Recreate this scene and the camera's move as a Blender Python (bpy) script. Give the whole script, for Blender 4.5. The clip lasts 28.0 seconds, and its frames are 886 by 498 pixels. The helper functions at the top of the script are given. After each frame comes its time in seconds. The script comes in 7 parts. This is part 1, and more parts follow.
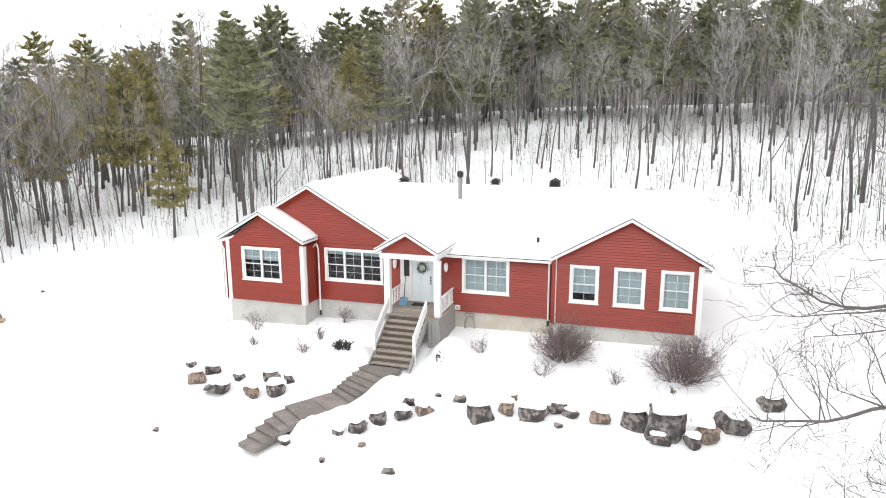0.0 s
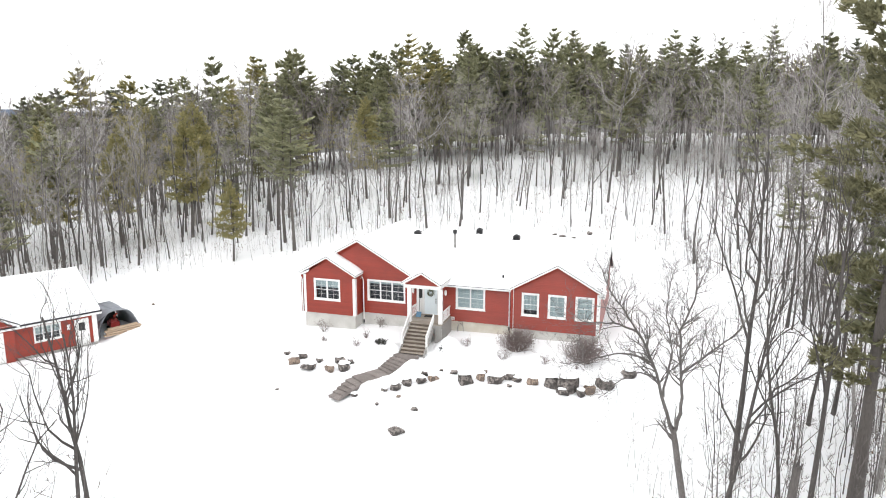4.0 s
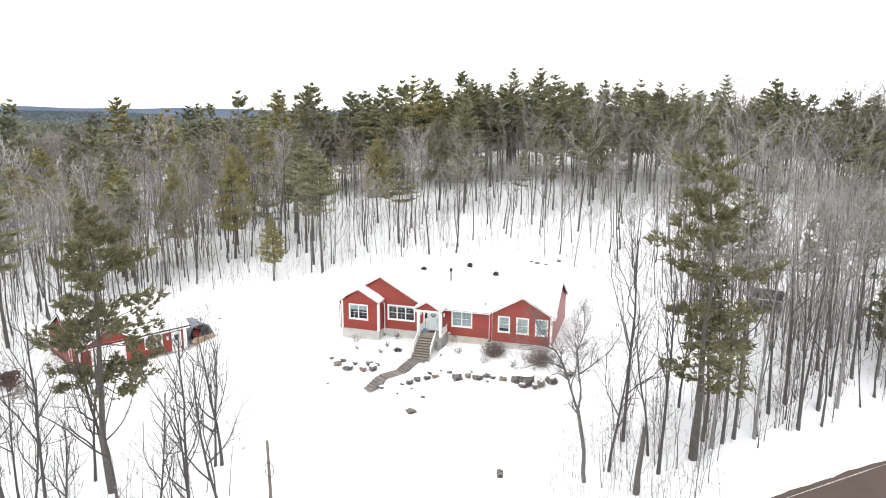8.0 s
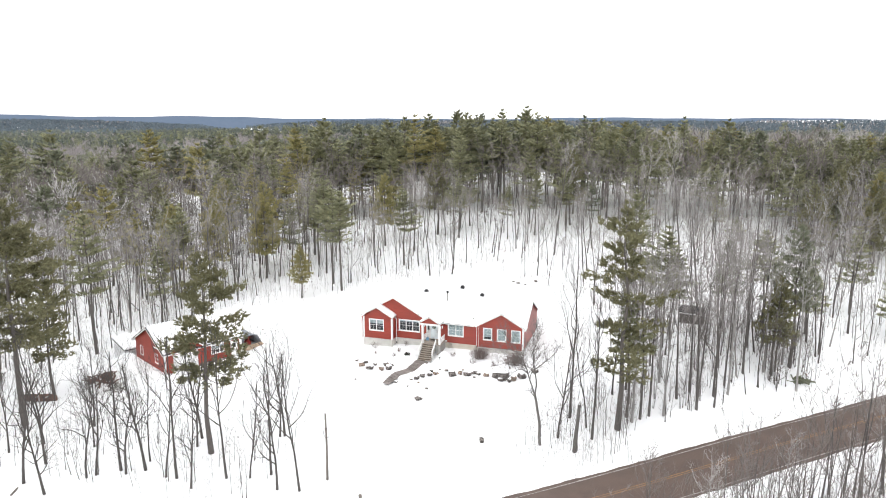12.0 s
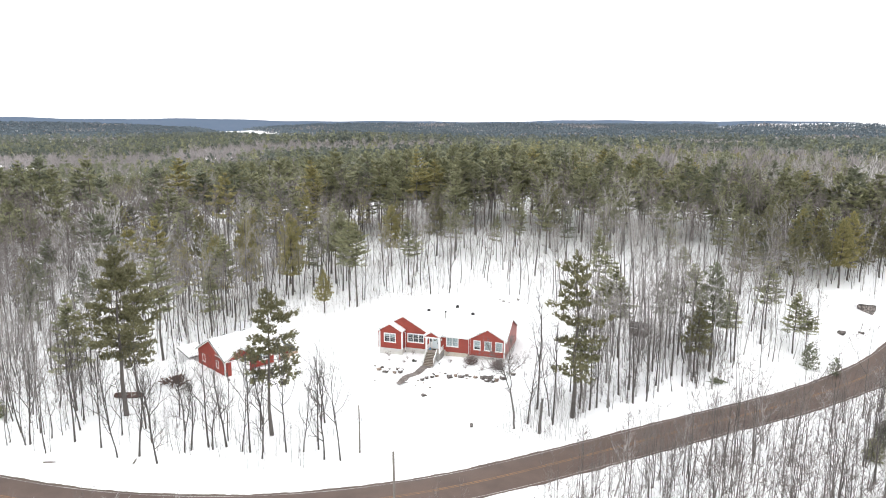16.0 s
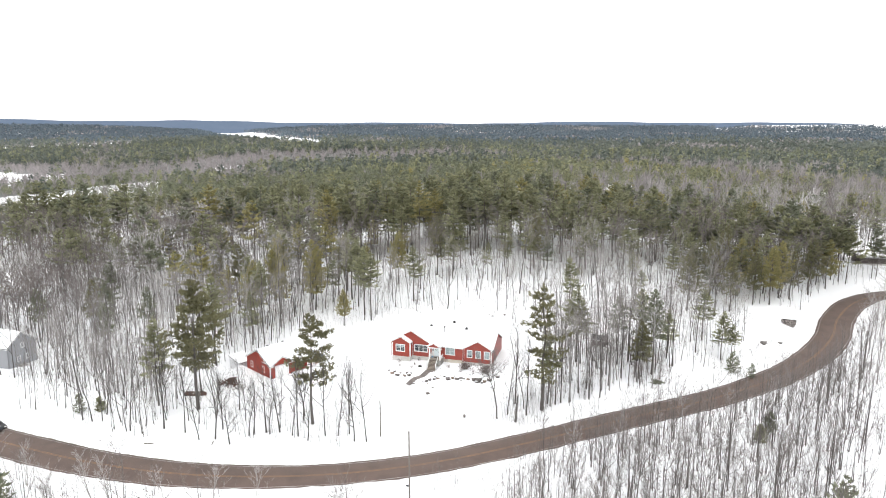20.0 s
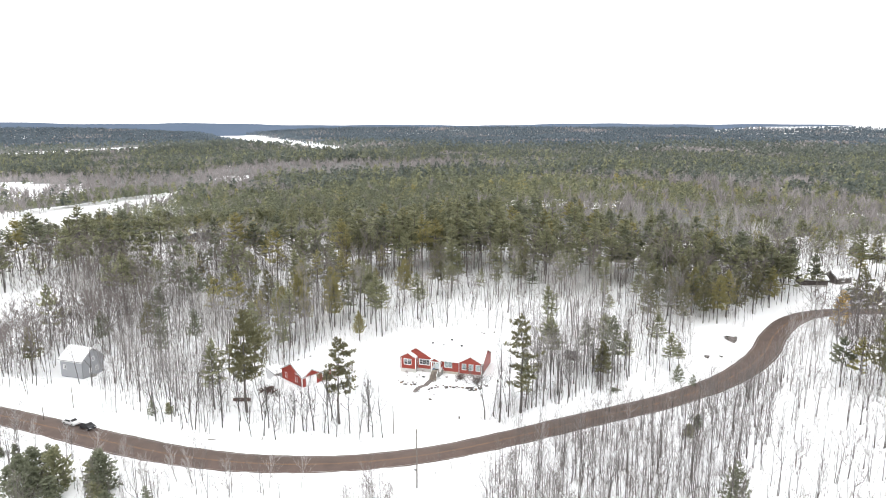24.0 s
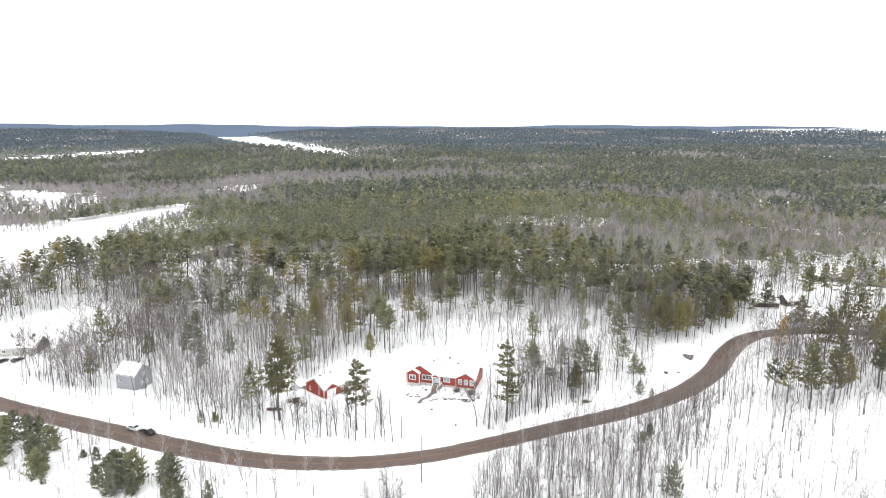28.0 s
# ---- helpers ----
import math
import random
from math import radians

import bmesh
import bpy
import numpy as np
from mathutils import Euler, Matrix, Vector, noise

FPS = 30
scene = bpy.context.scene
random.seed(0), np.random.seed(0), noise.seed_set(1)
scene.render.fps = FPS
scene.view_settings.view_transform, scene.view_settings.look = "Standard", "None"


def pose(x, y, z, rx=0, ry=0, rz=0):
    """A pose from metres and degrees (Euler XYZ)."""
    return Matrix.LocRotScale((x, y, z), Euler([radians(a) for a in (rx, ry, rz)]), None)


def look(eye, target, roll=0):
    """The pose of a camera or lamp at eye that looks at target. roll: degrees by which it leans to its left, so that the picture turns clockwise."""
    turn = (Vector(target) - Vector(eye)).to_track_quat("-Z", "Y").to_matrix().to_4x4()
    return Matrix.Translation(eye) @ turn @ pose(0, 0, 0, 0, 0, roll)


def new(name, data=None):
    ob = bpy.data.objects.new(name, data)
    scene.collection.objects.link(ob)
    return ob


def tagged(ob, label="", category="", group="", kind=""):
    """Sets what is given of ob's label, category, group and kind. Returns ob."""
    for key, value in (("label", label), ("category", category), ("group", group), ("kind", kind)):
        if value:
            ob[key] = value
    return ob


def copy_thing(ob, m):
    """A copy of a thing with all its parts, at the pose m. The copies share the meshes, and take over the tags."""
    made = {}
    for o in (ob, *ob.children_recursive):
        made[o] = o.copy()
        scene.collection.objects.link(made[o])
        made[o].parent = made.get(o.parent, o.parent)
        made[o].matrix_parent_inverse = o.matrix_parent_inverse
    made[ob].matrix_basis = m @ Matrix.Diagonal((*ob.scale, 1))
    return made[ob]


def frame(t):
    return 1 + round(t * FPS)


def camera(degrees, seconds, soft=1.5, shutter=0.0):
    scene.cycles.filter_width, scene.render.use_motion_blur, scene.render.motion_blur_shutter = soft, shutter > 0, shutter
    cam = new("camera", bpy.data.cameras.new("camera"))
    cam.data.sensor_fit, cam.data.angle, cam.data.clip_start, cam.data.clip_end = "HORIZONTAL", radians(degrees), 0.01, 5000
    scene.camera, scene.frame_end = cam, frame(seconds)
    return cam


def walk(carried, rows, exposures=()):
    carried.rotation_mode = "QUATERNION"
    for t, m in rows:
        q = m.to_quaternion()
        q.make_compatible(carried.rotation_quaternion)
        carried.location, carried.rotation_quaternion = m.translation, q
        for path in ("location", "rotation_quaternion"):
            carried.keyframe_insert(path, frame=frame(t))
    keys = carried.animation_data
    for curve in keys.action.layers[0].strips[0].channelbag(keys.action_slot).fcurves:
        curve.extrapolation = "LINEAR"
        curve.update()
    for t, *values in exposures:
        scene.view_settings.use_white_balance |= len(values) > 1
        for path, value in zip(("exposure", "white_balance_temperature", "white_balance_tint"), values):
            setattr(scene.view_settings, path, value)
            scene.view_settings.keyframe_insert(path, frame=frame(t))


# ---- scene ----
cam = camera(67.7, 28.0, soft=1.0)
PATH = [
    (0, (8.05, -27.835, 9.647), (7.45, -25.97, 9.245), -0.2),
    (3, (11.607, -39.935, 13.435), (11.017, -38.063, 13.052), 0.1),
    (8, (18.17, -60.864, 22.436), (17.583, -58.993, 22.04), 0.3),
    (12.5, (24.784, -82.087, 30.292), (24.202, -80.211, 29.915), 0.1),
    (17, (32.047, -107.457, 41.162), (31.476, -105.577, 40.787), 0.2),
    (21.5, (41.448, -137.783, 54.676), (40.877, -135.904, 54.301), 0.1),
    (25, (49.376, -162.434, 67.863), (48.802, -160.556, 67.488), 0.0),
    (28, (55.864, -183.736, 80.339), (55.291, -181.857, 79.961), 0.1),
]
walk(cam, [(t, look(eye, target, roll)) for t, eye, target, roll in PATH])

# ---- light ----
world = bpy.data.worlds.new("overcast_sky")
scene.world = world
world.use_nodes = True
wn = world.node_tree.nodes
sky = wn.new("ShaderNodeTexSky")
sky.sky_type = "NISHITA"
sky.sun_disc = False
sky.sun_elevation = radians(38)
sky.sun_rotation = radians(200)
sky.air_density, sky.dust_density, sky.ozone_density = 1.0, 0.6, 1.0
grey = wn.new("ShaderNodeHueSaturation")
grey.inputs["Saturation"].default_value = 0.10
world.node_tree.links.new(sky.outputs["Color"], grey.inputs["Color"])
veil = wn.new("ShaderNodeMix")
veil.data_type = "RGBA"
veil.inputs[0].default_value = 0.85
veil.inputs[7].default_value = (6.6, 6.65, 6.75, 1)
world.node_tree.links.new(grey.outputs["Color"], veil.inputs[6])
world.node_tree.links.new(veil.outputs[2], wn["Background"].inputs["Color"])
wn["Background"].inputs["Strength"].default_value = 0.15
sun_data = bpy.data.lights.new("sun", "SUN")
sun_data.energy, sun_data.angle, sun_data.color = 0.5, radians(60), (1.0, 0.98, 0.95)
sun = new("sun", sun_data)
sun.matrix_world = look((0, -80, 130), (0, 0, 0))
scene.view_settings.exposure = 0.72


# ---- materials ----
def material(name, colour, rough=0.8, metal=0.0, grain=0.0, scale=20.0, second=None, big=0.0, big_scale=1.0, bump=0.0,
             bump_scale=None, island=0.0, spec=0.5, stretch=(1, 1, 1), by_object=0.0, thin=0.0, crisp=0.0):
    """colour varied at two scales towards `second`, with relief and a random shift for each piece."""
    m = bpy.data.materials.new(name)
    m.use_nodes = True
    nt = m.node_tree
    n, l = nt.nodes, nt.links
    b = n["Principled BSDF"]
    b.inputs["Roughness"].default_value, b.inputs["Metallic"].default_value = rough, metal
    b.inputs["Specular IOR Level"].default_value = spec
    dark = second or [c * 0.6 for c in colour]
    tex = n.new("ShaderNodeTexCoord")
    mp = n.new("ShaderNodeMapping")
    mp.inputs["Scale"].default_value = stretch
    l.new(tex.outputs["Object"], mp.inputs["Vector"])
    fine, wide = n.new("ShaderNodeTexNoise"), n.new("ShaderNodeTexNoise")
    fine.inputs["Scale"].default_value, wide.inputs["Scale"].default_value = scale, big_scale
    fine.inputs["Detail"].default_value = wide.inputs["Detail"].default_value = 4
    l.new(mp.outputs[0], fine.inputs["Vector"])
    l.new(tex.outputs["Object"], wide.inputs["Vector"])

    def mixed(first, other, factor):
        x = n.new("ShaderNodeMix")
        x.data_type = "RGBA"
        for i, v in ((6, first), (7, other)):
            if isinstance(v, (tuple, list)):
                x.inputs[i].default_value = (*v[:3], 1)
            else:
                l.new(v, x.inputs[i])
        l.new(factor, x.inputs[0])
        return x.outputs[2]

    def ramp(v, low, high, top):
        r = n.new("ShaderNodeMapRange")
        for i, w in ((1, low), (2, high), (3, 0.0), (4, top)):
            r.inputs[i].default_value = w
        l.new(v, r.inputs[0])
        return r.outputs[0]

    c = mixed(colour, dark, ramp(fine.outputs[0], 0.35 + crisp, 0.7 - crisp, grain))
    if big:
        c = mixed(c, dark, ramp(wide.outputs[0], 0.42 + crisp * 0.6, 0.68 - crisp * 0.8, big))
    if island:
        geo = n.new("ShaderNodeNewGeometry")
        c = mixed(c, dark, ramp(geo.outputs["Random Per Island"], 0, 1, island))
    if by_object:
        info = n.new("ShaderNodeObjectInfo")
        c = mixed(c, dark, ramp(info.outputs["Random"], 0, 1, by_object))
    l.new(c, b.inputs["Base Color"])
    if thin:
        leaf = n.new("ShaderNodeBsdfTranslucent")
        both = n.new("ShaderNodeMixShader")
        both.inputs[0].default_value = thin
        l.new(c, leaf.inputs["Color"])
        l.new(b.outputs[0], both.inputs[1])
        l.new(leaf.outputs[0], both.inputs[2])
        l.new(both.outputs[0], n["Material Output"].inputs["Surface"])
    if bump:
        bp = n.new("ShaderNodeBump")
        bp.inputs["Strength"].default_value, bp.inputs["Distance"].default_value = bump, 0.03
        if bump_scale:
            t3 = n.new("ShaderNodeTexNoise")
            t3.inputs["Scale"].default_value, t3.inputs["Detail"].default_value = bump_scale, 5
            l.new(tex.outputs["Object"], t3.inputs["Vector"])
            l.new(t3.outputs[0], bp.inputs["Height"])
        else:
            l.new(fine.outputs[0], bp.inputs["Height"])
        l.new(bp.outputs[0], b.inputs["Normal"])
    return m


SNOW = material("snow", (0.93, 0.935, 0.945), 0.7, grain=0.12, scale=3, second=(0.84, 0.86, 0.89), big=0.2, big_scale=0.15, bump=0.25, bump_scale=1.5, spec=0.2)
ROOF_SNOW = material("roof_snow", (0.93, 0.935, 0.945), 0.7, grain=0.12, scale=2, second=(0.86, 0.88, 0.9), bump=0.2, bump_scale=2.5, spec=0.2)
RED = material("red_siding", (0.35, 0.042, 0.022), 0.34, grain=0.3, scale=9, second=(0.21, 0.026, 0.015), big=0.35, big_scale=0.7, island=0.35, stretch=(0.3, 0.3, 2))
EVERGREEN = material("dark_evergreen_leaves", (0.06, 0.06, 0.05), 0.7, grain=0.5, scale=8, second=(0.03, 0.03, 0.026), island=0.6)
WHITE = material("white_trim", (0.86, 0.86, 0.85), 0.5, grain=0.12, scale=14, second=(0.74, 0.74, 0.72), big=0.2, big_scale=2)
CONCRETE = material("concrete", (0.6, 0.59, 0.56), 0.9, grain=0.4, scale=12, second=(0.42, 0.41, 0.38), big=0.6, big_scale=1.1, bump=0.3)
CONCRETE_TAN = material("stained_concrete", (0.6, 0.57, 0.5), 0.9, grain=0.4, scale=12, second=(0.46, 0.41, 0.33), big=0.6, big_scale=1.1, bump=0.3)
SHINGLE = material("dark_shingle", (0.045, 0.045, 0.05), 0.95, grain=0.5, scale=30, bump=0.4)
PAVER = material("brown_paver", (0.3, 0.265, 0.25), 0.85, grain=0.5, scale=16, second=(0.1, 0.085, 0.075), big=0.4, big_scale=2, bump=0.4, by_object=0.5)
DECK = material("weathered_wood", (0.5, 0.45, 0.39), 0.85, grain=0.7, scale=7, second=(0.2, 0.165, 0.135), stretch=(0.3, 7, 7), big=0.5, big_scale=2.2, bump=0.5, by_object=0.55)
# Riser boards, much darker than the treads.
RISERWOOD = material("dark_brown_wood", (0.16, 0.125, 0.1), 0.85, grain=0.6, scale=8, second=(0.07, 0.055, 0.045), stretch=(0.4, 6, 6), bump=0.4, by_object=0.4)
PIPE = material("dull_pipe_metal", (0.33, 0.32, 0.31), 0.55, 0.6, grain=0.4, scale=10)
GREYWOOD = material("grey_boards", (0.36, 0.35, 0.33), 0.85, grain=0.5, scale=8, second=(0.2, 0.19, 0.18), stretch=(6, 6, 0.4), bump=0.3)
ROCK = material("field_stone", (0.36, 0.32, 0.295), 0.9, grain=0.8, scale=6, second=(0.045, 0.04, 0.038), big=0.8, big_scale=2.2, bump=1.0, bump_scale=14, by_object=0.5, crisp=0.12)
ROCK_TAN = material("tan_stone", (0.42, 0.32, 0.25), 0.9, grain=0.7, scale=10, second=(0.1, 0.08, 0.068), big=0.75, big_scale=2.4, bump=1.0, bump_scale=14, by_object=0.45, crisp=0.12)
ASPHALT = material("salted_asphalt", (0.14, 0.097, 0.08), 0.75, grain=0.5, scale=25, second=(0.09, 0.065, 0.055), big=0.7, big_scale=0.35, bump=0.3)
ORANGE = material("road_paint", (0.36, 0.19, 0.075), 0.7, grain=0.8, scale=5, second=(0.15, 0.1, 0.07), big=0.7, big_scale=0.5)
EDGEPAINT = material("worn_white_paint", (0.62, 0.6, 0.58), 0.8, grain=0.8, scale=4, second=(0.2, 0.17, 0.15), big=0.6, big_scale=0.4)
BARK = material("grey_bark", (0.165, 0.15, 0.142), 0.95, grain=0.6, scale=6, second=(0.06, 0.054, 0.05), stretch=(4, 4, 0.6), big=0.4, big_scale=0.4, bump=0.6, island=0.4)
GREYBARK = material("smooth_grey_bark", (0.15, 0.138, 0.13), 0.95, grain=0.7, scale=7, second=(0.065, 0.058, 0.055), stretch=(3, 3, 0.8), big=0.4, big_scale=0.8, bump=0.6)
YARDBARK = material("dark_yard_bark", (0.11, 0.1, 0.094), 0.95, grain=0.7, scale=7, second=(0.05, 0.045, 0.042), stretch=(3, 3, 0.8), big=0.4, big_scale=0.8, bump=0.6)
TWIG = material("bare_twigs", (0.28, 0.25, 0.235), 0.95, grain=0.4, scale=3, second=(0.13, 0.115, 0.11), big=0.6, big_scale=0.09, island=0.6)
PALE = material("pale_bark", (0.52, 0.495, 0.48), 0.9, grain=0.6, scale=5, second=(0.22, 0.205, 0.195), stretch=(1, 1, 4), island=0.5)
BIRCHBARK = material("white_birch_bark", (0.8, 0.785, 0.77), 0.9, grain=0.6, scale=4, second=(0.3, 0.28, 0.27), stretch=(1, 1, 4), island=0.5)
# Lightened copy of bare_twigs: nearer crowns' brightness is put into the colour.
LIGHTTWIG = material("lightened_grey_twigs", (0.37, 0.345, 0.335), 0.95, grain=0.4, scale=3, second=(0.18, 0.165, 0.16), big=0.6, big_scale=0.09, island=0.6)
OAKBARK = material("oak_bark", (0.2, 0.185, 0.175), 0.95, grain=0.8, scale=9, second=(0.08, 0.072, 0.068), stretch=(3, 3, 1), big=0.4, big_scale=1.5, bump=0.8)
ASPENBARK = material("aspen_bark", (0.46, 0.445, 0.43), 0.9, grain=0.7, scale=4, second=(0.2, 0.19, 0.185), stretch=(1, 1, 3), big=0.6, big_scale=0.5, bump=0.4, by_object=0.5)
PINEBARK = material("pine_bark", (0.15, 0.135, 0.125), 0.95, grain=0.6, scale=6, second=(0.08, 0.07, 0.064), stretch=(4, 4, 0.7), bump=0.7)
NEEDLE = material("pine_needles", (0.45, 0.445, 0.27), 0.8, grain=0.5, scale=2.0, second=(0.205, 0.212, 0.135), big=0.8, big_scale=0.17, island=0.7, spec=0.2, thin=0.35)
BOUGH = material("dark_olive_needles", (0.37, 0.35, 0.2), 0.8, grain=0.5, scale=2.0, second=(0.13, 0.13, 0.08), big=0.5, big_scale=0.6, island=0.8, spec=0.2, thin=0.35)
OLIVE = material("olive_needles", (0.52, 0.46, 0.21), 0.8, grain=0.5, scale=2.0, second=(0.25, 0.24, 0.125), big=0.4, big_scale=0.12, island=0.8, spec=0.2, thin=0.4)
SPRUCE = material("dark_needles", (0.33, 0.345, 0.235), 0.8, grain=0.5, scale=2.0, second=(0.15, 0.165, 0.12), big=0.7, big_scale=0.17, island=0.7, spec=0.2, thin=0.35)
# Needles of the distant woods: some haze is mixed into the green.
HAZEGREEN = material("haze_greyed_needles", (0.25, 0.265, 0.215), 0.9, grain=0.4, scale=0.05, second=(0.12, 0.14, 0.13), big=0.7, big_scale=0.012, island=0.85, spec=0.1, thin=0.2)
FARFILL = material("far_fill", (0.17, 0.175, 0.165), 0.95, grain=0.7, scale=0.06, second=(0.26, 0.255, 0.25), big=0.5, big_scale=0.008, spec=0.1)
# Air haze over the farthest trees is painted into this blue-grey.
HAZY = material("haze_tinted_needles", (0.18, 0.215, 0.235), 0.9, grain=0.4, scale=0.03, second=(0.115, 0.145, 0.175), big=0.6, big_scale=0.006, island=0.7, spec=0.1)
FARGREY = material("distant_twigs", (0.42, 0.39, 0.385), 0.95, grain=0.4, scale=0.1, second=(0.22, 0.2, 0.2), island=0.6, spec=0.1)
GOLD = material("yellowing_needles", (0.62, 0.42, 0.13), 0.8, grain=0.5, scale=2.0, second=(0.36, 0.25, 0.09), island=0.7, spec=0.2, thin=0.35)
BARNWOOD = material("dark_barn_boards", (0.1, 0.085, 0.075), 0.9, grain=0.6, scale=6, second=(0.05, 0.043, 0.04), stretch=(6, 6, 0.4), big=0.4, big_scale=0.8)
LEAF = material("dead_leaves", (0.26, 0.17, 0.12), 0.9, grain=0.4, scale=4, second=(0.13, 0.08, 0.055), island=0.7)
SHRUB = material("shrub_twigs", (0.24, 0.185, 0.17), 0.9, grain=0.4, scale=4, second=(0.11, 0.085, 0.08), island=0.7)
BLACK = material("black_metal", (0.02, 0.02, 0.022), 0.5, grain=0.3, scale=20)
STEEL = material("galvanised_steel", (0.55, 0.55, 0.55), 0.4, 0.9, grain=0.3, scale=12)
DOORBLUE = material("pale_blue_door", (0.84, 0.92, 0.95), 0.45, grain=0.1, scale=8, second=(0.72, 0.8, 0.84))
CURTAIN = material("pale_curtain", (0.5, 0.56, 0.56), 0.9, grain=0.4, scale=6, second=(0.36, 0.42, 0.43), stretch=(8, 1, 0.3))
# Shade of unlit rooms, given as a plain dark colour.
DIM = material("dim_interior", (0.09, 0.09, 0.1), 0.9, grain=0.5, scale=3)
BLUE = material("blue_plastic", (0.12, 0.26, 0.4), 0.4)
POLEWOOD = material("pole_wood", (0.2, 0.175, 0.155), 0.9, grain=0.6, scale=6, second=(0.1, 0.09, 0.08), stretch=(4, 4, 0.4))
TARP = material("grey_tarp", (0.28, 0.3, 0.33), 0.6, grain=0.4, scale=3, second=(0.16, 0.17, 0.2), big=0.4, big_scale=1.2, bump=0.4, bump_scale=3)
GREYSIDE = material("grey_siding", (0.36, 0.37, 0.39), 0.7, grain=0.3, scale=6, second=(0.27, 0.28, 0.3), stretch=(0.3, 0.3, 3))
LUMBER = material("cut_lumber", (0.55, 0.42, 0.3), 0.8, grain=0.5, scale=6, second=(0.36, 0.26, 0.18), by_object=0.5)
RUST = material("rusty_scrap", (0.16, 0.1, 0.08), 0.9, grain=0.6, scale=4, second=(0.06, 0.045, 0.04))
# The blue of distance haze is painted onto the last hills.
HAZEBLUE = material("haze_blue_hills", (0.13, 0.165, 0.225), 1.0, grain=0.5, scale=0.03, second=(0.11, 0.15, 0.21), big=0.6, big_scale=0.004, spec=0.0)
RUBBER = material("tyre_rubber", (0.02, 0.02, 0.02), 0.9)
CARDARK = material("dark_car_paint", (0.035, 0.037, 0.042), 0.3, 0.3)
CARWHITE = material("white_car_paint", (0.7, 0.71, 0.72), 0.3)


def glass(name):
    m = bpy.data.materials.new(name)
    m.use_nodes = True
    b = m.node_tree.nodes["Principled BSDF"]
    b.inputs["Base Color"].default_value = (0.8, 0.86, 0.88, 1)
    b.inputs["Roughness"].default_value = 0.03
    b.inputs["Transmission Weight"].default_value = 1.0
    b.inputs["IOR"].default_value = 1.2
    return m


GLASS = glass("window_glass")


# ---- mesh helpers ----
class Shape:
    """Collects vertices and faces for one mesh."""

    def __init__(self):
        self.v, self.f = [], []

    def add(self, verts, faces):
        k = len(self.v)
        self.v += [tuple(p) for p in verts]
        self.f += [tuple(i + k for i in f) for f in faces]
        return self

    def box(self, x0, x1, y0, y1, z0, z1, m=None):
        p = [Vector((x, y, z)) for z in (z0, z1) for y in (y0, y1) for x in (x0, x1)]
        if m:
            p = [m @ q for q in p]
        return self.add(p, [(0, 2, 3, 1), (4, 5, 7, 6), (0, 1, 5, 4), (2, 6, 7, 3), (0, 4, 6, 2), (1, 3, 7, 5)])

    def slab(self, pts, down):
        """A polygon (counter-clockwise from above) with thickness `down` below it."""
        n = len(pts)
        low = [Vector(p) + Vector(down) for p in pts]
        return self.add([*pts, *low], [tuple(range(n)), tuple(range(2 * n - 1, n - 1, -1)),
                                      *[(i, i + n, (i + 1) % n + n, (i + 1) % n) for i in range(n)]])

    def tube(self, pts, radii, n=6, closed=True):
        pts = [Vector(p) for p in pts]
        k, rings = len(self.v), []
        for i, p in enumerate(pts):
            d = (pts[min(i + 1, len(pts) - 1)] - pts[max(i - 1, 0)])
            d = d.normalized() if d.length > 1e-9 else Vector((0, 0, 1))
            a = d.cross(Vector((0, 0, 1)) if abs(d.z) < 0.9 else Vector((1, 0, 0))).normalized()
            b = d.cross(a)
            r = radii[i] if isinstance(radii, (list, tuple)) else radii
            rings.append(len(self.v))
            for j in range(n):
                w = 2 * math.pi * j / n
                self.v.append(tuple(p + (a * math.cos(w) + b * math.sin(w)) * r))
        for i in range(len(pts) - 1):
            for j in range(n):
                j2 = (j + 1) % n
                self.f.append((rings[i] + j, rings[i] + j2, rings[i + 1] + j2, rings[i + 1] + j))
        if closed:
            self.f.append(tuple(rings[0] + j for j in range(n - 1, -1, -1)))
            self.f.append(tuple(rings[-1] + j for j in range(n)))
        return self

    def mesh(self, name, mat, smooth=False):
        me = bpy.data.meshes.new(name)
        me.from_pydata(self.v, [], self.f)
        me.materials.append(mat)
        if smooth:
            me.shade_smooth()
        return me


def part(name, shape, mat, parent, label="", smooth=False):
    ob = new(name, shape.mesh(name, mat, smooth) if isinstance(shape, Shape) else shape)
    ob.parent = parent
    return tagged(ob, label=label)


def thing(name, label, category, m=None, group="", kind=""):
    ob = new(name)
    if m is not None:
        ob.matrix_world = m
    return tagged(ob, label, category, group, kind)


def solid(name, shape, mat, label, category, m=None, group="", kind="", smooth=False):
    ob = new(name, shape.mesh(name, mat, smooth))
    if m is not None:
        ob.matrix_world = m
    return tagged(ob, label, category, group, kind)


def fast_mesh(name, v, tri, mat):
    """A triangle mesh from arrays."""
    me = bpy.data.meshes.new(name)
    v, tri = np.asarray(v, np.float32), np.asarray(tri, np.int32)
    me.vertices.add(len(v))
    me.vertices.foreach_set("co", v.ravel())
    me.loops.add(tri.size)
    me.loops.foreach_set("vertex_index", tri.ravel())
    me.polygons.add(len(tri))
    me.polygons.foreach_set("loop_start", np.arange(0, tri.size, 3, dtype=np.int32))
    me.update(calc_edges=True)
    me.materials.append(mat)
    return me


def triangles(shape):
    """Vertices and triangles of a Shape as arrays."""
    t = []
    for f in shape.f:
        t += [(f[0], f[i], f[i + 1]) for i in range(1, len(f) - 1)]
    return np.array(shape.v, float).reshape(-1, 3), np.array(t, int).reshape(-1, 3)


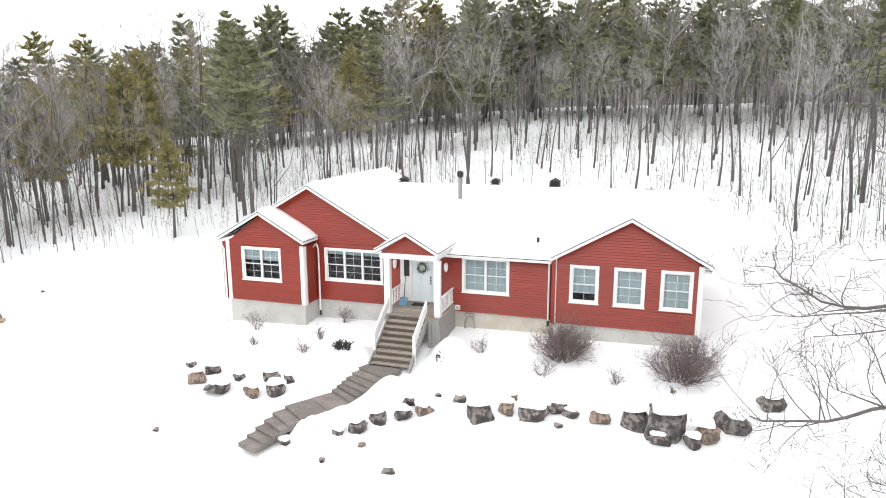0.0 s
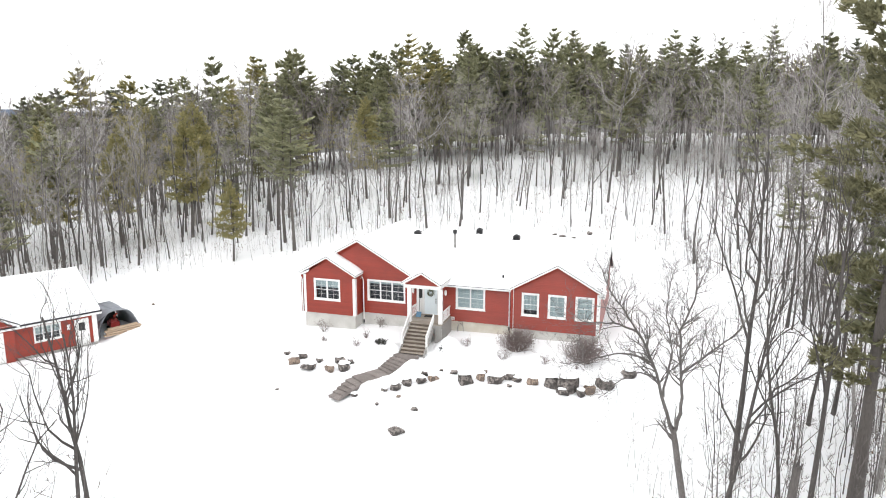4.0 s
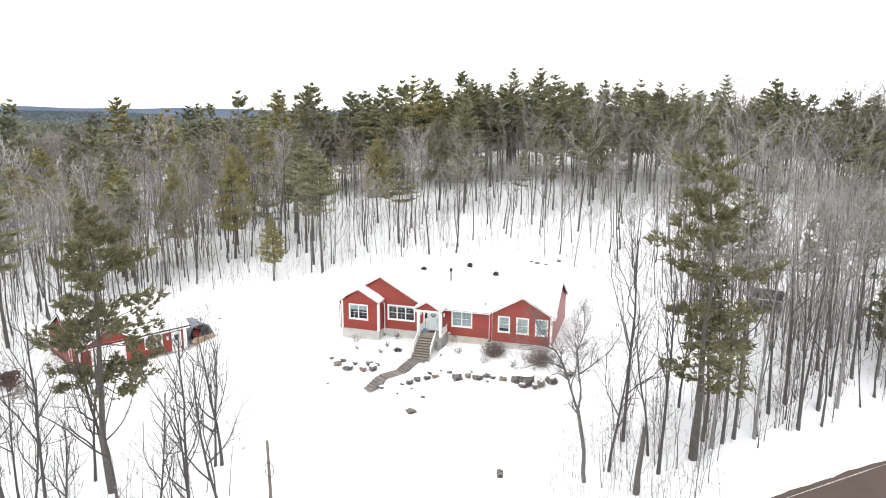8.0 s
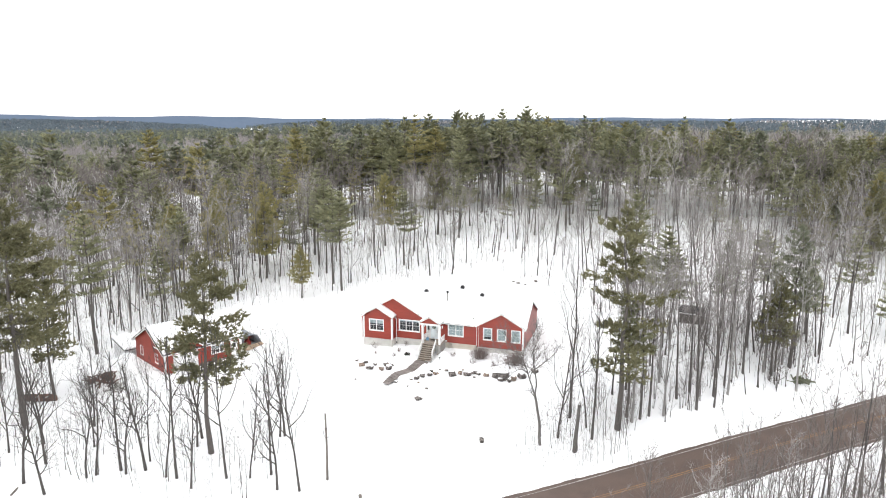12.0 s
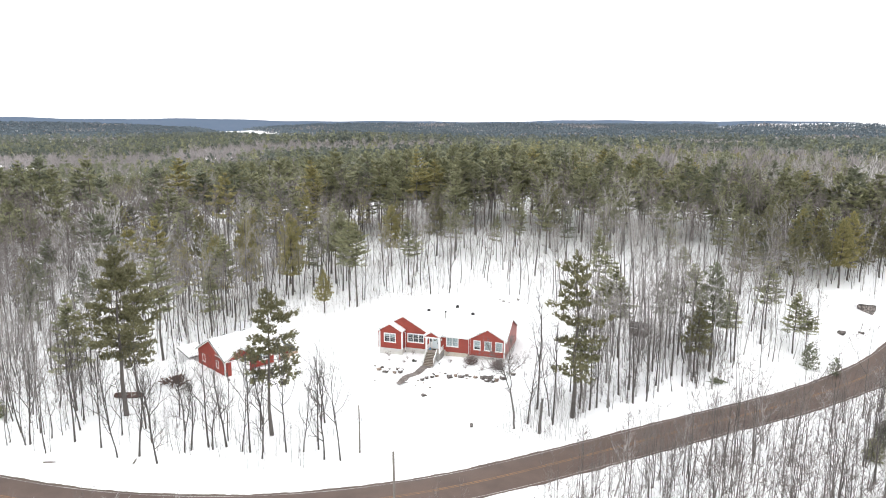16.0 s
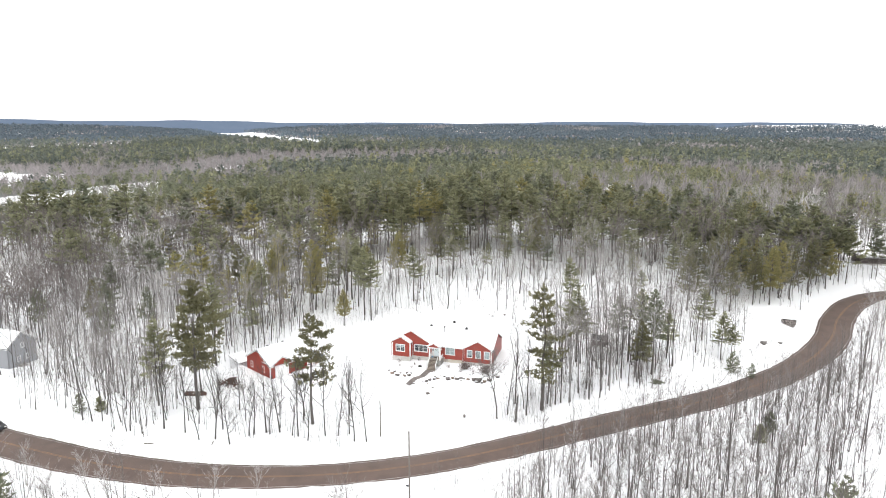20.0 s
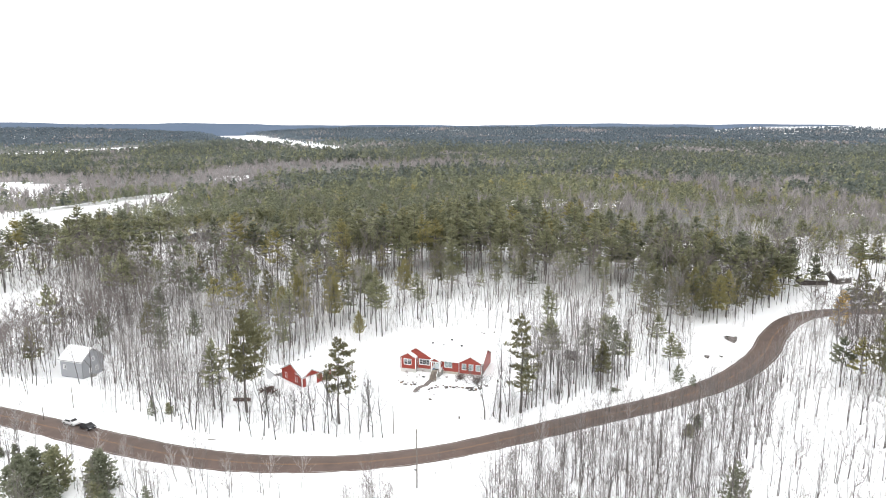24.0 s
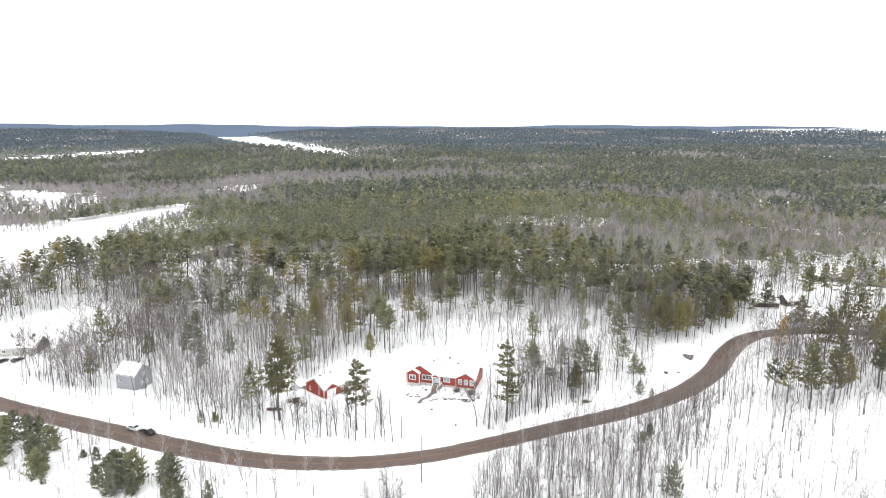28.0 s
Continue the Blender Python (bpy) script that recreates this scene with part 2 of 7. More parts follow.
def spread(name, models, places, mat, label, category):
    """Many plants that nobody could count, as one mesh. places: rows x, y, z, turn, size, height factor."""
    vs, ts, k = [], [], 0
    places = np.asarray(places, float).reshape(-1, 6)
    for i, (v, t) in enumerate(models):
        rows = places[i::len(models)]
        if not len(rows) or not len(v):
            continue
        c, s = np.cos(rows[:, 3])[:, None], np.sin(rows[:, 3])[:, None]
        g = rows[:, 4][:, None]
        x = (v[None, :, 0] * c - v[None, :, 1] * s) * g + rows[:, 0][:, None]
        y = (v[None, :, 0] * s + v[None, :, 1] * c) * g + rows[:, 1][:, None]
        z = v[None, :, 2] * (g * rows[:, 5][:, None]) + rows[:, 2][:, None]
        vs.append(np.stack((x, y, z), -1).reshape(-1, 3))
        ts.append((t[None] + (np.arange(len(rows)) * len(v))[:, None, None] + k).reshape(-1, 3))
        k += len(rows) * len(v)
    if not vs:
        return None
    return tagged(new(name, fast_mesh(name, np.concatenate(vs), np.concatenate(ts), mat)), label, category, kind="stuff")


# ---- the lie of the land ----
ROAD = [(-260, -10, -11), (-200, -22.5, -9.5), (-170, -29.5, -9), (-135.4, -36.2, -8.2), (-109, -40.4, -7.4), (-85, -43.5, -6.6),
        (-62.6, -46.8, -5.8), (-43.6, -48.5, -5.1), (-27.6, -47.9, -4.5), (-13.5, -44.9, -4.1), (-0.4, -40.1, -3.6), (11.9, -32.9, -3.2),
        (25.1, -22.1, -2.9), (38.9, -10, -2.6), (52.9, 2.1, -2.35), (65.5, 13.7, -1.2), (75, 25.8, 0), (81.8, 38.9, 1.2), (86.3, 53, 1.9),
        (93.2, 66.7, 2.9), (102, 75.6, 3.5), (116.1, 81.2, 4), (140, 84, 4.5), (190, 86, 6)]


def spline(pts, n=8):
    p, out = np.array(pts, float), []
    for i in range(len(p) - 1):
        a, b, c, d = p[max(i - 1, 0)], p[i], p[i + 1], p[min(i + 2, len(p) - 1)]
        for k in range(n):
            u = k / n
            out.append(0.5 * (2 * b + (c - a) * u + (2 * a - 5 * b + 4 * c - d) * u * u + (3 * b - a - 3 * c + d) * u ** 3))
    out.append(p[-1])
    return np.array(out)


LINE = spline(ROAD)


def smooth(a, b, v):
    u = np.clip((np.asarray(v, float) - a) / (b - a), 0, 1)
    return u * u * (3 - 2 * u)


def road_near(x, y):
    """Distance to the road's middle, and the road's height there."""
    best, z = np.full(x.shape, 1e9), np.zeros(x.shape)
    for a, b in zip(LINE[:-1:2], LINE[2::2]):
        d = b - a
        u = np.clip(((x - a[0]) * d[0] + (y - a[1]) * d[1]) / (d[0] ** 2 + d[1] ** 2), 0, 1)
        q = (x - a[0] - u * d[0]) ** 2 + (y - a[1] - u * d[1]) ** 2
        m = q < best
        best, z = np.where(m, q, best), np.where(m, a[2] + u * d[2], z)
    return np.sqrt(best), z


def line_gap(x, y, pts):
    best = np.full(x.shape, 1e9)
    for a, b in zip(pts[:-1], pts[1:]):
        dx, dy = b[0] - a[0], b[1] - a[1]
        u = np.clip(((x - a[0]) * dx + (y - a[1]) * dy) / (dx * dx + dy * dy), 0, 1)
        best = np.minimum(best, np.hypot(x - a[0] - u * dx, y - a[1] - u * dy))
    return best


def near_line(x, y, pts, half):
    return line_gap(x, y, pts) < half


RIVER = [(-3300, 4350), (-2350, 3350), (-1700, 2600), (-1330, 2200), (-1090, 1960), (-850, 1640), (-677, 1430), (-522, 1280), (-363, 1140), (-237, 1000), (-130, 905)]


def ground(x, y, banked=False):
    x, y = np.asarray(x, float), np.asarray(y, float)
    p = np.interp(y, [-200, -60, -35, -27, -18, -12, -8, -1, 10, 20, 32, 44, 60, 93, 130, 250, 500, 900],
                  [-6, -5, -3.8, -3.6, -3.2, -1.95, -1.2, 0, 0.4, 1.2, 3.0, 4.3, 6.2, 10, 11.2, 11, 6, -4])
    hill = np.maximum(p - 1.2, 0) * (y > 20)
    p = p - hill * (1 - np.interp(x, [-220, -90, -35, 80, 200], [0.2, 0.5, 1, 1, 0.7]))
    w = smooth(-32, -8, y) * (1 - 0.6 * smooth(60, 140, y))
    p = p + np.interp(x, [-130, -100, -60, -30, -12, 0, 15, 33, 60, 120], [-6, -5.4, -4, -2.5, -0.3, 0, 0.3, 1.5, 0.2, 0]) * w
    r = np.hypot(x, y)
    p = p + np.interp(x, [-520, -260, -120], [-16, -7, 0]) * smooth(60, 160, y)
    far = smooth(380, 1500, r)
    p = p * (1 - far) + far * (-18 + 5 * np.sin(x / 410 + 1) * np.cos(y / 530) + smooth(3300, 4700, r) * 45 * (1 - np.exp(-(line_gap(x, y, RIVER) / 520) ** 2)))
    p = p - 6 * near_line(x, y, RIVER, 170) * (r > 900)
    p = p + 23 * np.exp(-((x + 420) ** 2 + (y - 800) ** 2) / 70000.0)
    p = p + 16 * smooth(3300, 4000, r) * smooth(0.0, 0.06, np.arctan2(x - 56, y + 184) - 0.085)
    d, zr = road_near(x, y)
    k = 1 - smooth(4.2, 15, d)
    p = p * (1 - k) + zr * k
    wave = 0.06 * np.sin(x * 0.9 + 1.3 * np.sin(y * 0.5)) * np.sin(y * 0.8 + x * 0.23) + 0.12 * np.sin(x * 0.23 + 2) * np.sin(y * 0.19)
    p = p + wave * smooth(7, 14, d) * smooth(3, 9, np.hypot(np.maximum(np.abs(x + 0.7) - 11, 0), np.maximum(np.abs(y - 4) - 5, 0)))
    if banked:
        p = p - 0.5 * (1 - smooth(5.0, 8.0, d))
    return p


def gz(x, y):
    return float(ground(np.array([x]), np.array([y]))[0])


def steps(a, b, fine, grow, reach):
    """Coordinates dense from a to b, wider and wider outside."""
    mid = list(np.arange(a, b + 0.01, fine))
    out, step, v = [], fine, b
    while v < reach:
        step *= grow
        v += step
        out.append(v)
    back, step, v = [], fine, a
    while v > -reach:
        step *= grow
        v -= step
        back.append(v)
    return np.array(back[::-1] + mid + out)


def grid_mesh(name, xs, ys, height, mat):
    gx, gy = np.meshgrid(xs, ys)
    v = np.stack((gx, gy, height(gx, gy)), -1).reshape(-1, 3)
    n, m = len(xs), len(ys)
    i = (np.arange(m - 1)[:, None] * n + np.arange(n - 1)[None]).ravel()
    tri = np.concatenate((np.stack((i, i + 1, i + n + 1), -1), np.stack((i, i + n + 1, i + n), -1)))
    me = fast_mesh(name, v, tri, mat)
    me.shade_smooth()
    return me


snow_ground = new("ground", grid_mesh("ground", steps(-50, 40, 0.8, 1.07, 5200), steps(-56, 40, 0.8, 1.07, 5200),
                                      lambda x, y: ground(x, y, True), SNOW))
tagged(snow_ground, "deep white snow over lawn, hillside and far valley", "ground", kind="structure")


def frames_along(line):
    t = np.gradient(line[:, :2], axis=0)
    t /= np.linalg.norm(t, axis=1)[:, None]
    return np.stack((-t[:, 1], t[:, 0]), -1)


def ribbon(name, line, profile, mat, smoothed=True):
    """A strip along the line. profile: offsets to the left and heights, each a number or a row along the line."""
    nrm = frames_along(line)
    rows = []
    for o, z in profile:
        o, z = np.broadcast_to(o, len(line)), np.broadcast_to(z, len(line))
        rows.append(np.column_stack((line[:, 0] + nrm[:, 0] * o, line[:, 1] + nrm[:, 1] * o, z)))
    n, k = len(line), len(rows)
    v = np.concatenate(rows)
    tri = []
    for j in range(k - 1):
        i = np.arange(n - 1)
        a, b = j * n + i, (j + 1) * n + i
        tri += [np.stack((a, b, b + 1), -1), np.stack((a, b + 1, a + 1), -1)]
    me = fast_mesh(name, v, np.concatenate(tri)[:, ::-1], mat)
    if smoothed:
        me.shade_smooth()
    return me


FINE = spline(ROAD, 30)
zr = FINE[:, 2]
way = np.concatenate(([0], np.cumsum(np.hypot(*np.diff(FINE[:, :2], axis=0).T))))
broad_by = np.interp(FINE[:, 0], [-140, -100, -60, -30, -10, 12, 30, 60, 82, 100], [3.4, 3.75, 4.05, 3.75, 3.35, 3.3, 3.45, 3.5, 3.75, 3.55])
road = new("road", ribbon("road", FINE, [(-broad_by - 0.5, zr - 0.3), (-broad_by - 0.2, zr), (0, zr + 0.05), (broad_by + 0.2, zr), (broad_by + 0.5, zr - 0.3)], ASPHALT))
tagged(road, "brown salted asphalt road with worn centre line", "road", kind="structure")
for side, name in ((-1, "snow_bank"), (1, "snow_bank")):
    nrm = frames_along(FINE)
    edge = broad_by + 0.06 * np.sin(way * 0.31 + side) + 0.05 * np.sin(way * 0.93 + 2 * side) + 0.04 * np.sin(way * 2.3) + 0.03 * np.sin(way * 5.1)
    lump = 0.08 * np.sin(way * 0.7 + side) + 0.06 * np.sin(way * 1.7)
    outer = ground(FINE[:, 0] + nrm[:, 0] * side * 10, FINE[:, 1] + nrm[:, 1] * side * 10) - 0.06
    prof = [(edge, zr - 0.05), (edge + 0.12, zr + 0.1 + lump * 0.5), (edge + 0.7, zr + 0.24 + lump), (edge + 2.2, zr + 0.16 + lump * 0.5),
            (7.0 + 0 * zr, zr * 0.7 + outer * 0.3 + 0.08), (10 + 0 * zr, outer)]
    prof = [(o * side, z) for o, z in prof]
    if side > 0:
        prof = prof[::-1]
    bank = new(name, ribbon(name, FINE, prof[::-1], SNOW))
    tagged(bank, "ploughed snow bank along the road's edge", "snow bank", kind="structure")
for name, o, w in (("centre_line", -0.13, 0.05), ("centre_line", 0.13, 0.05)):
    line = new(name, ribbon(name, FINE, [(o - w, zr + 0.056), (o + w, zr + 0.056)], ORANGE))
    tagged(line, "worn orange line painted along the road", "road marking", kind="structure")


for side in (-1, 1):
    o = side * (broad_by - 0.42)
    half = 0.045 + 0.015 * np.sin(way * 0.41 + side)
    fog_line = new("edge_line", ribbon("edge_line", FINE, [(o - half, zr + 0.02), (o + half, zr + 0.02)], EDGEPAINT))
    tagged(fog_line, "worn white line painted near the road's edge", "road marking", kind="structure")


# ---- plants ----
def spike(shape, a, b, r):
    """A three-sided taper from a to the point b."""
    d = (b - a).normalized()
    s = d.cross(Vector((0, 0, 1)) if abs(d.z) < 0.9 else Vector((1, 0, 0))).normalized()
    t = d.cross(s)
    k = len(shape.v)
    shape.v += [tuple(a + s * r), tuple(a - s * r * 0.5 + t * r * 0.87), tuple(a - s * r * 0.5 - t * r * 0.87), tuple(b)]
    shape.f += [(k, k + 1, k + 3), (k + 1, k + 2, k + 3), (k + 2, k, k + 3)]


def blade(shape, a, b, r, g):
    """A flat tapering twig from a to the point b."""
    s = (b - a).cross(Vector((g.gauss(0, 1), g.gauss(0, 1), g.gauss(0, 1))))
    s = s.normalized() * r if s.length > 1e-6 else Vector((r, 0, 0))
    k = len(shape.v)
    shape.v += [tuple(a + s), tuple(a - s), tuple(b)]
    shape.f.append((k, k + 1, k + 2))


def twig_of(shape, a, b, r, g, kink):
    """A flat twig from a to the point b, straight or with a kink."""
    if not kink:
        return blade(shape, a, b, r, g)
    s = (b - a).cross(Vector((g.gauss(0, 1), g.gauss(0, 1), g.gauss(0, 1))))
    s = s.normalized() * r if s.length > 1e-6 else Vector((r, 0, 0))
    ln = (b - a).length
    m = a.lerp(b, g.uniform(0.35, 0.6)) + Vector((g.gauss(0, 0.1), g.gauss(0, 0.1), g.gauss(-0.03, 0.07))) * ln
    k = len(shape.v)
    shape.v += [tuple(a + s), tuple(a - s), tuple(m - s * 0.75), tuple(m + s * 0.75), tuple(b)]
    shape.f += [(k, k + 1, k + 2), (k, k + 2, k + 3), (k + 3, k + 2, k + 4)]


def bare_tree(seed, h=13.0, limbs=16, twigs=5, first=0.35, sides=4, stems=1, spread_out=1.0, thick=0.0085, extra=0, bend=0.085, fine=0.03, low=0.55, fork=0.6, tubes=3):
    """Forked trunk and curving limbs of a leafless tree, standing at the origin."""
    g = random.Random(seed)
    trunk, crown = Shape(), Shape()
    for s in range(stems):
        hh = h * (1 if s == 0 else g.uniform(0.7, 0.95))
        lean = Vector((g.gauss(0, 0.04), g.gauss(0, 0.04), 0)) * (1 if s == 0 else 2.6)
        n = 6 if h > 10 else 4
        pts, p, way = [], Vector((g.uniform(-0.3, 0.3) * (s > 0), g.uniform(-0.3, 0.3) * (s > 0), -0.3)), lean
        for i in range(n + 1):
            pts.append(p.copy())
            way = way * 0.75 + Vector((g.gauss(0, bend), g.gauss(0, bend), 0))
            p = p + (Vector((0, 0, 1)) + way) * (hh * 0.96 / n)
        r0 = hh * thick
        trunk.tube(pts, [r0 * (1.3 if i == 0 else 1 - 0.84 * i / n) for i in range(n + 1)], sides, False)
        leaders = [(pts, first, 1.0, r0)]
        for _ in range(2):
            if g.random() < fork:
                i = g.choice((2, 3, 3, 4) if n > 4 else (1, 2, 2))
                az = g.uniform(0, 6.283)
                d = Vector((math.cos(az), math.sin(az), 0))
                ln = hh * (1 - i / n) * g.uniform(0.7, 0.95)
                o = pts[i]
                arm = [o, o + d * ln * 0.2 + Vector((0, 0, ln * 0.24)), o + d * ln * 0.31 + Vector((0, 0, ln * 0.58)), o + d * ln * g.uniform(0.3, 0.5) + Vector((0, 0, ln))]
                rr = r0 * (1 - 0.84 * i / n) * 0.8
                trunk.tube(arm, [rr, rr * 0.75, rr * 0.45, rr * 0.12], max(sides - 1, 3), False)
                leaders.append((arm, 0.25, 0.62, rr))
        count = limbs if s == 0 else int(limbs * 0.6)
        for q in range(count):
            line, f0, share, rl = leaders[0] if g.random() < 0.5 or len(leaders) == 1 else g.choice(leaders[1:])
            u = f0 + (0.98 - f0) * g.random() ** 0.8
            f = u * (len(line) - 1)
            i = min(int(f), len(line) - 2)
            a = line[i].lerp(line[i + 1], f - i)
            az, el = g.uniform(0, 6.283), g.uniform(low, 1.15)
            ln = hh * (0.11 + 0.27 * (1 - u)) * g.uniform(0.6, 1.2) * spread_out * (0.75 + 0.25 * share)
            d = Vector((math.cos(az) * math.cos(el), math.sin(az) * math.cos(el), math.sin(el)))
            r = max(rl * (1 - 0.86 * u) * 0.45, fine * 0.8)
            m = a + d * ln * 0.45 + Vector((g.gauss(0, 0.06), g.gauss(0, 0.06), g.gauss(0, 0.04))) * ln
            m2 = m + (d + Vector((g.gauss(0, 0.2), g.gauss(0, 0.2), 0.3))).normalized() * ln * 0.32
            e = m2 + (d + Vector((g.gauss(0, 0.35), g.gauss(0, 0.35), 0.55))).normalized() * ln * 0.34
            if tubes:
                crown.tube([a, m, m2], [r, r * 0.7, r * 0.5], tubes, False)
                spike(crown, m2, e, r * 0.5)
            else:
                twig_of(crown, a, e, r, g, True)
            for _ in range(twigs):
                w = g.uniform(0.2, 1.0) * 3
                q1 = a.lerp(m, w) if w < 1 else (m.lerp(m2, w - 1) if w < 2 else m2.lerp(e, w - 2))
                dd = (d * 0.75 + Vector((g.gauss(0, 0.5), g.gauss(0, 0.5), g.gauss(0.4, 0.35)))).normalized()
                tip = q1 + dd * ln * g.uniform(0.2, 0.45)
                twig_of(crown, q1, tip, fine, g, extra > 0)
                for _ in range(extra):
                    q2 = q1.lerp(tip, g.uniform(0.3, 0.9))
                    d2 = (dd + Vector((g.gauss(0, 0.6), g.gauss(0, 0.6), g.gauss(0.1, 0.4)))).normalized()
                    blade(crown, q2, q2 + d2 * ln * g.uniform(0.1, 0.25), fine * 0.65, g)
    return trunk, crown


def pine_tree(seed, h=20.0, base=0.28, radius=4.0, boughs=40, tufts=4, needles=2, size=1.0, sides=5, shape=0.7, limbs=False, broad=0.36, ragged=0.35, flatness=0.13, clumps=0):
    """Trunk and needle crown of a white pine, standing at the origin: uneven boughs that carry clumps of needle tufts."""
    g = random.Random(seed)
    trunk, crown = Shape(), Shape()
    pts = [Vector((g.gauss(0, 0.01) * h * (i > 0), g.gauss(0, 0.01) * h * (i > 0), h * i / 5 - 0.4 * (i == 0))) for i in range(6)]
    trunk.tube(pts, [h * 0.0125 * (1.2 if i == 0 else 1 - 0.92 * i / 5) for i in range(6)], sides)

    def stem(u):
        f = min(u * 5, 4.999)
        return pts[int(f)].lerp(pts[int(f) + 1], f - int(f))

    lop = g.uniform(0, 6.283)
    for b in range(boughs):
        t = (b + g.uniform(0, 1)) / boughs
        if ragged > 0.3 and 0.05 < t < 0.6 and math.sin(t * 19 + seed) > 0.86:
            continue
        u = base + (0.99 - base) * t
        az = b * 2.4 + g.gauss(0, 0.5)
        ln = radius * (1 - t) ** shape * min(1, 0.55 + 2.2 * t) * (1 + g.uniform(-ragged, ragged)) * (1 + 0.22 * math.cos(az - lop)) + 0.25
        a = stem(u)
        rise = g.uniform(-0.1, 0.2) + 0.75 * t * t
        d = Vector((math.cos(az), math.sin(az), rise)).normalized()
        sd = Vector((-math.sin(az), math.cos(az), 0))
        sag = g.uniform(0.03, 0.12) * (1 - t)
        if limbs:
            m = a + d * ln * 0.5 - Vector((0, 0, sag * ln))
            trunk.tube([a, m], [max(0.055 * (1 - t), 0.02), 0.03 * (1 - t) + 0.012], 3, False)
            spike(trunk, m, a + d * ln * 0.96, 0.03 * (1 - t) + 0.012)
        k2 = max(2, int(tufts * (0.35 + 0.65 * min(1, ln / (radius * 0.7)))))
        knots = [(0.25 + 0.75 * (k + g.uniform(0.1, 1)) / clumps, g.uniform(-1, 1)) for k in range(clumps)]
        for k in range(k2):
            f = 0.12 + 0.88 * ((k + g.random()) / k2) ** 0.85
            half = ln * 0.36 * (1.15 - 0.75 * f)
            side = g.uniform(-1, 1) * half
            if clumps:
                fk, sk = knots[k % clumps]
                f = min(max(fk + g.gauss(0, 0.2 / clumps), 0.05), 1.06)
                side = ln * 0.34 * (1.15 - 0.75 * fk) * sk + g.gauss(0, 0.085) * (ln + 0.6)
                half = ln * 0.36
            q = a + d * ln * f + sd * side + Vector((0, 0, -sag * ln * math.sin(f * 3.14) + g.gauss(0.04, flatness * 0.5) * (ln * 0.5 + 0.5)))
            for _ in range(needles):
                out = (d * 0.55 + sd * (0.7 * side / max(half, 0.01)) + Vector((g.gauss(0, 0.55), g.gauss(0, 0.55), g.gauss(0.42, 0.42)))).normalized()
                s = size * g.uniform(0.6, 1.25) * (0.28 + 0.72 * min(1, ln / (radius * 0.5)))
                n2 = out.cross(Vector((g.gauss(0, 0.8), g.gauss(0, 0.8), g.gauss(0.5, 0.6)))).normalized() * (s * broad * g.uniform(0.7, 1.2))
                o = q + Vector((g.gauss(0, 0.12), g.gauss(0, 0.12), g.gauss(0, 0.08))) * size
                k0 = len(crown.v)
                crown.v += [tuple(o - n2 - out * s * 0.2), tuple(o + n2 - out * s * 0.1), tuple(o + out * s * 0.9)]
                crown.f.append((k0, k0 + 1, k0 + 2))
    return trunk, crown


def spreading_tree(seed, h=10.0, r0=0.13, low=0.22, depth=3, lean=0.06, twig=0.008):
    """A crooked leafless tree with long curved, forking branches, standing at the origin."""
    g = random.Random(seed)
    trunk, crown = Shape(), Shape()

    def grow(shape, p, d, ln, r, level):
        n = 6 if level < 2 else 4 if level < 3 else 3
        pts = [p.copy()]
        for i in range(n):
            wander = 0.075 if level == 0 else 0.25
            d = (d + Vector((g.gauss(0, wander), g.gauss(0, wander), g.gauss(0.04, 0.16) + (0.13 if level else 0)))).normalized()
            p = p + d * (ln / n)
            pts.append(p.copy())
        if r > twig * 1.3:
            shape.tube(pts, [r * (1.25 if level == 0 and i == 0 else 1 - 0.72 * i / n) for i in range(n + 1)], 7 if level == 0 else 5 if level == 1 else 3, False)
        else:
            for a, b in zip(pts[:-1], pts[1:]):
                twig_of(shape, a - (b - a) * 0.05, b + (b - a) * 0.2, twig * 0.8, g, False)
        if level >= depth:
            return
        count = (9, 6, 5, 3)[level] + g.choice((0, 1))
        for c in range(count):
            u = (low if level == 0 else 0.25) + (0.98 - (low if level == 0 else 0.25)) * (c + g.random()) / count
            f = u * n
            i = min(int(f), n - 1)
            q = pts[i].lerp(pts[i + 1], f - i)
            dd = (pts[i + 1] - pts[i]).normalized()
            side = dd.cross(Vector((g.gauss(0, 1), g.gauss(0, 1), g.gauss(0, 1)))).normalized()
            out = (dd * g.uniform(0.5, 1.0) + side * g.uniform(0.6, 1.0)).normalized()
            if out.z < -0.25:
                out.z = -0.1
            grow(crown, q, out, ln * (1.15 - 0.55 * u) * g.uniform(0.4, 0.66) * (0.92 if level == 0 else 0.85), max(r * (1 - 0.72 * u) * 0.62, twig * 0.8), level + 1)

    grow(trunk, Vector((0, 0, -0.3)), Vector((g.gauss(0, lean), g.gauss(0, lean), 1)).normalized(), h * 0.8, r0, 0)
    return trunk, crown


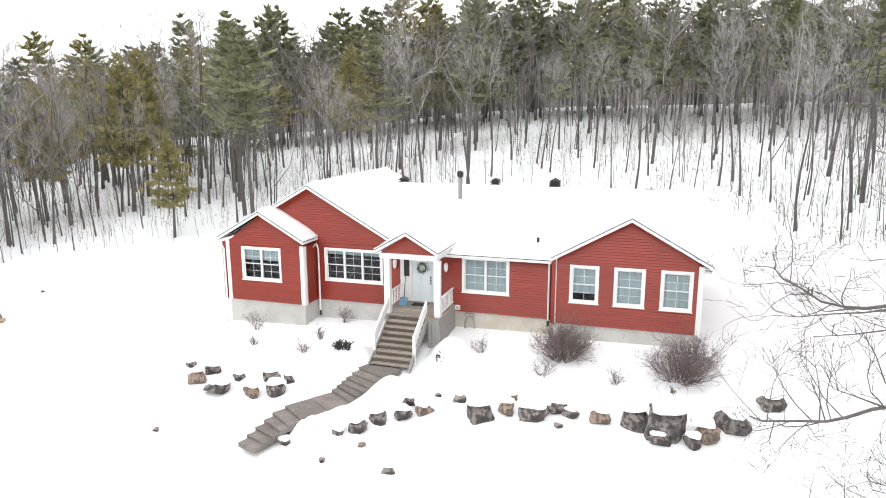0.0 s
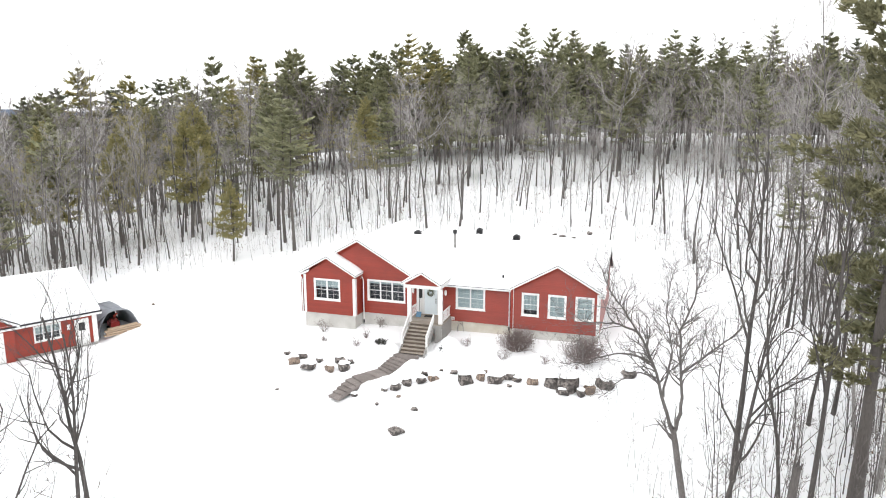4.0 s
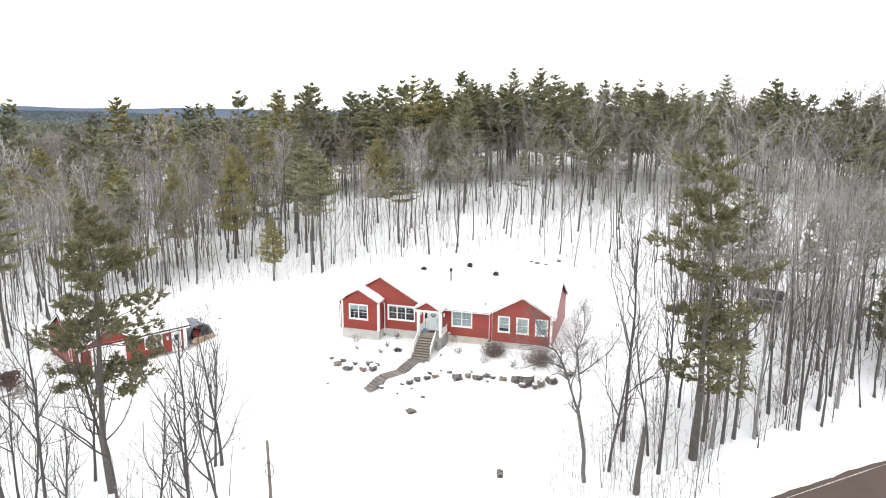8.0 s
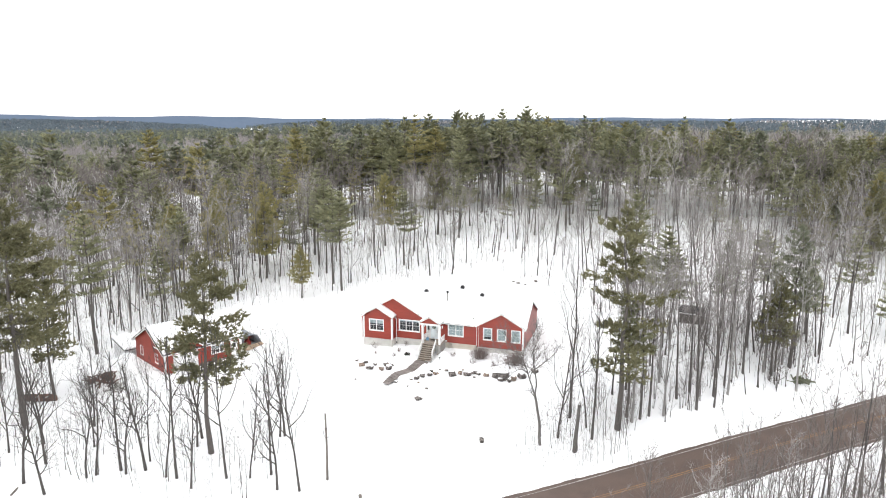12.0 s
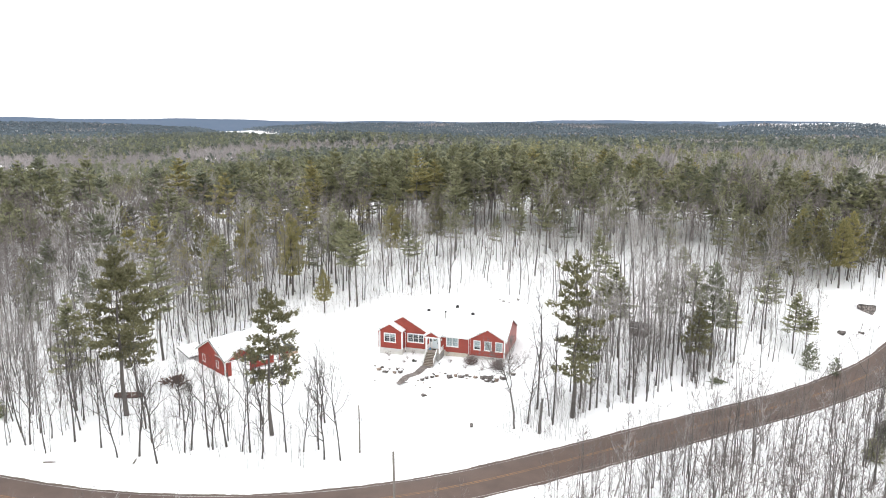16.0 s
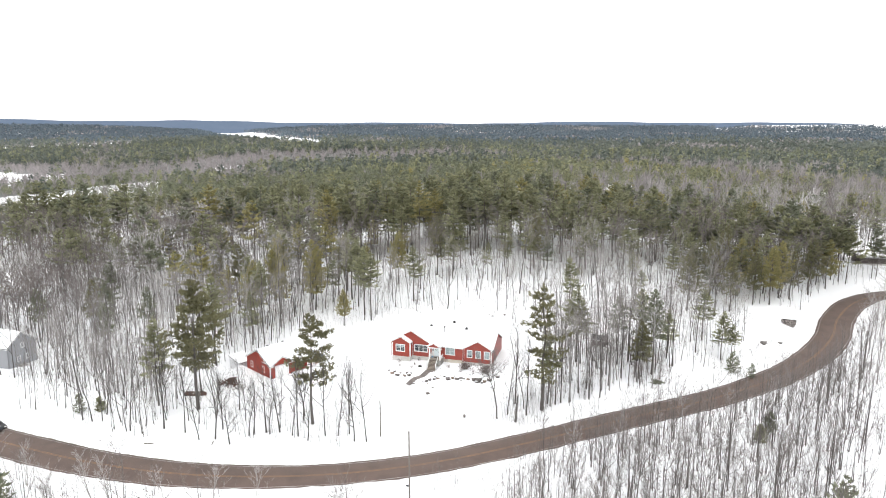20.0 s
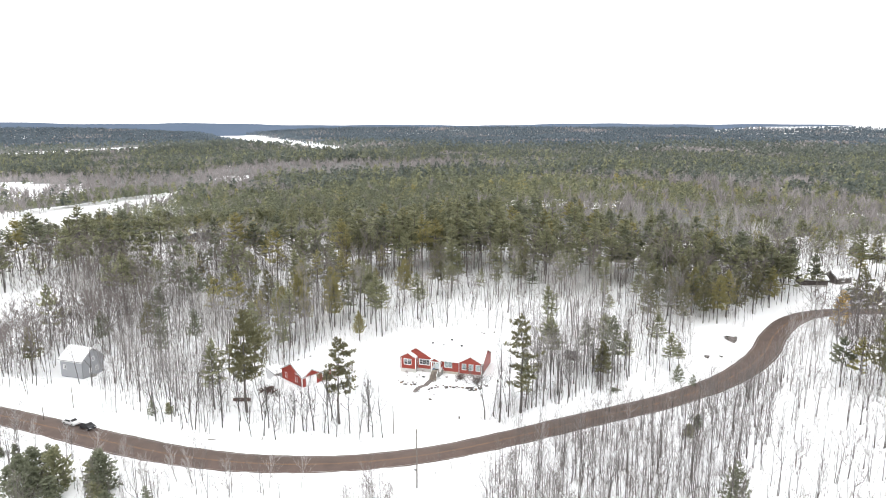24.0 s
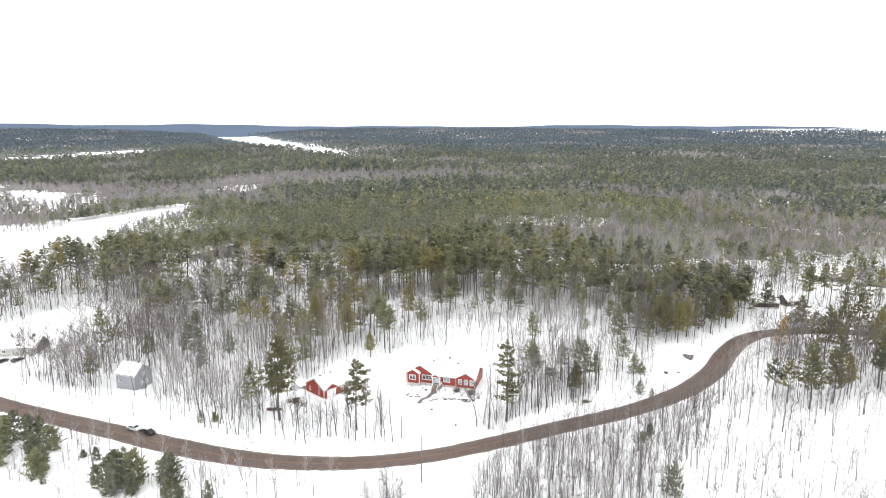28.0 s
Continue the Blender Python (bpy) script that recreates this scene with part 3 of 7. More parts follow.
def branchlet(shape, g, p, d, ln, r, level, twig):
    """A crooked side branch with its own finer ones, down to twigs."""
    n = 4 if level < 2 else 3
    pts = [p.copy()]
    for i in range(n):
        d = (d + Vector((g.gauss(0, 0.3), g.gauss(0, 0.3), g.gauss(0.1, 0.22)))).normalized()
        p = p + d * (ln / n)
        pts.append(p.copy())
    if level < 2:
        shape.tube(pts, [max(r * (1 - 0.75 * i / n), twig * 0.6) for i in range(n + 1)], 4 if level == 0 else 3, False)
    else:
        for a, b in zip(pts[:-1], pts[1:]):
            blade(shape, a - (b - a) * 0.05, b + (b - a) * 0.25, twig, g)
        return
    for c in range(5 if level == 0 else 4):
        f = g.uniform(0.25, 1.0) * n
        i = min(int(f), n - 1)
        dd = (pts[i + 1] - pts[i]).normalized()
        side = dd.cross(Vector((g.gauss(0, 1), g.gauss(0, 1), g.gauss(0, 1)))).normalized()
        branchlet(shape, g, pts[i].lerp(pts[i + 1], f - i), (dd * g.uniform(0.5, 1) + side * g.uniform(0.6, 1) + Vector((0, 0, 0.15))).normalized(), ln * g.uniform(0.35, 0.6), r * 0.45, level + 1, twig)


def limbed_tree(seed, limbs, twig=0.0065, gap=0.15):
    """A leafless tree along given limbs: points, radius at the start and at the end, share from which side branches grow."""
    g = random.Random(seed)
    boles, crown = [], Shape()
    for pts, r0, r1, clear in limbs:
        trunk = Shape()
        boles.append(trunk)
        line = [Vector(p) + Vector((g.gauss(0, 0.025), g.gauss(0, 0.025), g.gauss(0, 0.02))) for p in spline(pts, 4)]
        n = len(line) - 1
        trunk.tube(line, [r0 + (r1 - r0) * (i / n) ** 0.8 for i in range(n + 1)], 8 if r0 > 0.1 else 6, False)
        total = sum((b - a).length for a, b in zip(line[:-1], line[1:]))
        for c in range(int(total * (1 - clear) / gap)):
            u = clear + (1 - clear) * g.random() ** 0.9
            f = u * n
            i = min(int(f), n - 1)
            dd = (line[i + 1] - line[i]).normalized()
            side = dd.cross(Vector((g.gauss(0, 1), g.gauss(0, 1), g.gauss(0, 1)))).normalized()
            d = (dd * g.uniform(0.4, 0.9) + side * g.uniform(0.7, 1.1) + Vector((0, 0, 0.3))).normalized()
            branchlet(crown, g, line[i].lerp(line[i + 1], f - i), d, g.uniform(0.7, 1.9) * (1.1 - 0.45 * u), max((r0 + (r1 - r0) * u) * 0.5, twig * 1.6), 0, twig)
    return boles, crown


def shrub(seed, h=1.5, r=1.3, stems=44, twig=0.006, base=0.25):
    """A leafless shrub: stems from a small foot, branching into a dome of fine twigs."""
    g = random.Random(seed)
    s = Shape()
    for _ in range(stems):
        az, out = g.uniform(0, 6.283), g.random() ** 0.55
        foot = Vector((math.cos(az), math.sin(az), 0)) * r * base * out
        tip = Vector((math.cos(az) * out * r, math.sin(az) * out * r, h * g.uniform(0.7, 1.0) * (1.0 - 0.72 * out ** 2.4)))
        way = tip - foot
        branchlet(s, g, foot, (way.normalized() + Vector((0, 0, 0.25))).normalized(), way.length * 0.95, twig * 2.2, 0, twig)
    return s


# templates for the joined woods
BARE = [bare_tree(s, 13, 13, 10, 0.36, spread_out=1.3, thick=0.0064, fine=0.019, tubes=3 if s < 3 else 0, bend=0.055, low=0.62) for s in range(8)]
SAPLING = [bare_tree(30 + s, 6, 6, 5, 0.2, 3, thick=0.0062, fine=0.017, tubes=0, fork=0.2, bend=0.06, low=0.5) for s in range(5)]
BARE_FAR = [bare_tree(10 + s, 13, 10, 9, 0.36, 3, thick=0.0064, fine=0.046, spread_out=1.5, tubes=0, fork=0.5, bend=0.06, low=0.5) for s in range(5)]
HILLTREES = [bare_tree(110 + s, 13, 10, 7, 0.38, 3, thick=0.0075, fine=0.04, spread_out=1.25, tubes=0, fork=0.4, low=0.75, bend=0.04) for s in range(5)]
THICKET = [bare_tree(20 + s, 10, 12, 8, 0.3, 3, stems=1 + s % 3, thick=0.0064, fine=0.019, bend=0.035, low=0.62, tubes=0, fork=0.5, spread_out=1.1) for s in range(6)]


def tiered_pine(seed, h=17.0, base=0.42, radius=3.3, whorls=11, arms=5, pads=3, blades=4, sides=3, leaf=1.0):
    """A white pine of the woods: a bare bole and whorls of boughs that carry flat, upturned pads of needles."""
    g = random.Random(seed)
    trunk, crown = Shape(), Shape()
    pts = [Vector((g.gauss(0, 0.008) * h * (i > 0), g.gauss(0, 0.008) * h * (i > 0), h * i / 4 - 0.4 * (i == 0))) for i in range(5)]
    trunk.tube(pts, [h * 0.0115 * (1.15 if i == 0 else 1 - 0.9 * i / 4) for i in range(5)], sides)
    lop, skew = g.uniform(0, 6.283), g.uniform(0.05, 0.3)
    for w in range(whorls):
        t = ((w + g.uniform(0.15, 0.95)) / whorls) ** 0.78
        u = base + (1 - base) * t
        f = min(u * 4, 3.999)
        a = pts[int(f)].lerp(pts[int(f) + 1], f - int(f))
        ring = radius * (min(1, 0.62 + 1.3 * t) * (1 - t) ** 0.8 + 0.05)
        first = g.uniform(0, 6.283)
        for k in range(arms):
            if g.random() < 0.25 * (1 - t):
                continue
            az = first + 6.283 * k / arms + g.gauss(0, 0.25)
            ln = ring * g.uniform(0.6, 1.2) * (1 + skew * math.cos(az - lop))
            d = Vector((math.cos(az), math.sin(az), g.uniform(-0.08, 0.22) + 0.7 * t * t)).normalized()
            sd = Vector((-math.sin(az), math.cos(az), 0))
            if sides > 3:
                spike(trunk, a, a + d * ln * 0.8, 0.05)
            for p in range(pads):
                v = 0.3 + 0.7 * (p + g.uniform(0.2, 0.9)) / pads
                s = (0.34 * ln + 0.36) * g.uniform(0.75, 1.2) * (1.15 - 0.35 * v)
                c = a + d * ln * v + sd * g.gauss(0, 0.16) * ln * (1.2 - v) + Vector((0, 0, g.gauss(0, 0.09) + 0.1 * v * v)) * ln * 0.5
                reach = s * (1.0 - leaf)
                s *= leaf
                for b in range(blades):
                    w2 = g.uniform(-1.25, 1.25)
                    out = (d * math.cos(w2) + sd * math.sin(w2) + Vector((0, 0, g.uniform(-0.05, 0.55)))).normalized()
                    n2 = (out.cross(Vector((g.gauss(0, 0.3), g.gauss(0, 0.3), 1)))).normalized() * s * g.uniform(0.28, 0.46)
                    o = c - out * s * 0.25 + (d * g.uniform(-1, 1) + sd * g.uniform(-1, 1)) * reach
                    k0 = len(crown.v)
                    crown.v += [tuple(o - n2), tuple(o + n2), tuple(o + out * s * g.uniform(0.8, 1.15))]
                    crown.f.append((k0, k0 + 1, k0 + 2))
    return trunk, crown


PINES = [tiered_pine(40 + s, 17, 0.34 + 0.04 * s, 4.7 + 0.15 * s, 10, 6, 3, 3, 4) for s in range(6)]
PINES_NEAR = [tiered_pine(52 + s, 18, 0.32 + 0.05 * s, 4.3, 12, 6, 4, 7, 5, 0.55) for s in range(4)]
PINES_FAR = [tiered_pine(46 + s, 16, 0.38, 5.2, 7, 5, 2, 2) for s in range(6)]


def far_pine(seed):
    """A distant conifer: a rough cone of big needle sprays."""
    g = random.Random(seed)
    s = Shape()
    for _ in range(22):
        t = g.random() ** 0.8
        az = g.uniform(0, 6.283)
        r = 3.4 * (1 - t) ** 0.75 + 0.2
        q = Vector((math.cos(az) * r * 0.45, math.sin(az) * r * 0.45, 4.5 + 11.5 * t))
        out = Vector((math.cos(az), math.sin(az), g.gauss(0.35, 0.35))).normalized()
        ln = r * g.uniform(0.7, 1.15) + 0.9
        n2 = out.cross(Vector((g.gauss(0, 0.8), g.gauss(0, 0.8), 0.6))).normalized() * ln * 0.6
        k = len(s.v)
        s.v += [tuple(q - n2), tuple(q + n2), tuple(q + out * ln)]
        s.f.append((k, k + 1, k + 2))
    return triangles(s)


def far_bare(seed):
    g = random.Random(seed)
    s = Shape()
    blade(s, Vector((0, 0, 0)), Vector((0, 0, 13)), 0.2, g)
    for _ in range(22):
        z, az, r = g.uniform(4, 9.5), g.uniform(0, 6.283), g.uniform(0.8, 3.2)
        blade(s, Vector((math.cos(az) * r * 0.2, math.sin(az) * r * 0.2, z)), Vector((math.cos(az) * r, math.sin(az) * r, z + g.uniform(2, 4.5))), g.uniform(0.15, 0.4), g)
    return triangles(s)


def tiny_pine(seed):
    """A very distant conifer: a few crossed sprays."""
    g = random.Random(seed)
    s = Shape()
    for i in range(7):
        az = 6.283 * (i + g.random()) / 7
        z, r = g.uniform(4, 12), g.uniform(2.5, 4.5)
        q = Vector((g.gauss(0, 1.2), g.gauss(0, 1.2), z))
        out = Vector((math.cos(az) * 0.7, math.sin(az) * 0.7, g.uniform(0.3, 1.2))).normalized() * r
        n2 = out.cross(Vector((g.gauss(0, 1), g.gauss(0, 1), 0.4))).normalized() * r * 0.7
        k = len(s.v)
        s.v += [tuple(q - n2), tuple(q + n2), tuple(q + out)]
        s.f.append((k, k + 1, k + 2))
    return triangles(s)


rs = np.random.RandomState(5)
SOUTH_END, AHEAD = np.array([56.0, -184.0]), np.array([-0.293, 0.956])


def seen_side(x, y, half=39.0):
    """The wooded sector of country that opens northwards from the south end of the plan."""
    dx, dy = x - SOUTH_END[0], y - SOUTH_END[1]
    a = np.degrees(np.arctan2(dx * AHEAD[1] - dy * AHEAD[0], dx * AHEAD[0] + dy * AHEAD[1]))
    return np.abs(a) < half


def scatter(x0, x1, y0, y1, step):
    gx, gy = np.meshgrid(np.arange(x0, x1, step), np.arange(y0, y1, step))
    gx, gy = gx.ravel(), gy.ravel()
    return gx + rs.uniform(-0.48, 0.48, gx.size) * step, gy + rs.uniform(-0.48, 0.48, gx.size) * step


def inside(x, y, cx, cy, r):
    return np.hypot(x - cx, y - cy) < r


POND = [(-322, 100), (-360, 193), (-388, 293), (-408, 372)]
FIELD = [(-1950, 680), (-1480, 1040), (-1390, 1220), (-1470, 1620)]
RIGHTPOND = [(345, 545), (440, 560), (590, 600)]


def water(x, y):
    """Frozen ponds, river and fields, bare of trees."""
    wob = 14 * np.sin(x / 37) + 10 * np.sin(y / 23)
    return (near_line(x, y, POND[:3], 54 + wob) | near_line(x, y, POND[2:], 30 + 0.7 * wob) | near_line(x, y, [(-326, 100), (-458, 203)], 46 + wob) | near_line(x, y, [(-292, 92), (-330, 165)], 36 + 0.6 * wob) | near_line(x, y, RIVER[:4], 150 + 2 * wob) | near_line(x, y, RIVER[3:6], 58 + wob) | near_line(x, y, RIVER[5:], 16 + 0.5 * wob)
            | near_line(x, y, FIELD, 105 + 2 * wob) | near_line(x, y, RIGHTPOND, 45 + wob) | near_line(x, y, [(-560, 390), (-790, 510)], 15 + 0.7 * wob))


BACK = [-60, -46, -33, -24, 0, 6, 15, 24], [11, 14, 20, 26, 31, 29, 23, 12]


def open_ground(x, y):
    """Yard, road verges, clearings round the houses."""
    back = np.interp(x, *BACK)
    yard = (x > -43) & (x < 22) & (y > -56) & (y < back)
    north = y > np.interp(x, LINE[:, 0], LINE[:, 1])
    d, _ = road_near(x, y)
    verge = np.where(north, d < np.where(x > 20, 7.8, np.where(x < -34, 9.0, 11.0)), d < 7.5)
    verge |= (x > 62) & (x < 80) & (y > 15) & (y < 50) & (d < 20) & north
    homes = inside(x, y, -103, -16, 11) | inside(x, y, -163, -6, 20) | inside(x, y, -176, 28, 24) | inside(x, y, 128, 116, 10) | inside(x, y, 140, 148, 13) | inside(x, y, 161, 146, 11) | inside(x, y, 115, 97, 6) | inside(x, y, 104.5, 94, 6)
    homes |= inside(x, y, -92, -34, 9) | inside(x, y, -48, -14, 9) | inside(x, y, -72, -78, 11)
    path = near_line(x, y, [(8, -28), (30, -100)], 7) | near_line(x, y, [(140, 146), (121, 84)], 6)
    shed = inside(x, y, 30.5, 15, 4)
    return yard | verge | homes | path | shed, north, d


def rows(x, y, size, low=0.75, high=1.2):
    n = len(x)
    return np.column_stack((x, y, ground(x, y), rs.uniform(0, 6.283, n), size * rs.uniform(low, high, n), rs.uniform(0.88, 1.12, n)))


x, y = scatter(-230, 260, -105, 100, 2.7)
shut, north, dr = open_ground(x, y)
keep = ~shut & seen_side(x, y)
x, y, north, dr = x[keep], y[keep], north[keep], dr[keep]
patch = np.sin(x * 0.11 + 1.7) * np.sin(y * 0.13 + 0.4) + 0.5 * np.sin(x * 0.31) * np.sin(y * 0.27)
u = rs.uniform(0, 1, len(x))
left, right = x < -42, x > 22
p_bare = np.where(north, np.where(left, 0.44 + 0.12 * (y < 32), np.where(right & (y < 40), 0.38, 0.47)), 0.0) * (1 + 0.25 * patch) * (1 - 0.32 * smooth(44, 60, y) * (x > -95))
p_pine = np.where(north, np.where(left, 0.03 - 0.02 * ((x < -68) & (y < 20)) + 0.03 * (y > 15) * (x > -75) + 0.04 * (y > 42), np.where(right & (y < 30), 0.03, 0.008 + 0.03 * (x < -10) + 0.02 * (y > 45))) + (0.29 - 0.06 * smooth(15, 45, x)) * smooth(62, 88, y) * smooth(-80, -50, x), 0.0)
p_pine = p_pine + np.where(north & (x > 34) & (y > 42), 0.09, 0) + np.where(north, 0.13 * smooth(48, 62, y) * smooth(-15, 15, x) * (1 - smooth(80, 95, y)), 0)
east = ~north & (x > 83) & (y > 14 + 4 * patch)
p_pine = np.where(east, (0.05 + 0.05 * patch) * (x > 95), p_pine)
p_bare = np.where(east, 0.55 - 0.35 * (dr < 16), p_bare)
open_south = smooth(70, 84, x - 0.4 * y) 
thick = np.where(~north & ~east & (x > 2), (1.0 - 0.78 * open_south) * (1 + 0.4 * patch) * smooth(-110, -60, y + 0.05 * x), 0.0) + np.where(~north & (x <= 2), 0.09 * (1 + patch), 0.0)
thick = thick + np.where(north, 0.03, 0)
is_pine = u < p_pine
is_bare = ~is_pine & (u < p_pine + p_bare)
is_thick = ~is_pine & ~is_bare & (u < p_pine + p_bare + thick)
BAREROWS = rows(x[is_bare], y[is_bare], 1.02, 0.45, 1.36)
BAREROWS[:, 4] *= np.where(BAREROWS[:, 0] < -45, 1.12, 1.0)
mx, my = scatter(-150, 110, -30, 80, 3.4)
shut, up, _ = open_ground(mx, my)
more = ~shut & up & seen_side(mx, my) & ((mx < -45) | (mx > 24)) & (rs.uniform(0, 1, len(mx)) < np.where(mx < 0, 0.12, 0.14))
BAREROWS = np.concatenate((BAREROWS, rows(mx[more], my[more], 1.05, 0.5, 1.25)))
mx, my = scatter(-74, -43.5, -40, 4, 2.5)
shut, up, _ = open_ground(mx, my)
more = ~shut & up & (rs.uniform(0, 1, len(mx)) < np.where((mx > -66) & (my < -8), 0.6, 0.3))
BAREROWS = np.concatenate((BAREROWS, rows(mx[more], my[more], 0.86, 0.5, 1.2)))
mx, my = scatter(-135, -74, -30, 40, 3.2)
shut, up, _ = open_ground(mx, my)
more = ~shut & up & (rs.uniform(0, 1, len(mx)) < 0.3)
BAREROWS = np.concatenate((BAREROWS, rows(mx[more], my[more], 1.0, 0.5, 1.25)))
mx, my = scatter(22.5, 62, -16, 34, 2.3)
shut, up, _ = open_ground(mx, my)
more = ~shut & up & (rs.uniform(0, 1, len(mx)) < 0.11)
BAREROWS = np.concatenate((BAREROWS, rows(mx[more], my[more], 0.95, 0.5, 1.2)))
mx, my = scatter(34, 90, 16, 66, 3.2)
shut, up, _ = open_ground(mx, my)
more = ~shut & up & (rs.uniform(0, 1, len(mx)) < 0.22)
BAREROWS = np.concatenate((BAREROWS, rows(mx[more], my[more], 0.9, 0.4, 1.2)))
mx, my = scatter(58, 132, 46, 118, 2.8)
shut, up, _ = open_ground(mx, my)
more = ~shut & up & (rs.uniform(0, 1, len(mx)) < 0.45)
BAREROWS = np.concatenate((BAREROWS, rows(mx[more], my[more], 0.92, 0.45, 1.2)))
mx, my = scatter(83, 140, 8, 64, 3.0)
shut, up, _ = open_ground(mx, my)
more = ~shut & ~up & seen_side(mx, my) & (my > 0.45 * (mx - 83) + 8) & (my < 54) & (rs.uniform(0, 1, len(mx)) < 0.4)
BAREROWS = np.concatenate((BAREROWS, rows(mx[more], my[more], 0.9, 0.5, 1.2)))
mx, my = scatter(2, 90, -75, 12, 2.6)
shut, up, _ = open_ground(mx, my)
more = ~shut & ~up & seen_side(mx, my) & (rs.uniform(0, 1, len(mx)) < 0.55 * (1 - 0.8 * smooth(66, 80, mx - 0.4 * my)))
PINEROWS = rows(x[is_pine], y[is_pine], 0.95, 0.6, 1.2)
PINEROWS[:, 4] *= np.interp(PINEROWS[:, 1], [50, 75], [1.0, 1.22]) * np.interp(PINEROWS[:, 0], [-130, -70, -10, 40], [1.15, 1.04, 0.93, 0.76])
THICKROWS = np.concatenate((rows(x[is_thick], y[is_thick], 1.1, 0.5, 1.3), rows(mx[more], my[more], 0.95, 0.4, 1.2)))

x, y = scatter(-190, 200, -100, 95, 2.2)
shut, north, dr = open_ground(x, y)
keep = ~shut & seen_side(x, y) & (rs.uniform(0, 1, len(x)) < np.where(north, 0.3, np.where(x > 0, 0.4, 0.3)) * (0.6 + 0.8 * (np.sin(x * 0.21) * np.sin(y * 0.17) > -0.2)))
near_x, near_y = np.concatenate((rs.uniform(16, 24, 80), rs.uniform(-36, -8, 120))), np.concatenate((rs.uniform(-19.5, -8, 80), rs.uniform(-36, -25, 120)))
SAPROWS = rows(np.concatenate((x[keep], near_x)), np.concatenate((y[keep], near_y)), 0.9, 0.35, 1.2)
bx, by = rs.uniform(-118, 4, 420), rs.uniform(-82, -54, 420)
clump = np.sin(bx * 0.3) * np.sin(by * 0.35 + bx * 0.1) > -0.15
bx, by = bx[clump], by[clump]
SAPROWS = np.concatenate((SAPROWS, rows(rs.uniform(12.5, 21, 90), rs.uniform(-20.5, -11, 90), 0.42, 0.4, 1.3)))
THICKROWS = np.concatenate((THICKROWS, rows(bx, by, 0.42, 0.5, 1.5)[~open_ground(bx, by)[0]]))
vx = rs.uniform(8, 50, 170)
vy = np.interp(vx, LINE[:, 0], LINE[:, 1]) - 6.6 - 6.5 * rs.uniform(0, 1, 170) ** 1.5
VERGE = rows(vx, vy, 0.72, 0.45, 1.25)
SAPROWS = np.concatenate((SAPROWS, VERGE[(np.sin(vx * 0.6) > -0.5) & ((vx > 22) | (vy < -40))]))
bx, by = rs.uniform(23, 44, 330), rs.uniform(-12, 14, 330)
free = ~open_ground(bx, by)[0] & (np.sin(bx * 0.5) * np.sin(by * 0.6 + bx * 0.2) > -0.5)
THICKROWS = np.concatenate((THICKROWS, rows(bx[free], by[free], 0.5, 0.3, 1.5)))
ex = rs.uniform(-62, 40, 900)
ey = np.interp(ex, BACK[0], BACK[1]) + rs.uniform(0, 1, 900) ** 1.6 * 26 - 0.8
EDGE = rows(ex, ey, 0.42, 0.4, 1.4)
SAPROWS = np.concatenate((SAPROWS, EDGE[(ey > 4) & ~((ex > 24) & (ey < 12))]))
for x0, x1, y0, y1, gap, share, size in ((22, 64, -18, 36, 1.3, 0.46, 0.62), (11, 22, -23, -8, 1.0, 0.45, 0.36), (-60, 40, 8, 62, 2.2, 0.3, 0.5), (-75, -43, -40, 10, 1.8, 0.35, 0.6), (-120, -75, -32, 30, 2.2, 0.3, 0.6), (58, 110, 40, 100, 2.0, 0.35, 0.6)):
    sx, sy = scatter(x0, x1, y0, y1, gap)
    shut, up, _ = open_ground(sx, sy)
    if x0 == 11:
        shut = near_line(sx, sy, [(15, -12), (9, -20)], 1.5) | (sx + 0.25 * sy < 10)
    more = ~shut & up & (rs.uniform(0, 1, len(sx)) < share * (1 + 0.6 * np.sin(sx * 0.4) * np.sin(sy * 0.5)))
    SAPROWS = np.concatenate((SAPROWS, rows(sx[more], sy[more], size, 0.35, 1.5)))
LITTER = np.concatenate((rows(x[keep][::6], y[keep][::6], 1.0, 0.5, 1.3), rows(ex[::4], ey[::4], 0.9, 0.4, 1.2)))

# the pine wood on the hill top and beyond it
x, y = scatter(-470, 330, -40, 420, 5.0)
keep = ((y > 96) | (x < -228)) & seen_side(x, y, 38) & ~water(x, y) & ~inside(x, y, 140, 148, 16) & ~inside(x, y, -176, 28, 24) & ~inside(x, y, 161, 146, 14)
x, y = x[keep], y[keep]
patch = np.sin(x * 0.03 + 0.5) * np.sin(y * 0.035 + 1) + 0.6 * np.sin(x * 0.083 + 2) * np.sin(y * 0.071)
u = rs.uniform(0, 1, len(x))
stand_of_pale = (np.sin(x * 0.024 + 1.2 + 0.8 * np.sin(y * 0.02)) * np.sin(y * 0.029 + 2.1 + 0.7 * np.sin(x * 0.017)) > 0.5) | ((x > 85) & (y > 110) & (patch < 0.0))
stand_of_pale &= ~((y < 165) & (x > -80) & (x < 75))
stand_of_pale &= ~((x < -60) & (x > -270) & (y > 130) & (y < 340))
stand_of_pale |= inside(x, y, -158, 120, 24) | inside(x, y, -116, 128, 19) | inside(x, y, -90, 155, 16) | inside(x, y, -72, 112, 13) | inside(x, y, -195, 104, 18) | inside(x, y, 182, 285, 34)
is_pine = u < np.where(stand_of_pale, np.where((y > 185) & (x > -60), 0.3, 0.07), np.clip(0.47 + 0.3 * patch + 0.05 * ((y < 150) & (np.abs(x) < 80)), 0.22, 0.66)) * np.where(x < -228, 0.6, 1) * np.where((x > 68) & (y < 150), 0.5, 1) * np.where((x < -50) & (y < 115), 0.42, np.where((x < -50) & (y < 150), 0.6, 1))
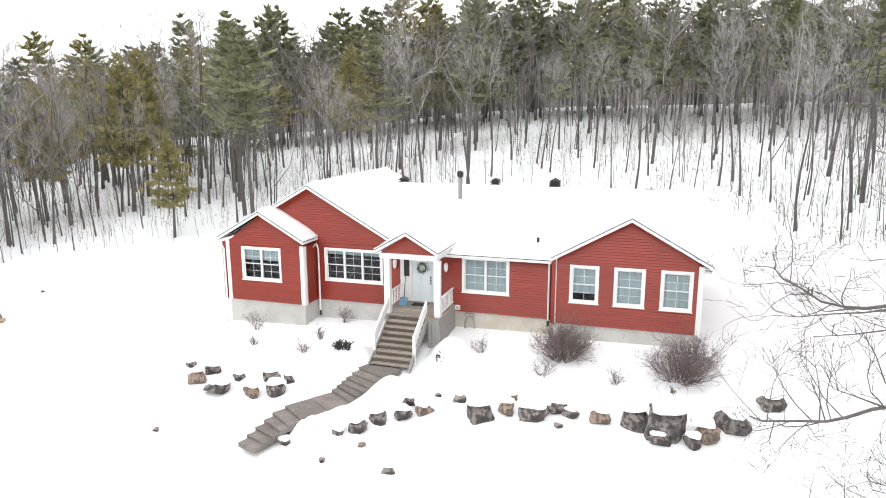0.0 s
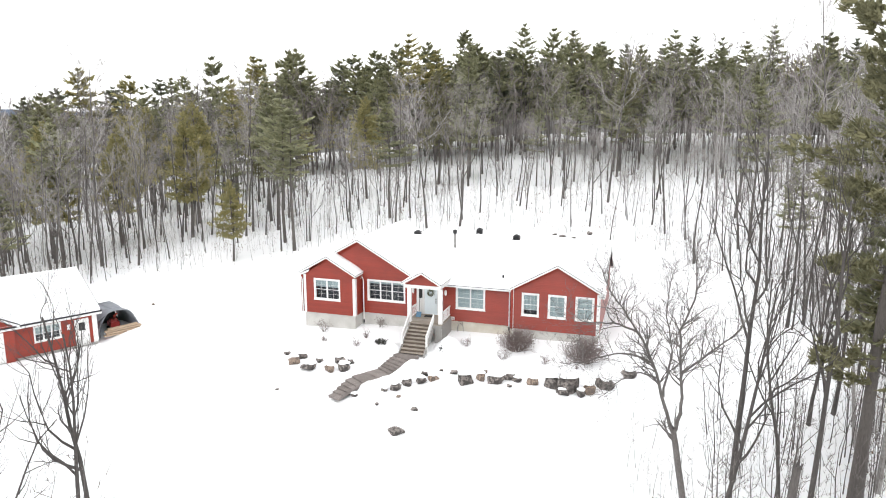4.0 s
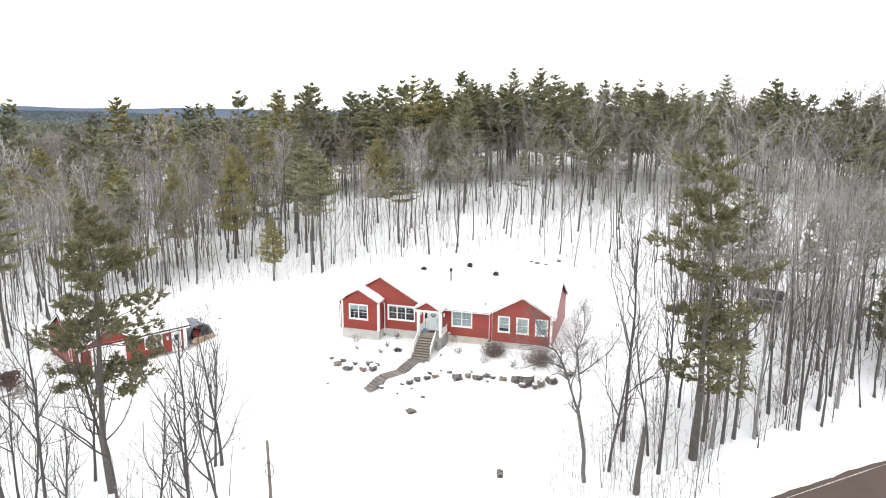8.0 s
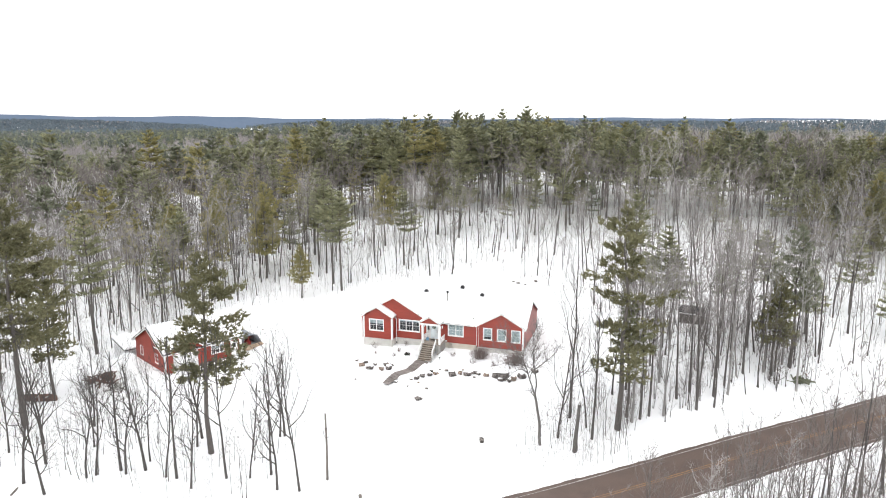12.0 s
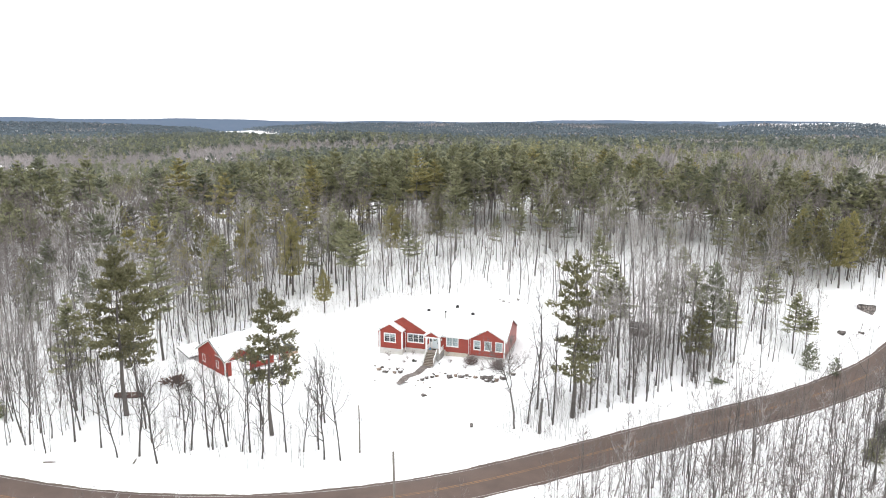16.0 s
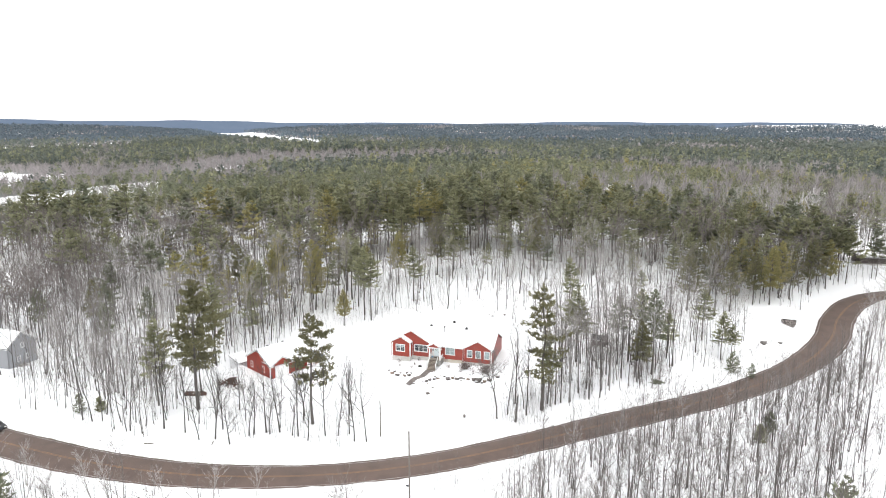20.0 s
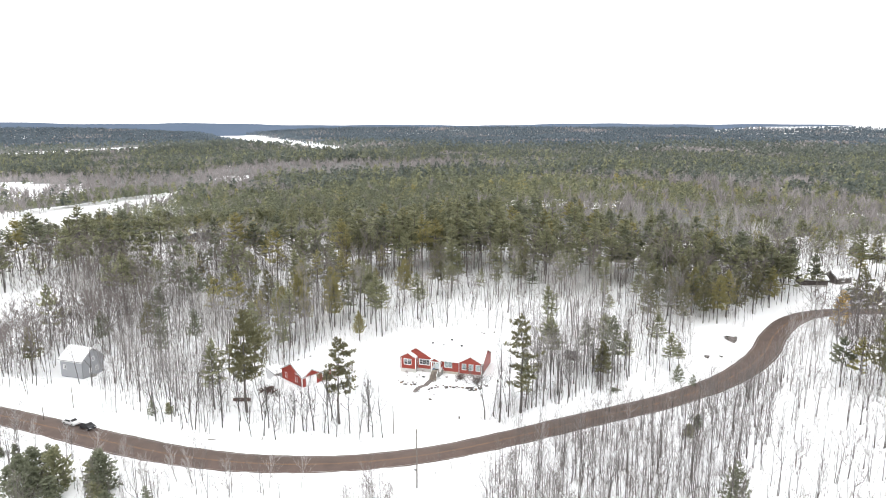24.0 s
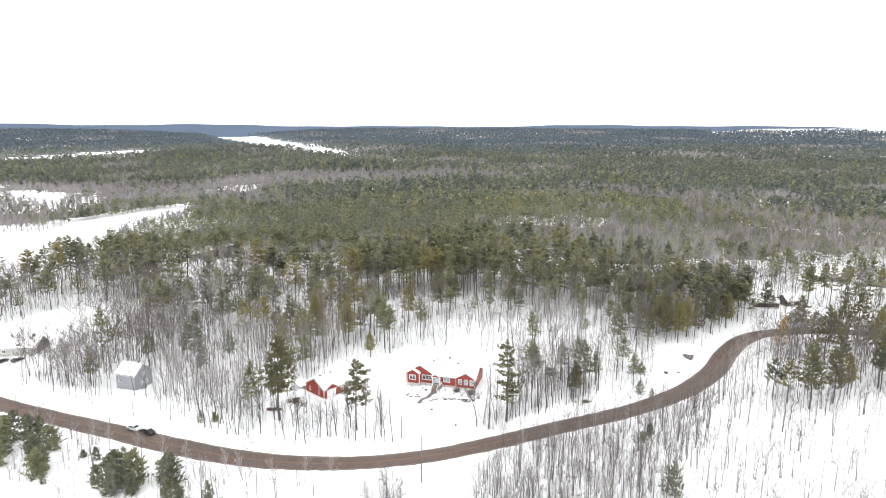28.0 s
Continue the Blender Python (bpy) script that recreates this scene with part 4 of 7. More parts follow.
is_pine |= (u < 0.55) & (x > 60) & (y > 150)
is_pine |= (u < 0.74) & (y > 175) & ~stand_of_pale
is_pine |= (u < 0.86) & (inside(x, y, -225, 205, 62) | inside(x, y, -150, 215, 75)) & ~stand_of_pale
is_bare = ~is_pine & (u > np.where(stand_of_pale | ((x > 68) & (y < 150)) | ((x < -50) & (y < 120)), 0.35, np.where(y > 185, 0.9, 0.72) + 0.1 * patch))
HILLPINES = rows(x[is_pine], y[is_pine], 1.06, 0.7, 1.12)
HILLPINES[:, 4] *= np.interp(HILLPINES[:, 1], [105, 150], [1.1, 0.93]) * np.interp(HILLPINES[:, 0], [-270, -200, -110], [0.85, 0.95, 1.0])
HILLPINES[:, 4] *= np.interp(HILLPINES[:, 0], [-20, 50], [1.0, 0.74])
HILLPINES[:, 4] *= np.where((HILLPINES[:, 0] > 135) & (HILLPINES[:, 1] > 290), 0.8, 1.0)
PINEROWS = np.concatenate((PINEROWS, HILLPINES[HILLPINES[:, 1] < 170]))
FARPINES = HILLPINES[HILLPINES[:, 1] >= 170]
HILLBARE = rows(x[is_bare], y[is_bare], 1.15, 0.7, 1.15)
HILLBARE[:, 4] *= np.where((HILLBARE[:, 0] > 135) & (HILLBARE[:, 1] > 290), 0.8, 1.0)

near = (PINEROWS[:, 1] < 84) & (np.abs(PINEROWS[:, 0]) < 75)
hue = rs.uniform(0, 1, near.sum())
hue = np.where((hue > 0.6) & (PINEROWS[near][:, 0] > -28), hue - 0.6, hue)
for lo, hi, mat, what in ((0, 0.5, NEEDLE, "green white pines"), (0.5, 0.6, SPRUCE, "dark green pines"), (0.6, 1.01, OLIVE, "yellow-green pines")):
    sel = PINEROWS[near][(hue >= lo) & (hue < hi)]
    spread("hillside_pines", [triangles(t[1]) for t in PINES_NEAR], sel, mat, what + " among the hardwoods on the slope", "woods")
    spread("hillside_trunks", [triangles(t[0]) for t in PINES_NEAR], sel, PINEBARK, "pine trunks and boughs on the slope", "woods")
PINEROWS = PINEROWS[~near]
hue = rs.uniform(0, 1, len(PINEROWS))
for name, lo, hi, mat, what in (("pine_woods", 0, 0.72, NEEDLE, "green white pines"), ("pine_woods", 0.72, 0.9, SPRUCE, "dark green pines and spruces"),
                                ("pine_woods", 0.9, 1.01, OLIVE, "yellowish olive pines")):
    sel = PINEROWS[(hue >= lo) & (hue < hi)]
    spread(name, [triangles(t[1]) for t in PINES], sel, mat, what + " crowding the snowy hill", "woods")
    spread("pine_trunks", [triangles(t[0]) for t in PINES], sel, PINEBARK, "dark straight pine trunks on the hill", "woods")
hue = np.where((FARPINES[:, 0] < -60) & (rs.uniform(0, 1, len(FARPINES)) < 0.55), 0.7, rs.uniform(0, 1, len(FARPINES)))
for lo, hi, mat, what in ((0, 0.55, NEEDLE, "green white pines"), (0.55, 0.96, SPRUCE, "dark green pines and spruces"), (0.96, 1.01, OLIVE, "olive pines")):
    sel = FARPINES[(hue >= lo) & (hue < hi)]
    brow = sel[:, 1] < 300
    spread("hilltop_pines", [triangles(t[1]) for t in PINES_FAR], sel[brow], mat, what + " on the hill top", "woods")
    spread("hill_back_pines", [far_pine(40 + s) for s in range(6)], sel[~brow], mat, what + " behind the hill top", "woods")
ax, ay = np.concatenate((rs.uniform(-235, -98, 230), rs.uniform(85, 215, 170))), np.concatenate((rs.uniform(-22, 75, 230), rs.uniform(35, 150, 170)))
free = ~open_ground(ax, ay)[0] & seen_side(ax, ay)
BAREROWS = np.concatenate((BAREROWS, rows(ax[free], ay[free], 0.95, 0.6, 1.2)))
ax, ay = scatter(96, 215, 95, 270, 4.6)
free = ~open_ground(ax, ay)[0] & seen_side(ax, ay) & (rs.uniform(0, 1, len(ax)) < 0.5)
BAREROWS = np.concatenate((BAREROWS, rows(ax[free], ay[free], 0.85, 0.6, 1.15)))
FIRST = (BAREROWS[:, 1] < 46) & (BAREROWS[:, 0] > -50) & (BAREROWS[:, 0] < 34) & (BAREROWS[:, 1] > 5)
FIRST &= np.cumsum(FIRST) <= 330
DEEP = ~FIRST & ((BAREROWS[:, 1] > 54) | (BAREROWS[:, 0] < -100) | (BAREROWS[:, 0] > 95))
REST = BAREROWS[~FIRST & ~DEEP]
spread("deep_woods", [triangles(t[0]) for t in BARE_FAR], BAREROWS[DEEP], BARK, "grey leafless trunks deep in the wood", "woods")
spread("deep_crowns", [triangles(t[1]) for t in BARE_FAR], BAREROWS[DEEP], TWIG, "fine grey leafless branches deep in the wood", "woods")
light = (rs.uniform(0, 1, len(REST)) < np.where((REST[:, 0] > 28) & (REST[:, 1] > 4), 0.42, 0.125))
spread("bare_crowns", [triangles(t[1]) for t in BARE if t is not BARE[4]], REST[~light], LIGHTTWIG, "fine grey-brown leafless branches", "woods")
spread("pale_crowns", [triangles(t[1]) for t in BARE[3:6]], REST[light], PALE, "fine pale grey leafless branches", "woods")
spread("bare_woods", [triangles(t[0]) for t in BARE if t is not BARE[4]], REST[~light], BARK, "grey leafless hardwood trunks on snow", "woods")
spread("pale_woods", [triangles(t[0]) for t in BARE[3:6]], REST[light], PALE, "pale leafless aspen trunks on snow", "woods")
brow = HILLBARE[:, 1] < 185
spread("hilltop_hardwoods", [triangles(t[0]) for t in HILLTREES], HILLBARE[brow], PALE, "pale leafless trunks among pines", "woods")
spread("hilltop_crowns", [triangles(t[1]) for t in HILLTREES], HILLBARE[brow], PALE, "pale leafless crowns among pines", "woods")
spread("hill_back_hardwoods", [far_bare(20 + s) for s in range(6)], HILLBARE[~brow], FARGREY, "pale leafless trees behind the hill top", "woods")
WHITEBIRCH = [bare_tree(190 + s, 13, 15, 9, 0.42, 4, thick=0.0095, fine=0.05, spread_out=1.5, tubes=3, fork=0.9, low=0.6, bend=0.05) for s in range(4)]
bx, by = [], []
for cx, cy, r, n in ((-128, 44, 22, 26), (-112, 84, 16, 15), (-150, 28, 18, 14), (-138, 96, 16, 12), (-84, 24, 15, 7), (86, 96, 10, 9), (76, 84, 9, 6), (-42, 108, 12, 5), (-150, 70, 20, 12)):
    bx.append(rs.normal(cx, r * 0.5, n))
    by.append(rs.normal(cy, r * 0.5, n))
bx, by = np.concatenate(bx), np.concatenate(by)
free = ~open_ground(bx, by)[0]
BIRCHROWS = rows(bx[free], by[free], 1.1, 0.7, 1.25)
spread("white_birches", [triangles(t[0]) for t in WHITEBIRCH], BIRCHROWS, BIRCHBARK, "white birch trunks among grey woods", "woods")
spread("white_birch_crowns", [triangles(t[1]) for t in WHITEBIRCH], BIRCHROWS, BIRCHBARK, "whitish leafless birch crowns in the woods", "woods")
spread("thicket", [triangles(t[0]) for t in THICKET], THICKROWS, BARK, "thin leafless saplings standing in snow", "thicket")
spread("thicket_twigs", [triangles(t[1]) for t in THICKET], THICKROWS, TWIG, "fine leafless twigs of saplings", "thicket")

spread("saplings", [triangles(t[0]) for t in SAPLING], SAPROWS, BARK, "thin leafless saplings under the trees", "saplings")
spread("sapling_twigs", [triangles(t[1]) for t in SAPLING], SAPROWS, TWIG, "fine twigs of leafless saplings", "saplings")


def leaf_tuft(seed):
    g = random.Random(seed)
    s = Shape()
    for _ in range(14):
        p = Vector((g.gauss(0, 0.5), g.gauss(0, 0.5), g.uniform(0.1, 1.6)))
        d = Vector((g.gauss(0, 1), g.gauss(0, 1), g.gauss(0, 0.6))).normalized() * 0.1
        e = d.cross(Vector((g.gauss(0, 1), g.gauss(0, 1), 1))).normalized() * 0.05
        k = len(s.v)
        s.v += [tuple(p - d), tuple(p + e), tuple(p + d), tuple(p - e)]
        s.f.append((k, k + 1, k + 2, k + 3))
    return triangles(s)


spread("dead_leaf_brush", [leaf_tuft(s) for s in range(4)], LITTER, LEAF, "withered brown leaves still on low brush", "brush")

# middle and far woods
x, y = scatter(-1400, 900, 100, 1700, 8.6)
keep = seen_side(x, y, 37) & ~water(x, y) & (np.hypot(x + 45, y) > 415) | (seen_side(x, y, 37) & ~water(x, y) & (y > 100) & (np.hypot(x, y) < 470) & (x < -420))
x, y = x[keep], y[keep]
r = np.hypot(x - 56, y + 184)
patch = np.sin(x * 0.012 + 0.5) * np.sin(y * 0.014 + 1) + 0.7 * np.sin(x * 0.031 + 2) * np.sin(y * 0.027) + 0.35 * rs.normal(size=len(x))
shore = water(x + 30, y - 45) | water(x - 25, y + 30) | water(x - 50, y - 50)
u = rs.uniform(0, 1, len(x))
grey_wood = (patch > 0.48) | ((inside(x, y, -420, 590, 85) | inside(x, y, -320, 620, 75) | inside(x, y, -240, 650, 60)) & (u < 0.85)) | (shore & (u < 0.7)) | ((x < -390) & (x > -820) & (y < 560) & (u < 0.8))
thin_out = u < np.interp(r, [500, 1100, 1900], [1.0, 0.8, 0.62])
hue = rs.uniform(0, 1, len(x))
for lo, hi, mat, what in ((0, 0.6, HAZEGREEN, "distant green conifer woods"), (0.6, 0.9, SPRUCE, "distant dark conifer woods"), (0.9, 1.01, NEEDLE, "distant yellow-green pine woods")):
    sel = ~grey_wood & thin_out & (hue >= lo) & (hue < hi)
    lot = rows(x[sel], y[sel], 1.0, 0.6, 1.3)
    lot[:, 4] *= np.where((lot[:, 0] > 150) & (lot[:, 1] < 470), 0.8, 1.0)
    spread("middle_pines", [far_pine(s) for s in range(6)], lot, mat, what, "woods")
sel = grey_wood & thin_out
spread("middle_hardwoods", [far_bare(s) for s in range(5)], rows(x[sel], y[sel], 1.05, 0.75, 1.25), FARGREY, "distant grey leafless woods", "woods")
x, y = scatter(-3900, 2600, 900, 4700, 17)
bearing = np.arctan2(x - 56, y + 184)
right_field = (bearing > 0.085) & (np.hypot(x, y) > 4130 + 60 * np.sin(bearing * 60))
keep = seen_side(x, y, 36) & ~water(x, y) & (np.hypot(x - 56, y + 184) < 4650) & (np.hypot(x, y) > 1650) & ~right_field
x, y = x[keep], y[keep]
patch = np.sin(x * 0.006 + 0.5) * np.sin(y * 0.004 + 1) + 0.7 * np.sin(x * 0.013 + 2) * np.sin(y * 0.009) + 0.4 * rs.normal(size=len(x))
far_grey = patch > 0.8
# Past this ragged distance the trees take the haze-tinted colour.
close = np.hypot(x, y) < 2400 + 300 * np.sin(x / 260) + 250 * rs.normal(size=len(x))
spread("far_woods", [tiny_pine(s) for s in range(6)], rows(x[~far_grey & close], y[~far_grey & close], 1.25, 0.5, 1.3), HAZEGREEN, "far green conifer forest", "woods")
spread("farthest_woods", [tiny_pine(s) for s in range(6)], rows(x[~far_grey & ~close], y[~far_grey & ~close], 1.35, 0.6, 1.25), HAZY, "farthest conifer forest with haze painted blue-green", "woods")
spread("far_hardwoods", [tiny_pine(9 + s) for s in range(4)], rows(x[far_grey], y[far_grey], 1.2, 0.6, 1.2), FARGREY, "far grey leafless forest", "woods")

# rough low sheet added under the far tree tops, hiding the snow between
gx, gy = np.meshgrid(np.arange(-4000, 2700, 22.0), np.arange(60, 4700, 22.0))
gx, gy = gx + rs.uniform(-9, 9, gx.shape), gy + rs.uniform(-9, 9, gy.shape)
wet = water(gx, gy) | water(gx + 25, gy) | water(gx - 25, gy) | water(gx, gy - 30) | water(gx, gy + 30)
dist = np.hypot(gx - 56, gy + 184)
field = (np.arctan2(gx - 56, gy + 184) > 0.085) & (np.hypot(gx, gy) > 4090)
open_spot = np.sin(gx * 0.021 + np.sin(gy * 0.013) * 2) * np.sin(gy * 0.017 + np.sin(gx * 0.009) * 2) > 0.8
near_home = inside(gx, gy, 140, 148, 30) | inside(gx, gy, 161, 146, 28)
ok = ~wet & ~field & ~open_spot & seen_side(gx, gy, 37) & ((dist > 780) | ((gy > 142) & (dist > 325))) & (dist < 4680) & ~near_home
inner = ok.copy()
for sx, sy in ((0, 1), (0, -1), (1, 0), (-1, 0), (1, 1), (-1, -1), (1, -1), (-1, 1)):
    inner &= np.roll(np.roll(ok, sx, 1), sy, 0)
gzz = ground(gx, gy) + np.where(inner, rs.uniform(0.5, 7.5, gx.shape) * np.where(dist < 780, 0.6, 1), -0.5)
n = gx.shape[1]
i = (np.arange(gx.shape[0] - 1)[:, None] * n + np.arange(n - 1)[None]).ravel()
f = ok.ravel()
i = i[f[i] & f[i + 1] & f[i + n] & f[i + n + 1]]
tri = np.concatenate((np.stack((i, i + 1, i + n + 1), -1), np.stack((i, i + n + 1, i + n), -1)))
used, tri = np.unique(tri, return_inverse=True)
floor_mesh = fast_mesh("far_undergrowth", np.stack((gx, gy, gzz), -1).reshape(-1, 3)[used], tri.reshape(-1, 3), FARFILL)
tagged(new("far_undergrowth", floor_mesh), "rough grey-green filler sheet under the far tree tops", "woods", kind="stuff")

# the last ridge before the sky, with distance haze put into its blue
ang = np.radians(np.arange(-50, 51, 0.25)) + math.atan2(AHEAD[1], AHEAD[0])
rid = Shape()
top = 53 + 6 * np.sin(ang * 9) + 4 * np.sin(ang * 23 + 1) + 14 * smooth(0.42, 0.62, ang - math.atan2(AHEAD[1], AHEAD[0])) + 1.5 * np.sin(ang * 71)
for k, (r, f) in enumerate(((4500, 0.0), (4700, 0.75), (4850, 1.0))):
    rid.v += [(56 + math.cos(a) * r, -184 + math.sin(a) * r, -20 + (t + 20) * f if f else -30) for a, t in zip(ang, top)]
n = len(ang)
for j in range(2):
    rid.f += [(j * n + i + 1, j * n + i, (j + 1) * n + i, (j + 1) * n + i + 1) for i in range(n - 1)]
solid("backdrop", rid, HAZEBLUE, "wooded hills along the horizon, painted haze blue", "hills", kind="structure", smooth=True)


# ---- single trees ----
def tree_thing(name, trunk, crown, bark, leaf, label, category="tree"):
    t = thing(name, label, category)
    part("trunk", trunk, bark, t, smooth=True)
    part("crown", crown, leaf, t)
    return t


def stand(x, y, turn=0.0, size=1.0, tall=1.0, sink=0.05):
    return pose(x, y, gz(x, y) - sink, 0, 0, math.degrees(turn)) @ Matrix.Diagonal((size, size, size * tall, 1))


first_of = [tree_thing("bare_tree", *bare_tree(60 + s, 13, 18, 11, 0.38, sides=6, spread_out=1.05, thick=0.0066, extra=2, fine=0.0125, bend=0.05, low=0.62), BARK if s % 3 else GREYBARK, LIGHTTWIG if s % 3 else PALE, "leafless grey hardwood at the foot of the snowy hill")
            for s in range(6)]

for k, r in enumerate(BAREROWS[FIRST]):
    m = stand(r[0], r[1], r[3], r[4], r[5])
    if k < 6:
        first_of[k].matrix_world = m
        tagged(first_of[k], group="hardwoods behind the house")
    else:
        copy_thing(first_of[k % 6], m)

front = [tree_thing("bare_tree", *spreading_tree(80 + s, (10.5, 12, 10.5, 12.5, 8.5)[s], (0.15, 0.115, 0.115, 0.13, 0.105)[s], (0.24, 0.35, 0.28, 0.4, 0.24)[s]), YARDBARK, YARDBARK,
                    "crooked leafless young tree standing in snow") for s in range(5)]
SPOTS = [(-27, -37.8), (-25.2, -34.8), (-24.6, -34.3), (-22.9, -32.9), (-22, -33.3), (-20.6, -32.2), (-21.5, -30.6), (-18, -32.6), (-16.9, -32.4),
         (-19.1, -26.6), (-19.7, -24.9), (-12.4, -31), (-10.3, -30.4), (-8.6, -29.4), (-11.8, -22.5), (-11.3, -22.3), (-4.6, -31.1), (-47.4, -38.2),
         (-36.8, -36.8), (-36.4, -33.5), (-6.7, -31.5), (-57, -37), (16.6, -15.7), (17.4, -12.4), (-29, -30), (-33, -26), (19.3, -13.4), (21.5, -7.4),
         (20, -15.2), (-31, -34), (-14.5, -33.5), (-39, -33), (-43, -34), (-41.5, -36.5), (-34.5, -31), (-30.5, -37), (-45, -31.5), (-33, -38)]
for k, (px, py) in enumerate(SPOTS):
    m = stand(px, py, k * 2.4, (0.78 if px > 0 else 0.82) + 0.06 * ((k * 7) % 6), 1.2 if px > 0 else 1.24)
    if k < 5:
        front[k].matrix_world = m
        tagged(front[k], group="young trees in the front yard")
    else:
        copy_thing(front[k % 5], m)

# the forked oak by the lawn, with one long limb reaching over the stones
OAK = [([(0, 0, -0.4), (-0.15, 0.05, 2.4), (-0.65, 0.1, 5.4)], 0.16, 0.12, 0.9),
       ([(-0.65, 0.1, 5.4), (-1.1, 0, 6.6), (-1.65, -0.2, 8.4), (-2.3, -0.6, 9.8), (-3.1, -1.2, 11.2), (-3.9, -1.3, 12.6)], 0.095, 0.016, 0.25),
       ([(-0.65, 0.1, 5.4), (-0.45, -0.4, 6.9), (-0.6, -0.9, 8.4), (-0.7, -1.2, 10.2), (-0.3, -1.5, 12.0), (-0.5, -1.6, 13.4)], 0.09, 0.016, 0.3),
       ([(-1.6, -0.2, 8.4), (-2.4, -0.25, 8.75), (-3.3, -0.4, 8.7), (-4.4, -0.4, 8.2), (-5.4, -0.1, 8.0)], 0.055, 0.012, 0.45),
       ([(-1.45, -0.1, 7.8), (-2.3, 0, 7.9), (-3.0, 0, 7.3), (-3.7, 0.2, 6.5)], 0.04, 0.01, 0.4),
       ([(-2.3, -0.6, 9.8), (-3.3, -0.3, 10.0), (-4.3, -0.2, 9.9), (-5.2, 0.1, 10.3)], 0.05, 0.01, 0.15),
       ([(-0.6, -0.9, 8.4), (0.4, -0.5, 9.2), (1.4, -0.6, 10.3), (2.0, -0.4, 11.6)], 0.055, 0.012, 0.2),
       ([(-1.2, 0, 7.0), (-0.9, 0.9, 8.6), (-1.2, 1.5, 10.4), (-1.0, 1.8, 12.0)], 0.055, 0.012, 0.2)]
oak = thing("oak", "forked leafless oak with a long low limb by the lawn", "tree", pose(15.0, -17.3, gz(15.0, -17.3) - 0.05))
boles, oak_crown = limbed_tree(77, OAK, 0.0055, 0.12)
for k, bole in enumerate(boles):
    part("limb" if k else "trunk", bole, OAKBARK, oak, smooth=True)
part("crown", oak_crown, OAKBARK, oak)

tall = [tree_thing("aspen" if s == 0 else "bare_tree", *bare_tree(100 + s, 17, 24, 9, 0.4, 7, 1, 1.0, 0.0076, 1, 0.022, 0.02, 0.62, 0.5), (ASPENBARK, BARK, GREYBARK)[s], (PALE, LIGHTTWIG, LIGHTTWIG)[s],
                   ("tall pale leafless aspen beside the road", "tall dark grey leafless hardwood beside the road", "tall straight grey leafless hardwood near the road")[s])
        for s in range(3)]
ASPENS = [(23.8, -11.1), (24.6, -10.3), (25.5, -9.5), (27, -8.9), (29.8, -4.1), (32.4, -3.6), (34, -2.6), (30.5, -6.5), (36, 1.8), (38.5, 3.6), (28.4, -5.7),
          (33.1, 1.0), (41, 6.5), (46, 11), (35, 5.5), (31, 2.5), (39, 9), (45, 15), (26.5, -4), (50.8, 18), (37, 7.5), (42, 2.5)]
for k, (px, py) in enumerate(ASPENS):
    m = stand(px, py, k * 1.9, 1.0 + 0.08 * ((k * 5) % 5))
    if k < 3:
        tall[k].matrix_world = m
        tagged(tall[k], group="tall hardwoods by the road")
    else:
        copy_thing(tall[k % 3], m)

near_pines = [tree_thing("white_pine", *pine_tree(130, 21, 0.38, 5.0, 56, 62, 8, 0.4, 8, 0.85, True, 0.17, 0.42, 0.17, clumps=5), PINEBARK, BOUGH, "tall white pine with open tiered boughs"),
              tree_thing("white_pine", *pine_tree(133, 24, 0.26, 4.4, 46, 54, 8, 0.42, 8, 0.55, True, 0.17, 0.75, 0.19, clumps=4), PINEBARK, BOUGH, "tall ragged white pine beside the yard"),
              tree_thing("white_pine", *pine_tree(136, 22, 0.38, 5.4, 66, 66, 8, 0.44, 8, 0.7, True, 0.17, 0.38, 0.17, clumps=5), PINEBARK, BOUGH, "olive-green white pine among bare trees")]
near_pines[0].matrix_world = stand(-16.8, -27.3)
near_pines[1].matrix_world = stand(22.4, -12.8, 2.6)
near_pines[2].matrix_world = stand(-40.6, -28.0, 0, 1.16)
mid_pines = [tree_thing("white_pine", *pine_tree(140, 21, 0.32, 5.0, 70, 34, 4, 0.5, 6, 0.8, True, 0.26, 0.3, 0.17, clumps=3), PINEBARK, BOUGH, "green white pine among leafless trees"),
             tree_thing("white_pine", *pine_tree(141, 24, 0.42, 5.0, 60, 26, 3, 0.62, 6, 0.75, True, 0.26, 0.3, 0.17, clumps=3), PINEBARK, SPRUCE, "dark green pine among leafless trees"),
             tree_thing("white_pine", *pine_tree(142, 22, 0.3, 5.4, 76, 32, 4, 0.6, 6, 0.75, True, 0.26, 0.3, 0.17, clumps=3), PINEBARK, OLIVE, "yellowish olive pine among leafless trees")]
mid_pines[0].matrix_world, mid_pines[1].matrix_world, mid_pines[2].matrix_world = stand(-70, 30, 1, 0.9), stand(41.8, 6.4, 1, 0.74), stand(-58, 19, 2, 0.8)
